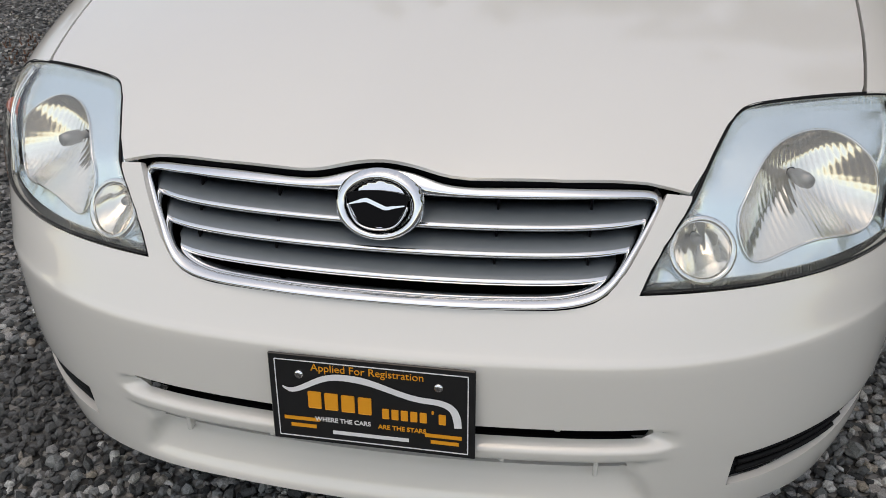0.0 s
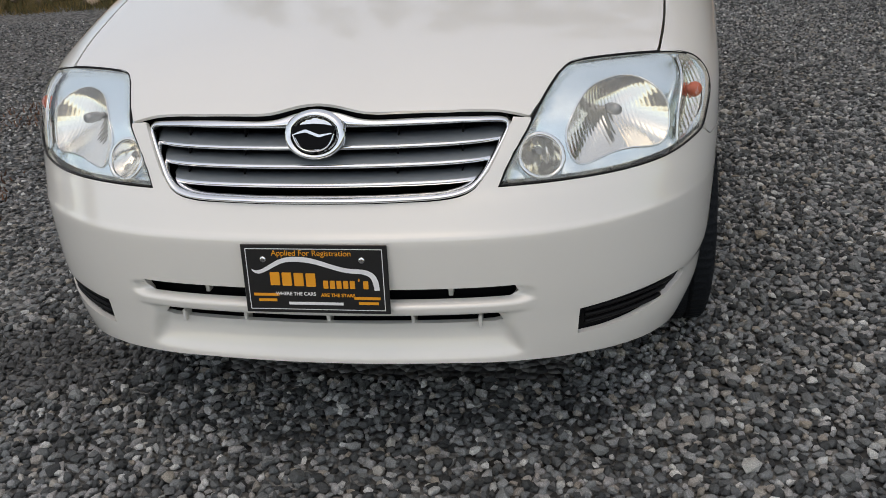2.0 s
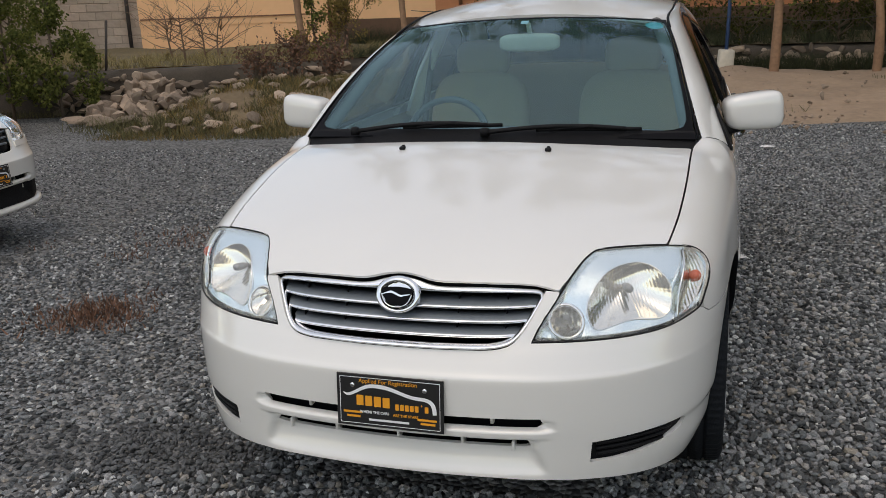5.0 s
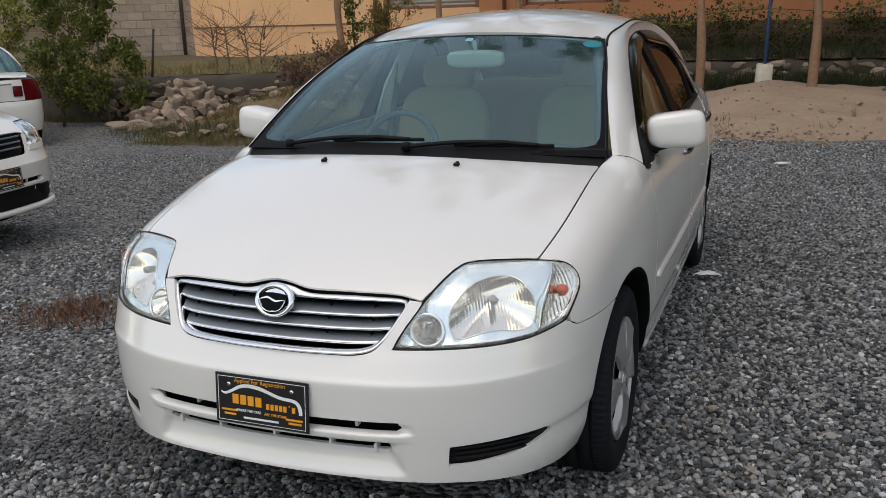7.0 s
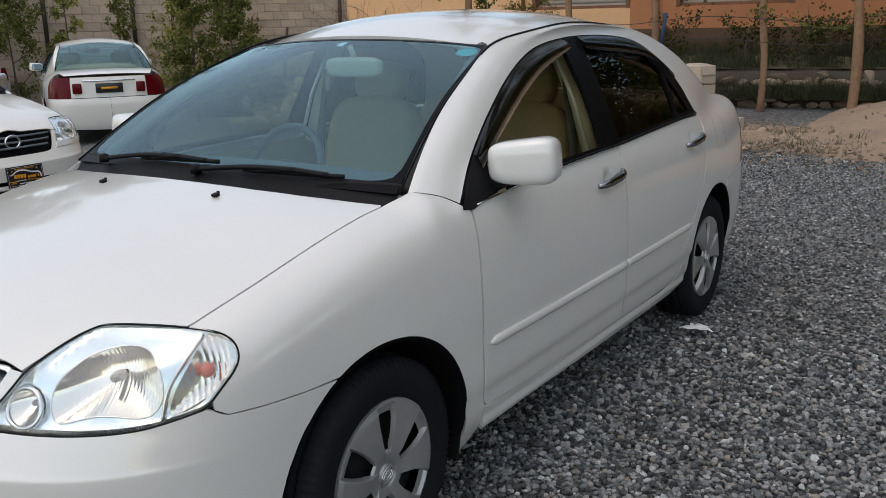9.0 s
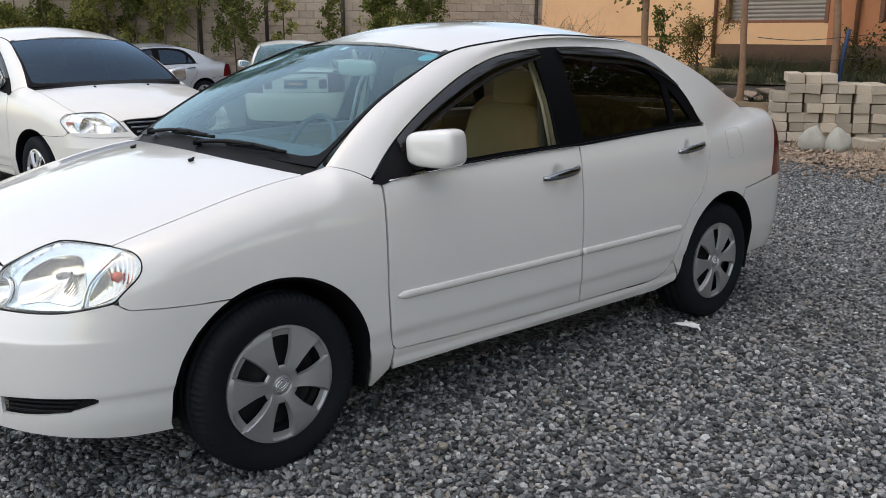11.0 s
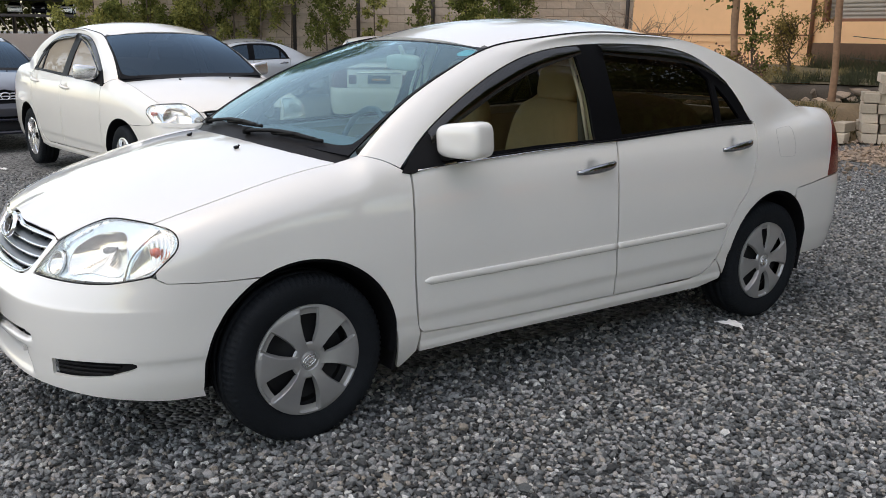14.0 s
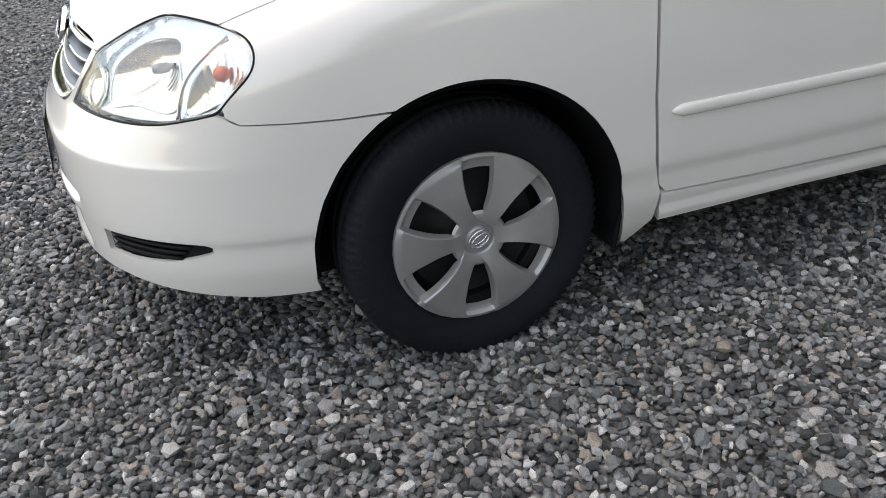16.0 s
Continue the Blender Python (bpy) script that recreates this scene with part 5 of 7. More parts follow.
GOLDGRASS = material("golden_grass", (0.29, 0.23, 0.10), rough=0.9, per_island=0.45)
DARKWEED = material("dark_weeds", (0.045, 0.05, 0.02), rough=0.9, per_island=0.5)
LAWN = material("lawn_soil", (0.115, 0.092, 0.048), rough=0.95, grain=0.35, grain_scale=7, stain=0.4, stain_scale=0.7, bump=0.8, bump_scale=20)
LEAF = leaf_material("green_leaves", (0.125, 0.155, 0.05))
YLEAF = leaf_material("yellowing_leaves", (0.20, 0.175, 0.065))
BARK = material("grey_bark", (0.12, 0.085, 0.06), rough=0.9, grain=0.3, grain_scale=25, bump=0.6, bump_scale=60)
POLEWOOD = material("bare_wood_pole", (0.27, 0.155, 0.09), rough=0.85, grain=0.4, grain_scale=18, stain=0.3, bump=0.4, bump_scale=50)
ORANGEWALL = material("orange_plaster", (0.84, 0.49, 0.26), rough=0.85, grain=0.06, grain_scale=6, stain=0.13, stain_scale=0.6, bump=0.1, bump_scale=30)
# Same orange wall further right, with its shade put into a deeper colour.
SHADEDORANGE = material("deep_orange_plaster", (0.50, 0.205, 0.095), rough=0.9, grain=0.1, grain_scale=6, stain=0.28, stain_scale=0.7, bump=0.15, bump_scale=30)
PLINTH = material("brown_plinth", (0.125, 0.07, 0.042), rough=0.9, grain=0.2, grain_scale=9, stain=0.4, stain_scale=0.8, bump=0.5, bump_scale=14)
BLOCKS = material("concrete_block", (0.52, 0.41, 0.32), rough=0.9, per_object=0.14, per_island=0.16, grain=0.15, grain_scale=16, stain=0.2, bump=0.5, bump_scale=50)
MORTAR = material("mortar", (0.42, 0.34, 0.27), rough=0.95, grain=0.2, bump=0.5)
ROCK = material("rubble_rock", (0.29, 0.22, 0.165), rough=0.9, per_island=0.4, grain=0.2, grain_scale=14, stain=0.25, bump=0.6, bump_scale=25)
ROCKOBJ = material("rubble_rock_single", (0.30, 0.225, 0.165), rough=0.9, per_object=0.5, grain=0.2, grain_scale=14, stain=0.25, bump=0.6, bump_scale=25)
SHUTTER = material("shutter_metal", (0.30, 0.26, 0.215), rough=0.55, metal=0.2, grain=0.06, stain=0.2)
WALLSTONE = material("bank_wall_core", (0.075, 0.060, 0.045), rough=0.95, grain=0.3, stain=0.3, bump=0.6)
DARKLEAF = leaf_material("dark_bush_leaves", (0.055, 0.065, 0.022))
PAVER = material("grey_paver", (0.43, 0.365, 0.285), rough=0.9, per_object=0.28, grain=0.18, grain_scale=30, stain=0.2, bump=0.4, bump_scale=70)

ext = 400.0
n = 60
xs = np.concatenate([-np.geomspace(ext, 20, 14), np.linspace(-18, 14, 65), np.geomspace(16, ext, 14)])
ys = np.concatenate([-np.geomspace(ext, 12, 14), np.linspace(-10, 14, 49), np.geomspace(16, ext, 14)])


def fall(x):
    """The yard sinks gently towards the block wall."""
    return -0.018 * np.clip(-np.asarray(x, float) - 2.0, 0, 16)


def dip(x, y):
    """Shallow unevenness of the yard."""
    return 0.012 * np.sin(x * 1.7 + 0.6 * y) * np.sin(y * 1.3) - 0.012 + fall(x) - 0.026 * np.exp(-(((np.asarray(y, float) - 3.7) / 1.1) ** 2))


rows = [[(x, y, float(dip(x, y)) if abs(x) < 16 and abs(y) < 13 else float(fall(x)) - 0.012) for x in xs] for y in ys]
part("ground", grid(rows), GROUND, None, "grey crushed gravel yard")
tagged(bpy.data.objects["ground"], "grey crushed gravel yard", "ground", kind="structure")


def ico():
    b = bmesh.new()
    bmesh.ops.create_icosphere(b, subdivisions=1, radius=1.0)
    v = np.array([q.co for q in b.verts])
    b.verts.index_update()
    f = np.array([[q.index for q in t.verts] for t in b.faces])
    b.free()
    return v, f


def octa():
    v = np.array([(1, 0, 0), (0, 1, 0), (-1, 0, 0), (0, -1, 0), (0, 0, 1), (0, 0, -1)], float)
    return v, np.array([(0, 1, 4), (1, 2, 4), (2, 3, 4), (3, 0, 4), (1, 0, 5), (2, 1, 5), (3, 2, 5), (0, 3, 5)])


def scatter(name, xy, size, mat, label, category, sink=0.35, seed=3, z=None, flat=(0.45, 0.8), rough=False):
    """Many small stones in one mesh; rough ones have fewer facets."""
    rng = np.random.default_rng(seed)
    v0, f0 = octa() if rough else ico()
    n, k = len(xy), len(v0)
    kinds = [v0 * rng.uniform(0.60, 1.22, (k, 1)) for _ in range(24)]
    base = np.stack(kinds)[rng.integers(0, 24, n)]
    sc = np.stack([size, size * rng.uniform(0.55, 0.92, n), size * rng.uniform(*flat, n)], 1)
    base = base * sc[:, None, :]
    a, tilt = rng.uniform(0, 2 * np.pi, n), rng.normal(0, 0.5, n)
    ct, st = np.cos(tilt)[:, None], np.sin(tilt)[:, None]
    x, y, zz = base[..., 0], base[..., 1] * ct - base[..., 2] * st, base[..., 1] * st + base[..., 2] * ct
    ca, sa = np.cos(a)[:, None], np.sin(a)[:, None]
    lift = (dip(xy[:, 0], xy[:, 1]) if z is None else z) + sc[:, 2] * (1 - sink) * rng.uniform(0.15, 1.5, n)
    pts = np.stack([x * ca - y * sa + xy[:, :1], x * sa + y * ca + xy[:, 1:2], zz + lift[:, None]], -1).reshape(-1, 3)
    faces = (f0[None] + (np.arange(n) * k)[:, None, None]).reshape(-1, 3)
    me = bpy.data.meshes.new(name)
    me.vertices.add(len(pts))
    me.vertices.foreach_set("co", pts.ravel())
    me.loops.add(faces.size)
    me.loops.foreach_set("vertex_index", faces.ravel())
    me.polygons.add(len(faces))
    me.polygons.foreach_set("loop_start", np.arange(0, faces.size, 3))
    me.polygons.foreach_set("loop_total", np.full(len(faces), 3))
    me.update(calc_edges=True)
    me.polygons.foreach_set("use_smooth", np.zeros(len(faces), bool))
    me.materials.append(mat)
    return tagged(new(name, me), label, category, kind="stuff")


def spread(x0, x1, y0, y1, step, seed):
    rng = np.random.default_rng(seed)
    gx, gy = np.meshgrid(np.arange(x0, x1, step), np.arange(y0, y1, step))
    p = np.stack([gx.ravel(), gy.ravel()], 1)
    return p + rng.uniform(-0.5, 0.5, p.shape) * step


near = spread(-1.2, 3.2, -0.75, 3.3, 0.0174, 5)
near = near[~((np.abs(near[:, 0]) < 0.45) & (near[:, 1] > 0.45))]
mid_ = np.vstack([spread(-3.4, -1.2, -0.6, 4.2, 0.027, 6), spread(-1.2, 3.2, 3.3, 8.9, 0.024, 7), spread(3.2, 4.2, -0.4, 3.2, 0.03, 8), spread(3.2, 6.0, 3.2, 8.9, 0.042, 10), spread(-6.6, -3.4, -1.4, 7.0, 0.05, 11), spread(-3.4, -1.2, 4.2, 9.0, 0.045, 12)])


def darker_at(p, seed):
    """Which stones lie in the darker patch beside the car's nose."""
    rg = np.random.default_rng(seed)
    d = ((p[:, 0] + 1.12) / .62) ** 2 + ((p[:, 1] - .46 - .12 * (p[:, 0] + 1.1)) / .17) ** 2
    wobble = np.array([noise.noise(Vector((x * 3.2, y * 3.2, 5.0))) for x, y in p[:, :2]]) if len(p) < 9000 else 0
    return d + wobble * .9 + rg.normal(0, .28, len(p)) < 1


def split_darker(p, seed):
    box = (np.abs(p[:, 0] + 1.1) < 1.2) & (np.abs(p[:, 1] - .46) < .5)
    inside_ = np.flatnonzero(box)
    hit = inside_[np.concatenate([darker_at(p[c], seed) for c in np.array_split(inside_, 8)])]
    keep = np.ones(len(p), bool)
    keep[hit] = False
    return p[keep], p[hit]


near, darker_a = split_darker(near, 21)
mid_, darker_b = split_darker(mid_, 22)
rng = np.random.default_rng(8)
scatter("gravel", near, rng.uniform(0.0085, 0.0162, len(near)) * np.where(rng.random(len(near)) > 0.96, 1.5, 1.0), STONES, "loose grey crushed gravel around the parked car", "gravel", seed=4, sink=.05)
darker = np.vstack([darker_a, darker_b])
DARKSTONES = material("damp_gravel", (0.085, 0.087, 0.087), rough=0.5, per_island=0.55, grain=0.5, grain_scale=330, bump=0.5, bump_scale=420)
scatter("damp_gravel", darker, rng.uniform(0.0085, 0.0162, len(darker)), DARKSTONES, "dark damp gravel beside the nose of the car", "gravel", seed=14, sink=.05)
scatter("gravel", mid_, rng.uniform(0.010, 0.017, len(mid_)), STONES, "loose grey crushed gravel further over the yard", "gravel", seed=9, rough=True)

# ---- walls and terrace ----
def slab(name, size, m, mat, label, category="", kind="", bevel=0.0, parent=None):
    ob = part(name, solid(Shape(), size, bevel, m), mat, parent, smooth=False)
    return tagged(ob, label, category, kind=kind)


WALL_A, WALL_D, WALL_N = np.array([-13.8, 18.5]), np.array([-.539, -.8423]), np.array([.8423, -.539])
WALL_M = Matrix(((WALL_D[0], -WALL_N[0], 0, WALL_A[0]), (WALL_D[1], -WALL_N[1], 0, WALL_A[1]), (0, 0, 1, 0), (0, 0, 0, 1)))
# local: x along the wall from the corner, y away from the yard, z up
part_wall = part("wall_west", Shape().add(*[(s.v, s.f) for s in [solid(Shape(), (16.9, .2, 3.0), 0, pose(6.45, .107, 1.1))]][0], WALL_M), MORTAR, None, smooth=False)
tagged(part_wall, "grey-brown concrete block wall with dark mortar joints", "wall", kind="structure")

MAROON = material("maroon_sheet_metal", (.035, .012, .012), rough=.6, stain=.3, stain_scale=3)
ribs_ = Shape()
xs_ = np.arange(-1.9, 14.8, .02)
g_ = grid([[(x, .20 + .018 * math.sin(x * 42), 2.55), (x, .20 + .018 * math.sin(x * 42), 3.9)] for x in xs_])
ribs_.add(g_.v, g_.f, WALL_M)
fence_ = part("sheet_fence", ribs_, MAROON, None)
tagged(fence_, "dark maroon corrugated sheet fence above the block wall", "fence", kind="structure")

FACE_Y = 17.75
face = Shape()
bays = [(-7.75, -5.40), (-4.40, -2.05), (-1.05, 1.3)]
left = -13.15
deep = Shape()
for a, b in bays:
    side_ = face if b < -5 else deep
    solid(side_, (a - left, .3, 3.4), 0, pose((a + left) / 2, FACE_Y + .15, 1.2 + 1.7))
    solid(side_, (b - a, .3, .46), 0, pose((a + b) / 2, FACE_Y + .15, 1.2 + .23))
    solid(side_, (b - a, .3, .6), 0, pose((a + b) / 2, FACE_Y + .15, 4.3))
    left = b
wall_n = part("wall_north", face, ORANGEWALL, None, smooth=False)
tagged(wall_n, "orange plastered shop building wall", "wall", kind="structure")
solid(deep, (26.7, .3, 3.4), 0, pose(14.65, FACE_Y + .15, 2.9))
wall_e = part("wall_north_east", deep, SHADEDORANGE, None, smooth=False)
tagged(wall_e, "deep orange-red plastered wall of the shop building", "wall", kind="structure")
FRAMEWOOD = material("brown_door_frame", (.20, .085, .045), rough=.6, grain=.15, grain_scale=20, stain=.2)
for a, b in bays:
    SH = thing("roller_shutter", "closed grey ribbed roller shutter in the orange wall", "shutter", group="shop shutters")
    ribs = Shape()
    zs = np.arange(1.68, 4.0, .012)
    rows = [[(x, FACE_Y + .16 - .018 * abs(math.sin((z - 1.68) / .085 * math.pi)), z) for x in (a + .04, b - .04)] for z in zs]
    g = grid(rows)
    ribs.add(g.v, g.f)
    part("curtain", ribs, SHUTTER, SH)
    part("frame_post", solid(Shape(), (.09, .16, 2.5), .01, pose(a + .045, FACE_Y + .06, 2.9)), FRAMEWOOD, SH, smooth=False)
    part("frame_post", solid(Shape(), (.09, .16, 2.5), .01, pose(b - .045, FACE_Y + .06, 2.9)), FRAMEWOOD, SH, smooth=False)
    part("bottom_rail", solid(Shape(), (b - a - .1, .07, .07), .01, pose((a + b) / 2, FACE_Y + .10, 1.69)), FRAMEWOOD, SH, smooth=False)
slab("trim", (5.2, .03, .03), pose(-10.5, FACE_Y - .012, 1.37), FRAMEWOOD, "dark groove line along the orange wall", "trim", "structure")
slab("wall_base", (5.25, .26, 1.1), pose(-10.525, FACE_Y + .15, .66), ORANGEWALL, "lower part of the orange plastered wall", "wall", "structure")
slab("wall_plinth", (34, .5, .95), pose(9.1, FACE_Y + .2, .74), PLINTH, "stained brown stone plinth under the orange wall", "plinth", "structure")
for x in (-7.95, -4.45 - .35):
    p = part("drain_pipe", tube(np.array([(x, FACE_Y - .06, .9), (x, FACE_Y - .06, 4.0)]), .045, 10), FRAMEWOOD, None)
    tagged(p, "brown drain pipe down the orange wall", "pipe", group="wall pipes")

# terrace behind the stone retaining wall
EDGE = curve_through([(-15.2, 15.0), (-13.9, 12.9), (-12.3, 11.4), (-10.4, 10.4), (-6.4, 12.4), (-2.6, 14.0), (1.5, 14.5), (8, 14.6), (26, 14.8)], 80)
EDGE_IN = EDGE[(EDGE[:, 0] > -14) & (EDGE[:, 0] < 7)]
rows = []
for q in EDGE:
    back_y = FACE_Y + .1
    if q[0] < -13.8:
        k = np.array([q[0] - .6, q[1] + 1.5])
    else:
        k = np.array([q[0], back_y])
    rows.append([(*(q + (k - q) * t), .58 + .10 * t + .05 * math.sin(q[0] * 1.1 + 5 * t) * t) for t in np.linspace(.09, 1, 14)])
terr = part("terrace", fixed(grid(rows)), LAWN, None)
tagged(terr, "raised bank of dry grass and soil", "bank", kind="structure")


def rock(seed, rough=.28):
    r = np.random.default_rng(seed)
    b = bmesh.new()
    bmesh.ops.create_icosphere(b, subdivisions=2, radius=.62)
    off = Vector(r.uniform(-50, 50, 3))
    for v in b.verts:
        v.co *= 1 + rough * noise.noise(v.co * 2.2 + off)
    for _ in range(11):
        n = Vector(r.normal(0, 1, 3)).normalized()
        d = r.uniform(.22, .40)
        for v in b.verts:
            over = v.co.dot(n) - d
            if over > 0:
                v.co -= n * over
    b.verts.index_update()
    out = Shape().add([v.co for v in b.verts], [[v.index for v in f.verts] for f in b.faces])
    b.free()
    return out


ROCK_MESHES = []
for k in range(9):
    tmp = part("stone", rock(k + 1), ROCKOBJ, None, angle=18)
    ROCK_MESHES.append(tmp.data)
    bpy.data.objects.remove(tmp)


def stone(parent, place, size, turn, k, name="stone"):
    ob = new(name, ROCK_MESHES[k % 9])
    ob.parent = parent
    ob.matrix_world = pose(*place, *turn) @ Matrix.Diagonal((*size, 1))
    return ob


rows = []
for d in np.linspace(0, len(EDGE) - 1, 420):
    q = [np.interp(d, range(len(EDGE)), EDGE[:, k]) for k in (0, 1)]
    w = .07 * noise.noise(Vector((q[0] * 2.3, q[1] * 2.3, 1))) + .04 * noise.noise(Vector((q[0] * 7, q[1] * 7, 4)))
    rows.append([(q[0], q[1] + .05 + w, -.35), (q[0], q[1] + .04 - w, .30), (q[0], q[1] + .06 + w, .47 + w), (q[0], q[1] + .2 + w, .55 + w), (q[0], q[1] + .5, .575)])
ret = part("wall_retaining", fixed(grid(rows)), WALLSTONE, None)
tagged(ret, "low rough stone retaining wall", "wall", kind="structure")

# soil heap
def heap_z(x, y):
    u = (y - 8.9 + .15 * math.sin(x * 1.9)) / 3.2
    c = np.clip(u, 0, 1)
    h = .30 * c ** .8 * (1 + .18 * math.sin(1.7 * x + .5) * c) * np.clip((x + .5) / 1.4, 0, 1) ** .6 * np.clip((14.6 - y) / 1.0, .5, 1)
    lumps = .03 * noise.noise(Vector((x * 2.2, y * 2.2, 0))) + .016 * noise.noise(Vector((x * 6, y * 6, 3)))
    return float(h - .03 + lumps * min(1, max(0, u) * 4))


rows = [[(x, y, heap_z(x, y)) for y in np.linspace(8.7, 14.4, 80)] for x in np.linspace(-.6, 16, 190)]
heap = part("soil_heap", fixed(grid(rows)), SOIL, None)
tagged(heap, "long low heap of bare sandy soil", "soil heap", kind="structure")

rng = np.random.default_rng(44)
CLODS = thing("soil_clods", "clods and stones strewn over the soil heap", "stones")
for k in range(60):
    x, y = rng.uniform(.2, 9), rng.uniform(9.3, 12.6)
    u = min(1, max(0, (y - 8.9) / 3.2))
    s = rng.uniform(.04, .12)
    stone(CLODS, (x, y, .30 * u**.8 * .95), (s, s * .8, s * .6), rng.uniform(0, 360, 3), k, "clod")

BLUE = material("blue_paint", (.014, .045, .12), rough=.5, stain=.25, stain_scale=8, grain=.1)
for x, y in ((.82, 13.6), (-3.12, 13.4)):
    P = thing("blue_post", "blue painted steel post in a white concrete footing", "post", group="blue posts")
    part("post", tube(np.array([(x, y, .3), (x + .02, y, 1.0), (x + .08, y, 1.5 if x < 0 else 3.2)]), .03, 10), BLUE, P)
    part("footing", solid(Shape(), (.24, .22, .40), .03, pose(x, y, .38, 2, 3, 10)), material("whitewashed_concrete", (.62, .56, .46), .9, grain=.2, grain_scale=14, stain=.3), P, "whitewashed concrete footing")
POSTM = material("rusty_iron", (.05, .04, .035), .7, stain=.4, stain_scale=10)
p = part("iron_post", tube(np.array([(-9.34, 11.2, .2), (-9.15, 11.2, 1.40)]), .022, 8), POSTM, None)
tagged(p, "thin rusty iron post on the stone wall", "post", group="iron posts")
for along in (.2, 5.5, 7.5, 9.2):
    q = WALL_A + WALL_D * along + WALL_N * .06
    p = part("wall_pipe", tube(np.array([(*q, .5), (*q, 3.2)]), .05, 8), POSTM, None)
    tagged(p, "dark vertical pipe on the block wall", "pipe", group="wall pipes")
WIRE = material("barbed_wire", (.06, .055, .05), .6, metal=.5)
for z in (1.05, 1.38):
    pts = [(x, 13.15 + .05 * math.sin(x), z + .05 * math.sin(x * 2.1)) for x in np.linspace(-4.42, 3.0, 60)]
    p = part("fence_wire", tube(np.array(pts), .006, 5), WIRE, None)
    tagged(p, "sagging barbed wire between the fence poles", "wire", group="fence wires")


# ---- planting ----
def foliage(name, centres, radii, count, size, mat, parent=None, seed=1, droop=0.0):
    """Leaves as small folded blades round the given centres."""
    r = np.random.default_rng(seed)
    c, rad = np.asarray(centres, float), np.asarray(radii, float)
    pick = r.integers(0, len(c), count)
    d = r.normal(0, 1, (count, 3))
    d /= np.linalg.norm(d, axis=1, keepdims=True)
    pos = c[pick] + d * rad[pick] * (r.random((count, 1)) ** .55)
    u = r.normal(0, 1, (count, 3)) + [0, 0, -droop]
    u /= np.linalg.norm(u, axis=1, keepdims=True)
    w = np.cross(u, r.normal(0, 1, (count, 3)))
    w /= np.linalg.norm(w, axis=1, keepdims=True)
    s = size * r.uniform(.6, 1.3, (count, 1))
    n = np.cross(u, w)
    pts = np.stack([pos, pos + u * s * .5 + w * s * .36 + n * s * .06, pos + u * s, pos + u * s * .5 - w * s * .36 + n * s * .06], 1).reshape(-1, 3)
    base = (np.arange(count) * 4)[:, None]
    faces = np.hstack([base, base + 1, base + 2, base + 3])
    ob = part(name, Shape().add(pts, faces), mat, parent, smooth=False)
    return ob


def branchy(name, base, height, spread_, seed, mat, parent, thick=.03, limbs=9, twigs=4, up=.8, low=.2):
    """A tapered stem with limbs and twigs; returns the mesh and the tips."""
    r = np.random.default_rng(seed)
    out, tips = Shape(), []
    base = np.array(base, float)
    top = base + [r.normal(0, .05), r.normal(0, .05), height]
    stem = curve_through([base, base + (top - base) * .5 + [*r.normal(0, .04, 2), 0], top], 10)
    t = tube(stem, np.linspace(thick, thick * .3, 10), 7)
    out.add(t.v, t.f)
    tips.append(top)
    for _ in range(limbs):
        k = r.uniform(low, .95)
        a = base + (top - base) * k
        ang = r.uniform(0, 2 * math.pi)
        reach = spread_ * r.uniform(.5, 1.1) * (1.15 - .5 * k)
        b = a + [reach * math.cos(ang), reach * math.sin(ang), reach * up * r.uniform(.5, 1.4)]
        mid = (a + b) / 2 + r.normal(0, .06, 3) * reach
        line = curve_through([a, mid, b], 7)
        t = tube(line, np.linspace(thick * .45, thick * .12, 7), 5)
        out.add(t.v, t.f)
        tips += [b, mid]
        for _ in range(twigs):
            q = line[r.integers(2, 7)]
            e = q + r.normal(0, .28, 3) * reach + [0, 0, .12 * reach]
            t = tube(curve_through([q, (q + e) / 2 + r.normal(0, .04, 3) * reach, e], 4), np.linspace(thick * .16, thick * .06, 4), 4)
            out.add(t.v, t.f)
            tips.append(e)
    return part(name, out, mat, parent), np.array(tips)


def shrub(x, y, z, height, wide, seed, leaves, label, mat=LEAF, size=.075, name="young_tree", limbs=14, group="saplings along the wall", category="tree", up=.9):
    T = thing(name, label, category, group=group)
    _, tips = branchy("trunk", (x, y, z), height, wide, seed, BARK, T, thick=.028, limbs=limbs, twigs=4, up=up, low=.03)
    foliage("crown", tips, np.full((len(tips), 3), .20 * max(wide, .5)) * [1, 1, 1.2], leaves, size, mat, T, seed, .6)
    return T


HEDGELEAF = leaf_material("poplar_leaves", (.27, .30, .105))
for k, (x, y, h, w, nl, mat) in enumerate([(-17.4, 11.0, 1.75, .75, 1500, LEAF), (-16.9, 12.1, 2.4, .38, 650, LEAF), (-16.3, 13.05, 2.5, .42, 700, LEAF), (-15.5, 14.0, 1.9, .7, 1100, LEAF), (-14.8, 15.1, 2.3, .9, 1500, LEAF)]):
    shrub(x, y, -.2, h + .5, w, 40 + k, int(nl * 2.6), "leafy young poplar growing along the block wall", HEDGELEAF if k % 2 else mat, .075)
for k in range(8):
    q = WALL_A + WALL_D * (9.3 + .7 * k) + WALL_N * (.55 + .2 * (k % 2))
    shrub(q[0], q[1], -.25, 4.3 + .4 * (k % 3), .9, 140 + k, 9000, "leafy young poplar growing along the block wall", (HEDGELEAF, HEDGELEAF, LEAF)[k % 3], .082)
shrub(-10.15, 9.9, -.15, 2.3, .40, 71, 5200, "bushy young poplar with dark green leaves beside the stone wall", LEAF, .062, limbs=22)
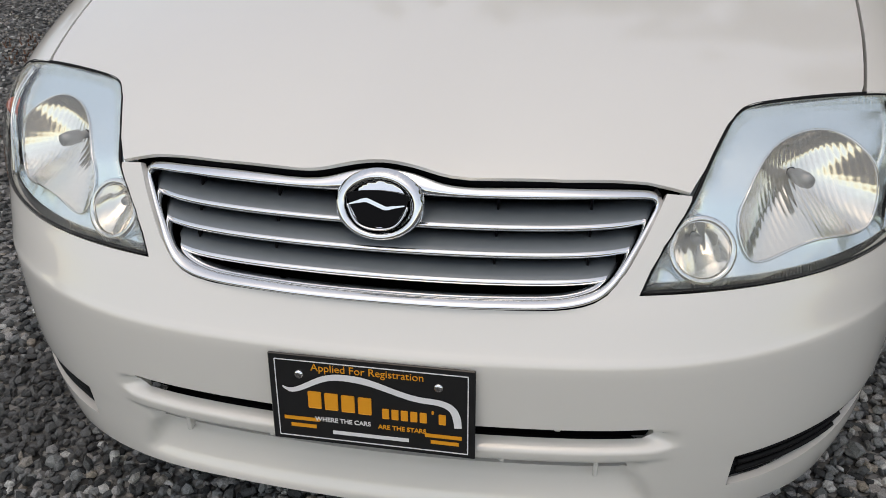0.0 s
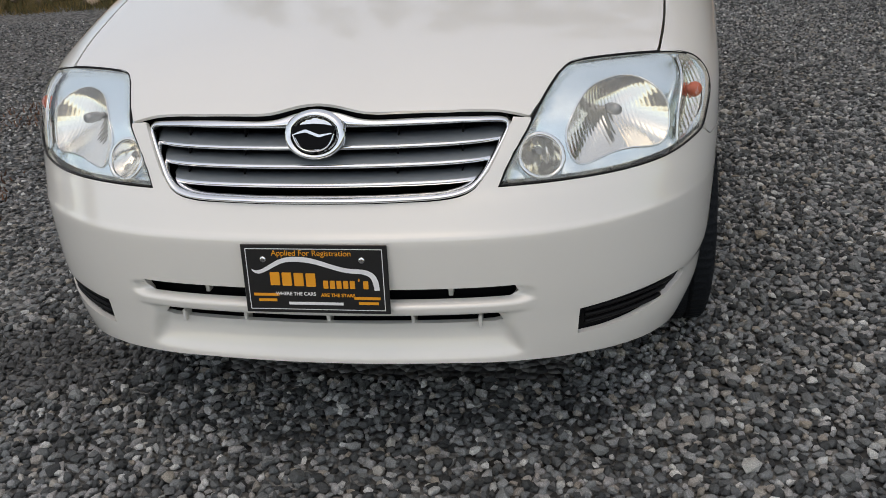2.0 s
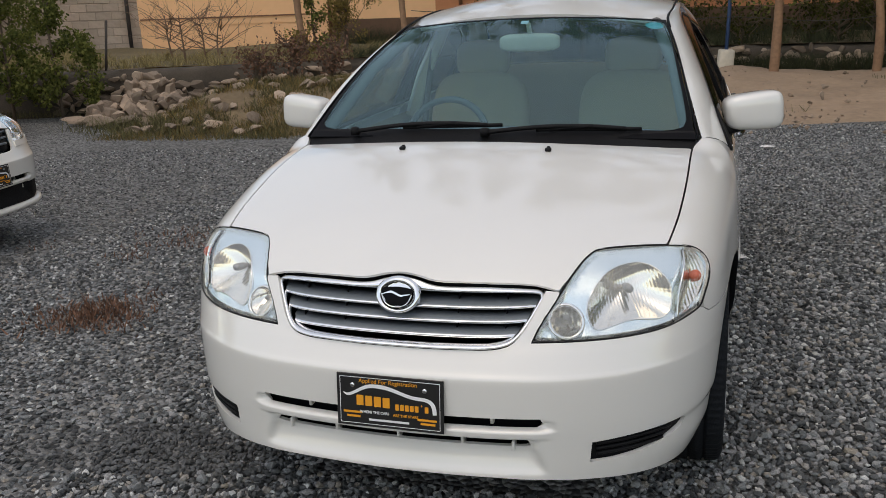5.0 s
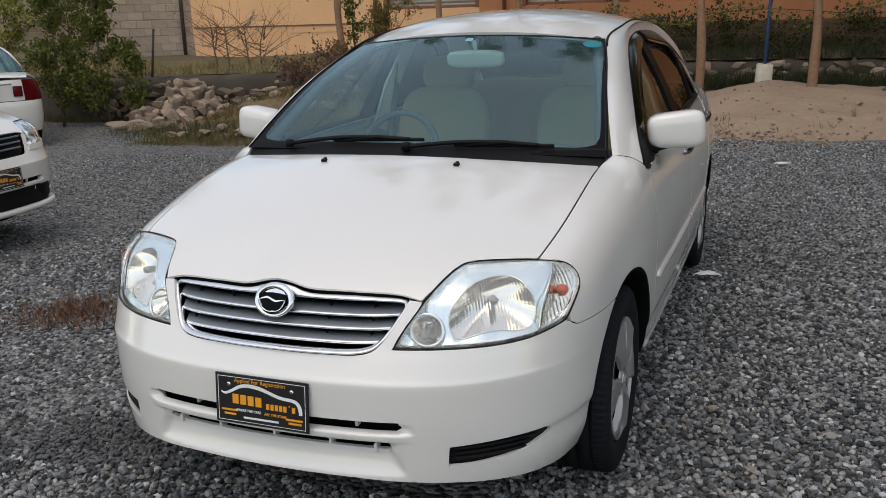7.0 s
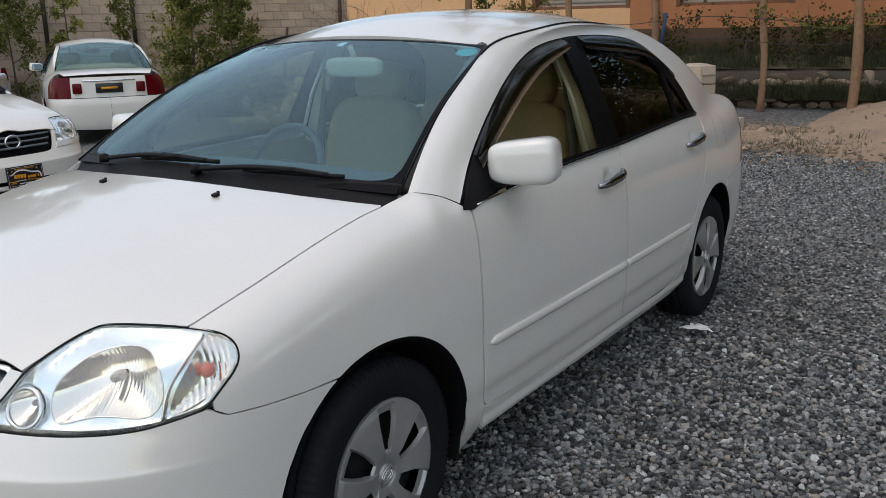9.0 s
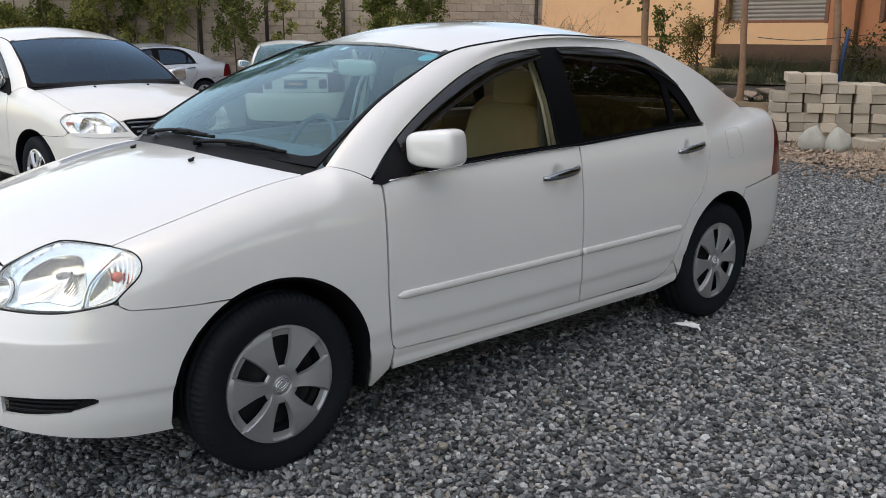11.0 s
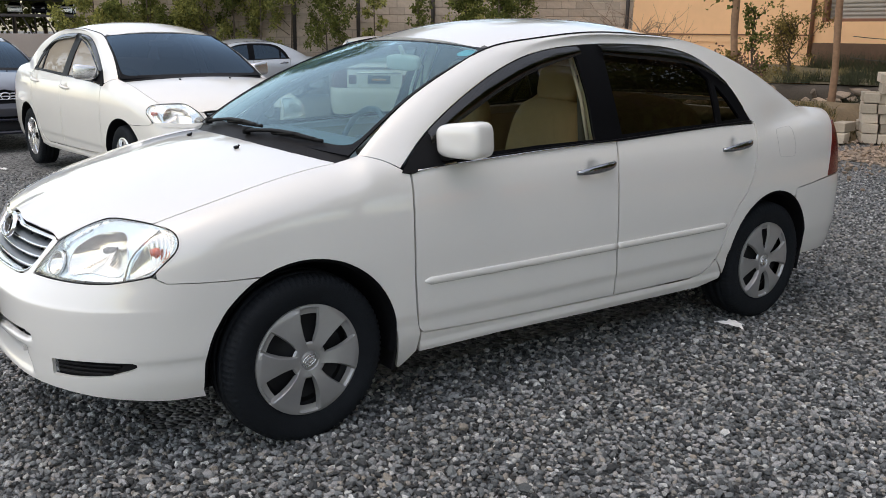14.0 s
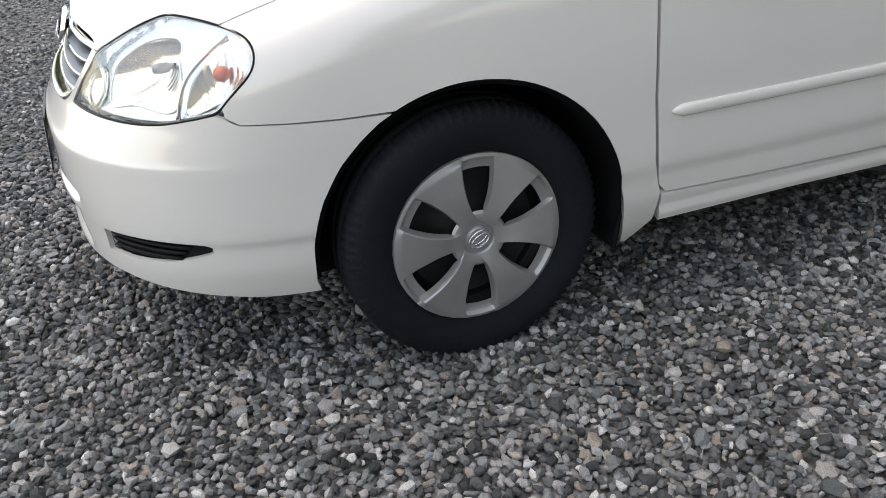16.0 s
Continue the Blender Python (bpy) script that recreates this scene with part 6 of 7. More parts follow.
shrub(-9.45, 10.2, -.13, 2.8, .38, 72, 5200, "bushy young poplar with dark green leaves beside the stone wall", LEAF, .062, limbs=22)
shrub(-8.95, 10.4, -.12, 1.3, .30, 73, 2000, "bushy young poplar with dark green leaves beside the stone wall", LEAF, .06)


def row_tree(x, y, z0, lean, r, top, seed, low_leaves=0, full=1.0):
    """A tall slim tree of the row on the bank: bare trunk below, narrow hanging crown high up."""
    T = thing("slim_tree", "tall slim tree with a bare brown trunk on the bank", "tree", group="row of tall trees on the bank")
    rg = np.random.default_rng(seed)
    k = seed % 3 - 1
    side_x = -math.tan(radians(lean)) * 2.5
    line = curve_through([(x, y, z0 - .4), (x + .03, y, .8), (x + .03 * k, y, 1.4), (x - .03, y, 2.2), (x + side_x, y, 3.6), (x + side_x * 1.3, y + .1, .6 * top), (x + side_x * 1.2, y, top)], 40)
    h = (line[:, 2] - line[0, 2]) / (line[-1, 2] - line[0, 2])
    wood = tube(line, r * (1.12 - .95 * h) * (1 + .08 * np.sin(np.arange(40) * 1.3 + seed)), 10)
    tips = []
    for _ in range(46):
        q = line[int(rg.integers(13, 40))]
        hh = (q[2] - 3.8) / (top - 3.8)
        reach = full * (.35 + 1.0 * math.sin(math.pi * min(1, max(.08, .15 + .8 * hh)))) * rg.uniform(.5, 1.1)
        ang = rg.uniform(0, 2 * math.pi)
        e = q + [reach * math.cos(ang), reach * math.sin(ang), reach * rg.uniform(.1, 1.0)]
        if e[2] < 3.9:
            continue
        mid = (q + e) / 2 + [0, 0, .12 * reach]
        t = tube(curve_through([q, mid, e], 5), np.linspace(r * .25, r * .06, 5), 5)
        wood.add(t.v, t.f)
        tips += [mid, e, (mid + e) / 2 - [0, 0, .2]]
    for zz in rg.uniform(2.0, 3.0, low_leaves):
        q = np.array([x + .02, y, zz])
        e = q + [rg.normal(0, .3), -.1, -.1]
        t = tube(curve_through([q, (q + e) / 2 + [0, 0, .08], e], 5), np.linspace(r * .2, r * .08, 5), 5)
        wood.add(t.v, t.f)
        tips += [e, e, e]
    part("trunk", wood, POLEWOOD, T)
    foliage("crown", tips, np.full((len(tips), 3), .34) * [1, 1, 1.3], int(4800 * full), .11, LEAF, T, seed, .7)
    return T


for k, (x, y, z0, lean, r, top) in enumerate([(-6.42, 12.95, .5, .4, .062, 10.4), (-4.42, 12.75, .35, 1.2, .052, 12.0), (-3.2, 13.3, .3, .6, .055, 12.2), (-1.5, 13.4, .25, -.8, .05, 13.0), (-.15, 13.1, .2, -1.0, .066, 12.2), (1.52, 12.9, .2, 3.0, .066, 11.6), (3.0, 13.2, .2, -1.2, .06, 14.0), (4.9, 13.3, .2, .5, .06, 14.5), (6.6, 13.2, .2, -.6, .06, 13.0)]):
    # Right-hand crowns, above the view, are made fuller to shade the wall.
    row_tree(x, y, z0, lean, r, top, 81 + k, 4 if k == 0 else 0, .62 if x < -2 else 1.25)
shrub(-6.28, 13.4, .55, 1.25, .22, 84, 700, "green weedy bush on the bank", LEAF, .06, name="bush", group="bushes on the bank", category="bush")
shrub(-5.95, 13.95, .55, 1.05, .5, 85, 3200, "withered round bush on the bank", YLEAF, .04, name="bush", group="bushes on the bank", category="bush")
shrub(-6.4, 12.95, .55, .5, .28, 86, 600, "green weedy bush on the bank", YLEAF, .06, name="bush", group="bushes on the bank", category="bush")
for k, (x, h) in enumerate([(-3.6, .5), (-2.2, .6), (-1.6, .45), (-1.0, .5), (-.4, .5), (.2, .55), (1.1, .5), (2.2, .6), (2.7, .5), (3.2, .7), (3.8, .5), (4.4, .6), (5.8, .7)]):
    shrub(x, 15.0 + .2 * (k % 3), .6, h, .55, 90 + k, 520, "dark low bush on the bank behind the poles", DARKLEAF, .06, name="bush", group="bushes on the bank", category="bush")
BARE = thing("bare_shrub", "leafless brown thorn shrub on the bank", "shrub")
TWIG = material("bare_twigs", (.20, .125, .085), .9, grain=.2)
for k, (dx, dy) in enumerate([(0, 0), (.35, .1), (-.35, .15), (.7, 0)]):
    branchy("stem", (-8.6 + dx, 12.6 + dy, .55), .9, .85, 60 + k, TWIG, BARE, thick=.022, limbs=12, twigs=6, up=.55)
VINE = thing("creeper", "thin dark creeper hanging on the fence wire", "creeper")
pts = [(x, 13.15, 1.35 + .12 * math.sin(x * 3)) for x in np.linspace(-1.6, 2.6, 30)]
part("stem", tube(np.array(pts), .007, 5), TWIG, VINE)
foliage("leaves", pts, np.full((30, 3), .13), 420, .06, LEAF, VINE, 5)


def tufts(name, spots, blades, height, mat, label, seed=2):
    """Grass blades standing round the spots, one mesh."""
    r = np.random.default_rng(seed)
    spots = np.asarray(spots, float)
    c = spots[np.repeat(np.arange(len(spots)), blades)]
    n = len(c)
    foot = c + np.c_[r.normal(0, .07, (n, 2)), np.zeros(n)]
    lean = np.c_[r.normal(0, .5, (n, 2)), np.ones(n)] * (height * r.uniform(.4, 1.2, (n, 1)))
    side_ = np.c_[r.normal(0, 1, (n, 2)), np.zeros(n)]
    side_ /= np.linalg.norm(side_, axis=1, keepdims=True)
    w = .005
    pts = np.stack([foot - side_ * w, foot + side_ * w, foot + lean * .6 + side_ * w * .6, foot + lean], 1).reshape(-1, 3)
    base = (np.arange(n) * 4)[:, None]
    ob = part(name, Shape().add(pts, np.hstack([base, base + 1, base + 2, base + 3])), mat, None, smooth=False)
    return tagged(ob, label, "grass", kind="stuff")


rng = np.random.default_rng(31)
bank = []
while len(bank) < 520:
    q = EDGE_IN[rng.integers(0, len(EDGE_IN))]
    t = rng.random() ** 1.5 * 3.0
    bank.append((q[0] + rng.normal(0, .3), q[1] + .15 + t, .6 + .02 * t))
tufts("dry_grass", [q for q in bank if q[0] < -5.5] * 3, 16, .16, GOLDGRASS, "dry golden grass over the bank", 3)
tufts("weeds", [q for q in bank if q[0] >= -5.5] * 3, 16, .22, DARKWEED, "dark green weeds over the bank", 8)
tufts("weeds", [(*(EDGE_IN[rng.integers(len(EDGE_IN) // 2, len(EDGE_IN))] + [rng.normal(0, .3), -.12 - .2 * rng.random()]), .15) for _ in range(700)], 18, .32, DARKWEED, "dark weeds against the stone wall", 9)
foot_ = [(*(EDGE_IN[rng.integers(0, len(EDGE_IN) // 2)] + [rng.normal(0, .2), -.15 - .25 * rng.random()]), -.1) for _ in range(120)]
tufts("dry_grass", foot_, 14, .14, GRASS, "dry grass along the foot of the stone wall", 4)
near_grass = [(-2.2 + rng.normal(0, .14), 1.6 + rng.normal(0, .12), .005) for _ in range(60)] + [(-2.7 + rng.normal(0, .2), 2.9 + rng.normal(0, .2), .0) for _ in range(14)]
tufts("weeds", near_grass, 14, .034, REDBROWN, "small brown weeds in the gravel", 6)
heap_grass = [(-6.7 + rng.normal(0, .5), 8.7 + rng.normal(0, .3), -.08) for _ in range(110)]
tufts("dry_grass", heap_grass, 14, .20, GRASS, "dry brown weeds among the rubble", 7)

# low bank of weeds and soil between rubble and pavers
def bank_z(x, y):
    u = np.clip((y - 7.75 - .22 * math.sin(x * 1.9) - .10 * math.sin(x * 4.3)) / 2.4, 0, 1)
    ends = np.clip((x + 7.3) / .9, 0, 1) * np.clip((-2.9 - x) / .8, 0, 1)
    return float(.46 * u * u * (3 - 2 * u) * ends + .05 * noise.noise(Vector((x * 1.8, y * 1.8, 2))) * min(1, 3 * u) * ends - .05 + fall(x))


wb = part("weed_bank", fixed(grid([[(x, y, bank_z(x, y)) for x in np.linspace(-7.4, -2.8, 60)] for y in np.linspace(7.6, 12.6, 50)])), WEEDSOIL, None)
tagged(wb, "low bank of brown soil and dry weeds", "bank", kind="structure")
rng = np.random.default_rng(61)
pts_ = [(x, y) for x, y in zip(rng.uniform(-7.0, -3.1, 1500), 7.8 + 3.6 * rng.random(1500) ** 1.2) if noise.noise(Vector((x * 1.3, y * 1.3, 9))) > -.25]
tufts("dry_grass", [(x, y, bank_z(x, y) - .01) for x, y in pts_[::2]], 16, .13, GRASS, "dry olive weeds over the low bank", 17)
tufts("dry_grass", [(x, y, bank_z(x, y) - .01) for x, y in pts_[1::2]], 14, .12, DRYWEED, "dry brown weeds over the low bank", 18)
for k, (x, y, h, w) in enumerate([(-5.75, 11.2, .5, .42), (-5.2, 11.4, .42, .40), (-6.3, 11.0, .36, .36)]):
    shrub(x, y, bank_z(x, y), h, w, 170 + k, 700, "withered reddish-brown weed bush on the low bank", REDBROWN, .05, name="bush", group="withered bushes", category="bush", limbs=22)
BANKROCKS = thing("bank_rocks", "loose stones lying on the weedy bank", "stones")
for k in range(34):
    x, y = rng.uniform(-7.0, -4.6), rng.uniform(8.0, 10.6)
    sz = rng.uniform(.10, .26)
    stone(BANKROCKS, (x, y, bank_z(x, y) + .05), (sz * 1.3, sz, sz * .6), rng.uniform(-30, 30, 3) + [0, 0, 40 * k], k, "rock")

# ---- rubble, pavers, litter ----
PILE = thing("rubble_pile", "heap of broken brown building stones at the edge of the gravel", "rubble")
rng = np.random.default_rng(12)
for k in range(210):
    u = rng.random() ** .6
    a = rng.uniform(0, 2 * math.pi)
    cx, cy = -7.62 + .95 * u * math.cos(a), 9.95 + .65 * u * math.sin(a) + .12 * u * math.cos(a)
    h = .74 * (1 - u) ** .75
    s = rng.uniform(.14, .34)
    stone(PILE, (cx, cy, float(fall(cx)) + max(.05, h * rng.uniform(.45, 1.0))), (s, s * rng.uniform(.65, .95), s * rng.uniform(.5, .85)), rng.uniform(-40, 40, 3) + [0, 0, rng.uniform(0, 360)], k, "rock")
for k, (x, y, s) in enumerate([(-8.55, 9.35, .30), (-8.15, 9.12, .42), (-7.72, 8.95, .44), (-7.35, 8.95, .30), (-6.5, 8.25, .20), (-6.2, 8.4, .26), (-6.9, 8.8, .2)]):
    stone(PILE, (x, y, .09 + float(fall(x))), (s * 1.4, s * .8, s * .45), (5, -4, 25 * k), k + 3, "rock")

STACK = thing("paver_stack", "rough stack of grey concrete paving blocks", "paving blocks")
pv = solid(Shape(), (.194, .40, .124), .009)
tmp = part("paver", pv, PAVER, None, smooth=False)
PAVER_ME = tmp.data
bpy.data.objects.remove(tmp)
sm = pose(-2.88, 10.95, 0, 0, 0, 33)
rng = np.random.default_rng(5)
for col, high in enumerate((5, 7, 7, 7, 6, 6, 6)):
    for row in range(high):
        for deep in range(2):
            ob = new("paver", PAVER_ME)
            ob.parent = STACK
            ob.matrix_world = sm @ pose(.1 + .205 * col + rng.normal(0, .012), .2 + .41 * deep + rng.normal(0, .03), .065 + .129 * row, rng.normal(0, 1.0), rng.normal(0, 1.6), rng.normal(0, 4.5))
for k, (x, y, z, t) in enumerate([(-3.05, 10.75, .07, 20), (-3.1, 10.9, .20, 10), (-1.35, 11.2, .07, 70), (-1.2, 10.9, .07, 15), (-1.55, 10.85, .08, 50)]):
    ob = new("paver", PAVER_ME)
    ob.parent = STACK
    ob.matrix_world = pose(x, y, z, 0, 0, t)
SACKM = material("woven_sack", (.36, .35, .30), .8, grain=.15, grain_scale=60, stain=.3, stain_scale=6, bump=.4, bump_scale=150)
for k, (x, y, s, r_) in enumerate([(-1.95, 10.25, 1.0, 20), (-1.65, 10.30, 1.0, -30)]):
    p = pillow((.16, .13, .17), .75, 56, 36)
    vs = []
    for a, b, c in p.v:
        v = Vector((a + k, b, c))
        turn_ = math.atan2(b, a)
        fold = .95 + .10 * noise.noise(v * 7) + .05 * max(0, c / .17) * math.sin(9 * turn_ + k) + .03 * noise.noise(v * 24)
        neck = 1 - .62 * max(0, c / .17) ** 1.3
        vs.append((a * fold * neck * 1.1, b * fold * neck * 1.1, c * (1 + .12 * noise.noise(Vector((a * 8, b * 8, k)))) - .02 * (1 - abs(c) / .17)))
    sh = Shape().add(vs, p.f, pose(x, y, .15, 0, 6 - 14 * k, r_))
    tagged(part("sack", sh, SACKM, None, angle=25), "half-full crumpled woven sack beside the pavers", "sack", group="sacks by the pavers")
rng = np.random.default_rng(45)
tufts("weeds", [(rng.uniform(0, 8), (yy := rng.uniform(9.5, 12.8)), .30 * min(1, (yy - 8.9) / 3.2) ** .8 - .03) for _ in range(24)], 10, .09, GRASS, "small dry weeds on the soil heap", 12)
tufts("weeds", [(rng.uniform(-7.7, 7), 17.25 + .35 * rng.random(), .62) for _ in range(420)], 18, .42, DARKWEED, "tall dark weeds along the foot of the building", 14)
SCRAP = thing("stone_scraps", "scattered broken stones and soil by the pavers", "rubble")
rng = np.random.default_rng(6)
for k in range(46):
    s = rng.uniform(.05, .17)
    stone(SCRAP, (-.9 + rng.normal(0, .55), 10.4 + rng.normal(0, .5), s * .25), (s, s * .8, s * .6), rng.uniform(0, 360, 3), k, "rock")
part("soil_patch", fixed(grid([[(-.9 + x, 10.2 + y, .07 * math.exp(-(x * x + 1.6 * y * y) / .8) + .02 * noise.noise(Vector((x * 2, y * 2, 3))) - .012) for x in np.linspace(-1.7, 1.4, 20)] for y in np.linspace(-.9, 1.5, 20)])), SOIL, SCRAP)

rng = np.random.default_rng(46)
spots = np.stack([rng.normal(-.6, 1.3, 2600), rng.normal(9.9, .75, 2600)], 1)
scatter("stone_chips", spots, rng.uniform(.012, .045, 2600), ROCK, "brown stone chips strewn between gravel and pavers", "stones", seed=47, z=np.full(2600, .02), rough=True)
tufts("weeds", [(rng.normal(-.5, 1.0), rng.normal(10.1, .6), .01) for _ in range(60)], 10, .10, GRASS, "dry weeds among the stone chips", 13)
PAPERM = material("crumpled_paper", (.75, .74, .72), .8, stain=.1)


def litter(x, y, s, seed, label):
    r = np.random.default_rng(seed)
    rows = [[(x + (u - .5) * s * (1 + .3 * math.sin(5 * v + seed)), y + (v - .5) * s * .6 * (1 + .3 * math.cos(4 * u)), .016 + float(fall(x)) + .022 * abs(noise.noise(Vector((u * 3, v * 3, seed))))) for u in np.linspace(0, 1, 9)] for v in np.linspace(0, 1, 7)]
    return tagged(part("litter", fixed(grid(rows)), PAPERM, None, smooth=False), label, "litter", group="paper litter")


litter(.873, 3.142, .12, 1, "crumpled white paper lying on the gravel")
litter(1.22, 7.1, .13, 2, "scrap of pale paper lying on the gravel")
litter(-7.0, 1.3, .12, 4, "scrap of pale paper lying on the gravel")


rng = np.random.default_rng(77)
spots = np.stack([rng.uniform(-.2, 8, 170), rng.uniform(9.3, 12.6, 170)], 1)
scatter("soil_litter", spots, rng.uniform(.010, .034, 170), ROCK, "small dark clods and chips lying on the soil heap", "litter", seed=78, z=np.array([heap_z(x, y) + .008 for x, y in spots]), rough=True)


# ---- parked cars ----
NAVY = material("navy_paint", (.006, .008, .020), rough=.3, coat=1.0, stain=.1)
SILVER = material("silver_paint", (.50, .52, .54), rough=.35, metal=.35, coat=1.0, stain=.04)
CREAM = material("cream_white_paint", (.80, .765, .70), rough=.32, coat=1.0, stain=.02)
ALLOY = material("bright_alloy", (.66, .66, .66), rough=.25, metal=.8, stain=.06)


def parked(name, label, m, paint, glass, cap=SATIN, drop=("dealer_board", "wiper", "sticker", "seat_belt")):
    """A saloon of the same build in other colours. Parts named in drop are left off with all that hangs on them."""
    root = thing(name, label, "car", m, group="other parked cars")
    made = {CAR: root}
    for o in CAR.children_recursive:
        if o.parent not in made or o.name.split(".")[0] in drop:
            continue
        c = o.copy()
        scene.collection.objects.link(c)
        c.parent = made[o.parent]
        c.matrix_parent_inverse = o.matrix_parent_inverse
        made[o] = c
        if o.type == "MESH" and o.data.materials:
            was = o.data.materials[0].name.split(".")[0]
            swap = {"pearl_white_paint": paint, "windscreen_glass": glass, "side_glass": glass, "tinted_glass": glass, "satin_silver_plastic": cap}.get(was)
            if swap:
                c.material_slots[0].link = "OBJECT"
                c.material_slots[0].material = swap
        if "label" in c.keys() and paint is not CREAM:
            c["label"] = c["label"].replace("pearl white", "painted").replace("white", "painted")
    return root


def swept_front(root, paint, dark=False):
    """A later face: slim swept lamps, dark grille with bright bars, one wide mouth."""
    chin = np.array([q for q in LAMP if q[1] < .661])
    order = np.argsort(np.arctan2(chin[:, 1] - .72, chin[:, 0] - .6))
    chin = np.vstack([chin[order], [(chin[:, 0].max() - .01, .664), (.60, .655), (chin[:, 0].min() + .012, .660)]])
    for sgn in (1, -1):
        k = [sgn, 1, 1]
        part("lamp_surround", sheet(chin, lambda a: (lamp_at(a, -.009)) * k, .02, gap=-.001, thick=.012, flip=sgn < 0), paint, root)
    back_ = part("grille_back", sheet(GRILLE, lambda a: over_grille(a) + [0, .012, 0], .03, gap=0, thick=.01, hub=(0, 2, .7)), GLOSSBLACK, root, "dark grille")
    for z in (.655, .69, .725):
        w = min(.335, .25 + (z - .62) * .9)
        xs = np.linspace(-w, w, 21)
        part("grille_bar", tube(over_grille(np.stack([xs, np.full(21, z)], 1)) + [0, -.002, 0], .008, 6, flat=.6), CHROME if dark else GRILLEGREY, back_, "bright grille bar")
    part("grille_badge", tube(np.array([(.055 * math.cos(a), .115, .695 + .042 * math.sin(a)) for a in np.linspace(0, 2 * math.pi, 30, endpoint=False)]), .008, 6, True, up=(0, 1, 0)), CHROME, back_, "oval badge ring")
    mouth = np.array([(-.50, .30), (-.47, .385), (.47, .385), (.50, .30), (.42, .262), (-.42, .262)])
    part("lower_mouth", sheet(mouth, lambda a: bumper_skin(a) - [0, .006, 0], .03, gap=0, thick=.01, hub=(0, 2, .4)), BLACK, root, "black lower air intake")
    part("bumper_lip", tube(bumper_skin([(s, .245) for s in np.linspace(-.78, .78, 40)]) - [0, .012, 0], .022, 8, flat=1.4), paint, root)


FRONT_END = ("grille_surround", "badge", "grille_gap", "wiper", "sticker", "dealer_board", "wind_visor")


def facing(x, y, heading, axle, scale=(1, 1, 1), z=0.0):
    return pose(x, y, z, 0, 0, heading + 90) @ Matrix.Diagonal((*scale, 1)) @ pose(0, -axle, 0)


c2 = parked("parked_saloon", "cream white saloon with dark glass parked facing the other cars", facing(-4.593, 2.664, 4.2, .872, (1.015, 1.017, 1.026), -.04), CREAM, DARKGLASS, ALLOY, ("grille_surround", "badge", "grille_gap", "wiper", "sticker", "side_moulding", "fuel_flap_joint"))
# Beige haze paints a bright reflection into this car's side windows.
BEIGEGLASS = pane_material("sun_film_glass", (.12, .10, .08), 0.0, 2.0, 0.4, (.62, .53, .42))
for o in c2.children_recursive:
    stem = o.name.split(".")[0]
    if stem in ("front_side_window", "rear_side_window", "quarter_window", "door_handle", "mirror_housing"):
        o.material_slots[0].link = "OBJECT"
        o.material_slots[0].material = {"door_handle": CREAM, "mirror_housing": ALLOY}.get(stem, BEIGEGLASS)
swept_front(c2, CREAM)
c3 = parked("parked_saloon", "dark navy blue saloon with bright grille bars", facing(-9.75, 1.70, 4.0, .872, z=-.14), NAVY, DARKGLASS, ALLOY, FRONT_END)
swept_front(c3, NAVY, True)
c4 = parked("parked_saloon", "older silver saloon parked along the wall", facing(-17.95, 9.98, 268, 3.47, z=-.29), SILVER, DARKGLASS, SATIN, ("dealer_board", "wiper", "sticker", "side_moulding", "wind_visor"))
c5 = parked("parked_saloon", "white saloon seen from behind, by the bushes", facing(-9.51, 7.6, 148.5, 3.47, z=-.16), CREAM, SCREEN)
for root in (c4, c5):
    part("rear_plate", solid(Shape(), (.36, .01, .13), .004, pose(0, 4.365, .80)), PLATEBLACK, root, "dark rear plate")
    part("boot_handle_strip", solid(Shape(), (.70, .02, .025), .006, pose(0, 4.35, .90)), CHROME, root, "chrome boot strip")
for x in (-.42, .42):
    part("inner_tail_lamp", solid(Shape(), (.12, .03, .14), .012, pose(x, 4.335, .80, 0, 0, -4 if x > 0 else 4)), REDLENS, c5, "red lamp in the boot lid")
part("plate_print", solid(Shape(), (.22, .004, .03), 0, pose(0, 4.372, .80)), ORANGE, c5)

# far deck with cars, beyond the yard
GAN = thing("steel_deck", "dark roofed steel deck carrying cars far across the yard", "car deck")
gm = pose(-110.7, 28.9, 0, 0, 0, 77)
part("deck", solid(Shape(), (24, 6.5, .3), .03, gm @ pose(-11.9, 2.6, 2.74)), POSTM, GAN, smooth=False)
part("roof", solid(Shape(), (24, 7.0, .3), .03, gm @ pose(-11.9, 2.6, 4.65)), POSTM, GAN, smooth=False)
for x in (-20, -16, -12, -9.6, -7.4, -5.0, -2.6, -.2):
    part("post", solid(Shape(), (.22, .22, 4.6), .02, gm @ pose(x, 5.6, 2.3)), POSTM, GAN, smooth=False)
    part("brace", tube(np.array([gm @ Vector((x, -.2, 0)), gm @ Vector((x - 1.2, -.2, 2.6))]), .09, 6), POSTM, GAN)
for x, turn_, mat, tone in ((-9.3, 6, SILVER, "silver"), (-7.0, 0, CREAM, "white"), (-4.5, -8, GLOSSBLACK, "black"), (-1.7, -22, CREAM, "white")):
    parked("deck_car", tone + " saloon standing on the far steel deck", gm @ pose(x, .3, 2.89, 0, 0, turn_), mat, DARKGLASS, SATIN, FRONT_END + ("side_moulding", "fuel_flap_joint", "steering_wheel", "rear_bench", "seat_back", "seat_cushion", "wheel_nut", "lens_reeding", "turn_bulb", "washer_nozzle"))
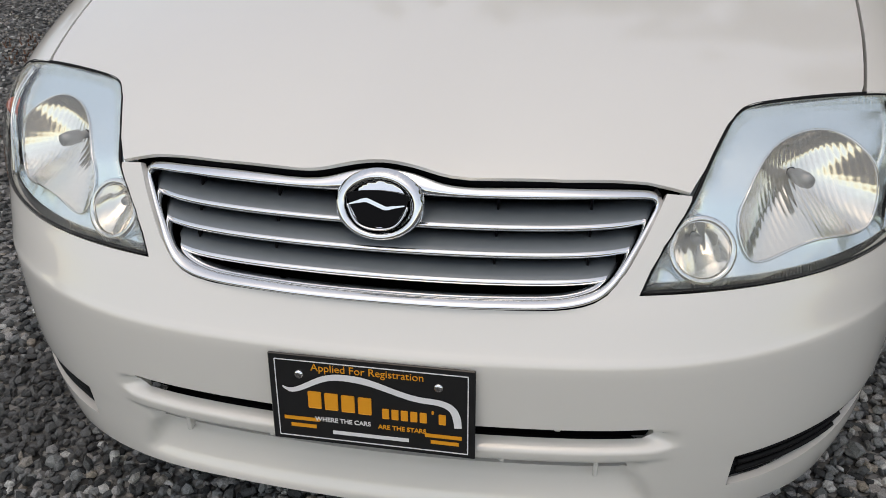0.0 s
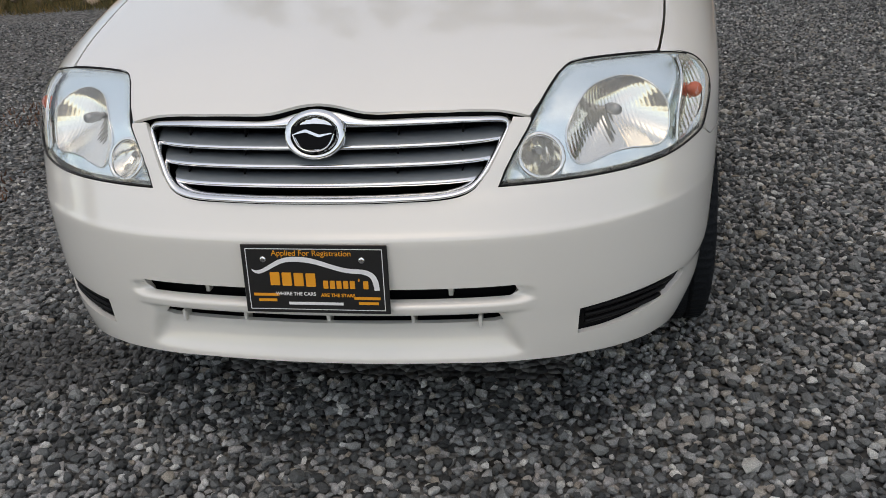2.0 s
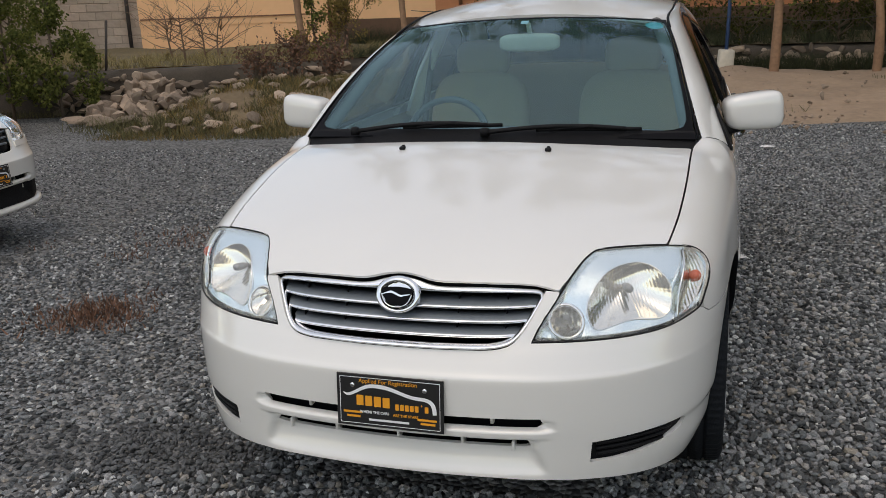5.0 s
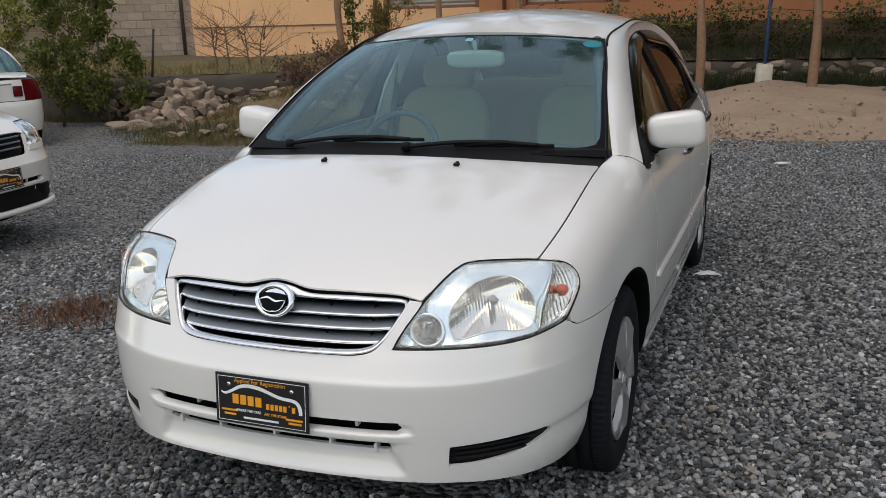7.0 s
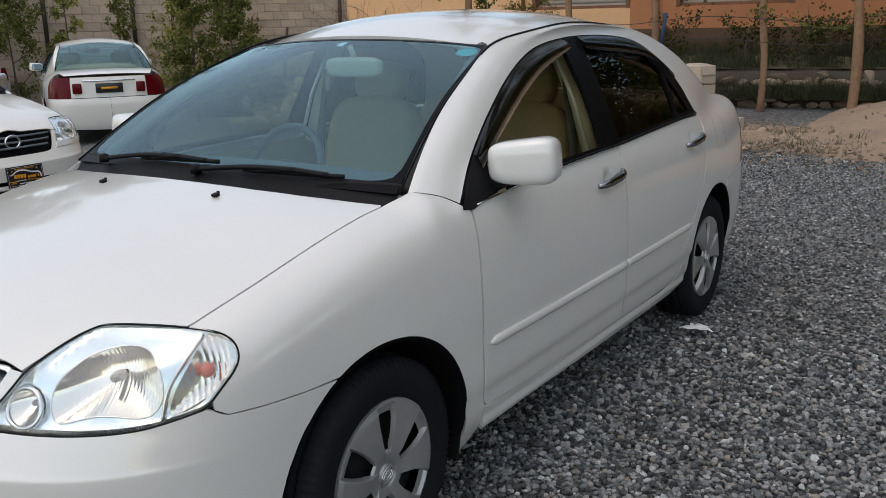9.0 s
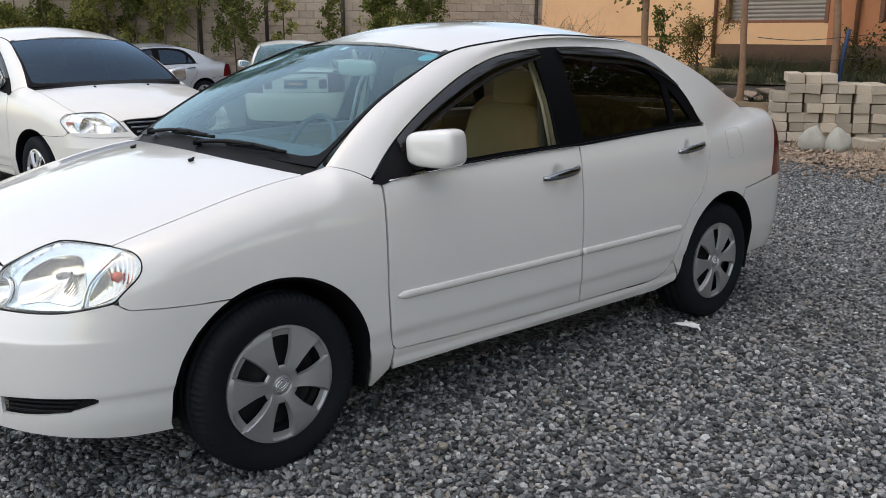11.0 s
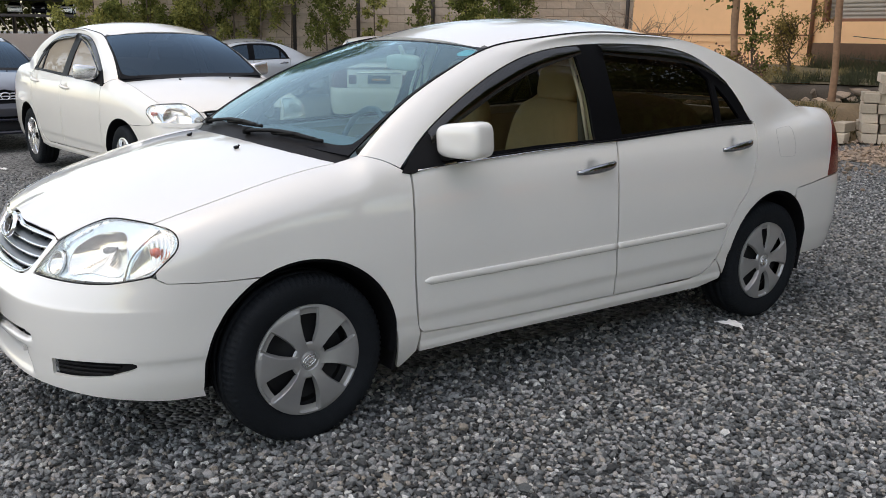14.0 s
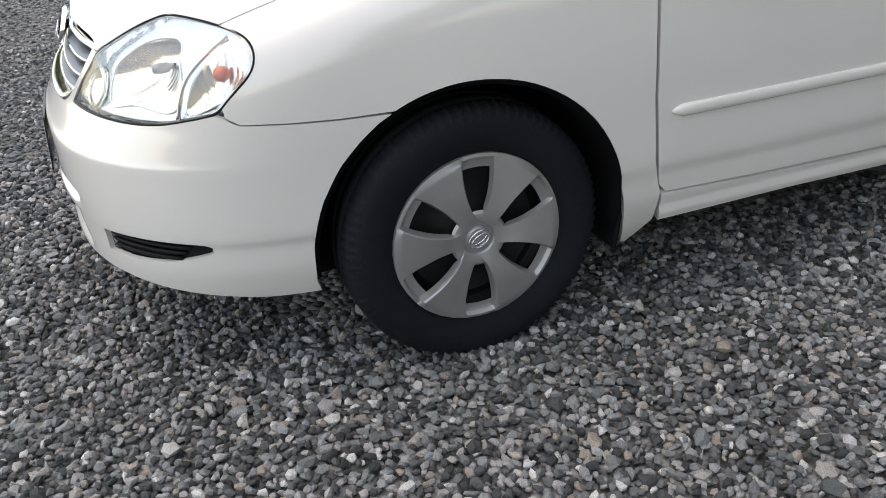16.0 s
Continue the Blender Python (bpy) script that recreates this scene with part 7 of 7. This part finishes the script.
slab("wall_far", (40, .3, 1.1), pose(-44, 6, .55, 0, 0, 80), material("pinkish_plaster", (.44, .36, .31), .9, grain=.1, stain=.2, stain_scale=.5), "low pale wall far across the yard", "wall", "structure")

# dark wood behind the deck
for k in range(10):
    q = gm @ pose(-22 + 3.6 * k, 13 + 4 * (k % 2), 0)
    T = thing("thicket_tree", "dark dense tree behind the far car deck", "tree", group="dark trees behind the deck")
    _, tips = branchy("trunk", tuple(q.translation), 12 + 1.5 * (k % 3), 3.8, 260 + k, BARK, T, thick=.3, limbs=22, twigs=4, up=.6, low=.05)
    foliage("crown", tips, np.full((len(tips), 3), 1.1), 4200, .55, DARKLEAF, T, 260 + k, .3)

# tall trees beyond the walls and round the yard, which the bodywork mirrors
def tall_tree(x, y, h, w, seed):
    T = thing("tall_tree", "tall dense tree standing beyond the walls", "tree", group="tall trees beyond the walls")
    _, tips = branchy("trunk", (x, y, 0), h, w, seed, BARK, T, thick=.22, limbs=22, twigs=4, up=.6)
    foliage("crown", tips, np.full((len(tips), 3), .75), 13000, .17, LEAF, T, seed, .3)


# Added unseen: (5.6, 15.2) shades the wall, the 14-15 m ones block mirrored sky.
for k, (x, y, h) in enumerate([(-9, 27, 9), (-5, 30, 11), (-1, 28, 8), (3, 31, 12), (7, 28, 9), (11, 30, 10), (-27, 12, 10), (-26, 17, 11), (-22, 22, 10), (-30, -3, 11), (7.0, 12.6, 12), (8.6, 10.4, 12), (10.5, 9, 11), (9.5, 16, 12), (5.6, 15.2, 9), (14, 14, 12), (11.2, 14.4, 15), (12.8, 13, 15), (11.6, 12, 14), (12.5, 6, 9), (16, 8, 11), (17, 2, 9)]):
    tall_tree(x, y, h, 3.0, 200 + k)

# stones of the retaining wall and blocks of the west wall
rng = np.random.default_rng(17)
count = 0
run_ = np.r_[0, np.cumsum(np.linalg.norm(np.diff(EDGE_IN, axis=0), axis=1))]
for row in range(5):
    d = .1 * row + 4.6
    while d < 19:
        wide = rng.uniform(.09, .34)
        q = np.array([np.interp(d + wide / 2, run_, EDGE_IN[:, k]) for k in (0, 1)])
        e = np.array([np.interp(d + wide, run_, EDGE_IN[:, k]) for k in (0, 1)]) - q
        if count < 300 and rng.random() < (.92 if row < 4 else .5):
            tall_ = rng.uniform(.10, .20)
            stone(ret, (q[0], q[1] - .03 + rng.uniform(-.04, .03), .04 + .115 * row + rng.uniform(-.03, .03) + float(fall(q[0])) * .6), (wide * 1.2, .13, tall_), (rng.uniform(-16, 16), rng.uniform(-14, 14), math.degrees(math.atan2(e[1], e[0])) + rng.uniform(-14, 14)), int(rng.integers(0, 9)))
            count += 1
        d += wide * 1.05
bk = solid(Shape(), (.392, .06, .188), .010, segments=1)
tmp = part("block", bk, BLOCKS, None, smooth=False)
BLOCK_ME = tmp.data
bpy.data.objects.remove(tmp)
rest, count = Shape(), 0
for row in range(1, 13):
    for col in range(-3, 36):
        x = .2 + .404 * col + (.2 if row % 2 else 0)
        m = WALL_M @ pose(x + rng.normal(0, .003), .026 + rng.normal(0, .004), .2 * row + .1 + rng.normal(0, .006))
        if row > 3 and count < 300:
            ob = new("block", BLOCK_ME)
            ob.parent = part_wall
            ob.matrix_world = m
            count += 1
        else:
            rest.add(bk.v, bk.f, m)
tagged(part("block_field", rest, BLOCKS, part_wall, smooth=False), kind="stuff")
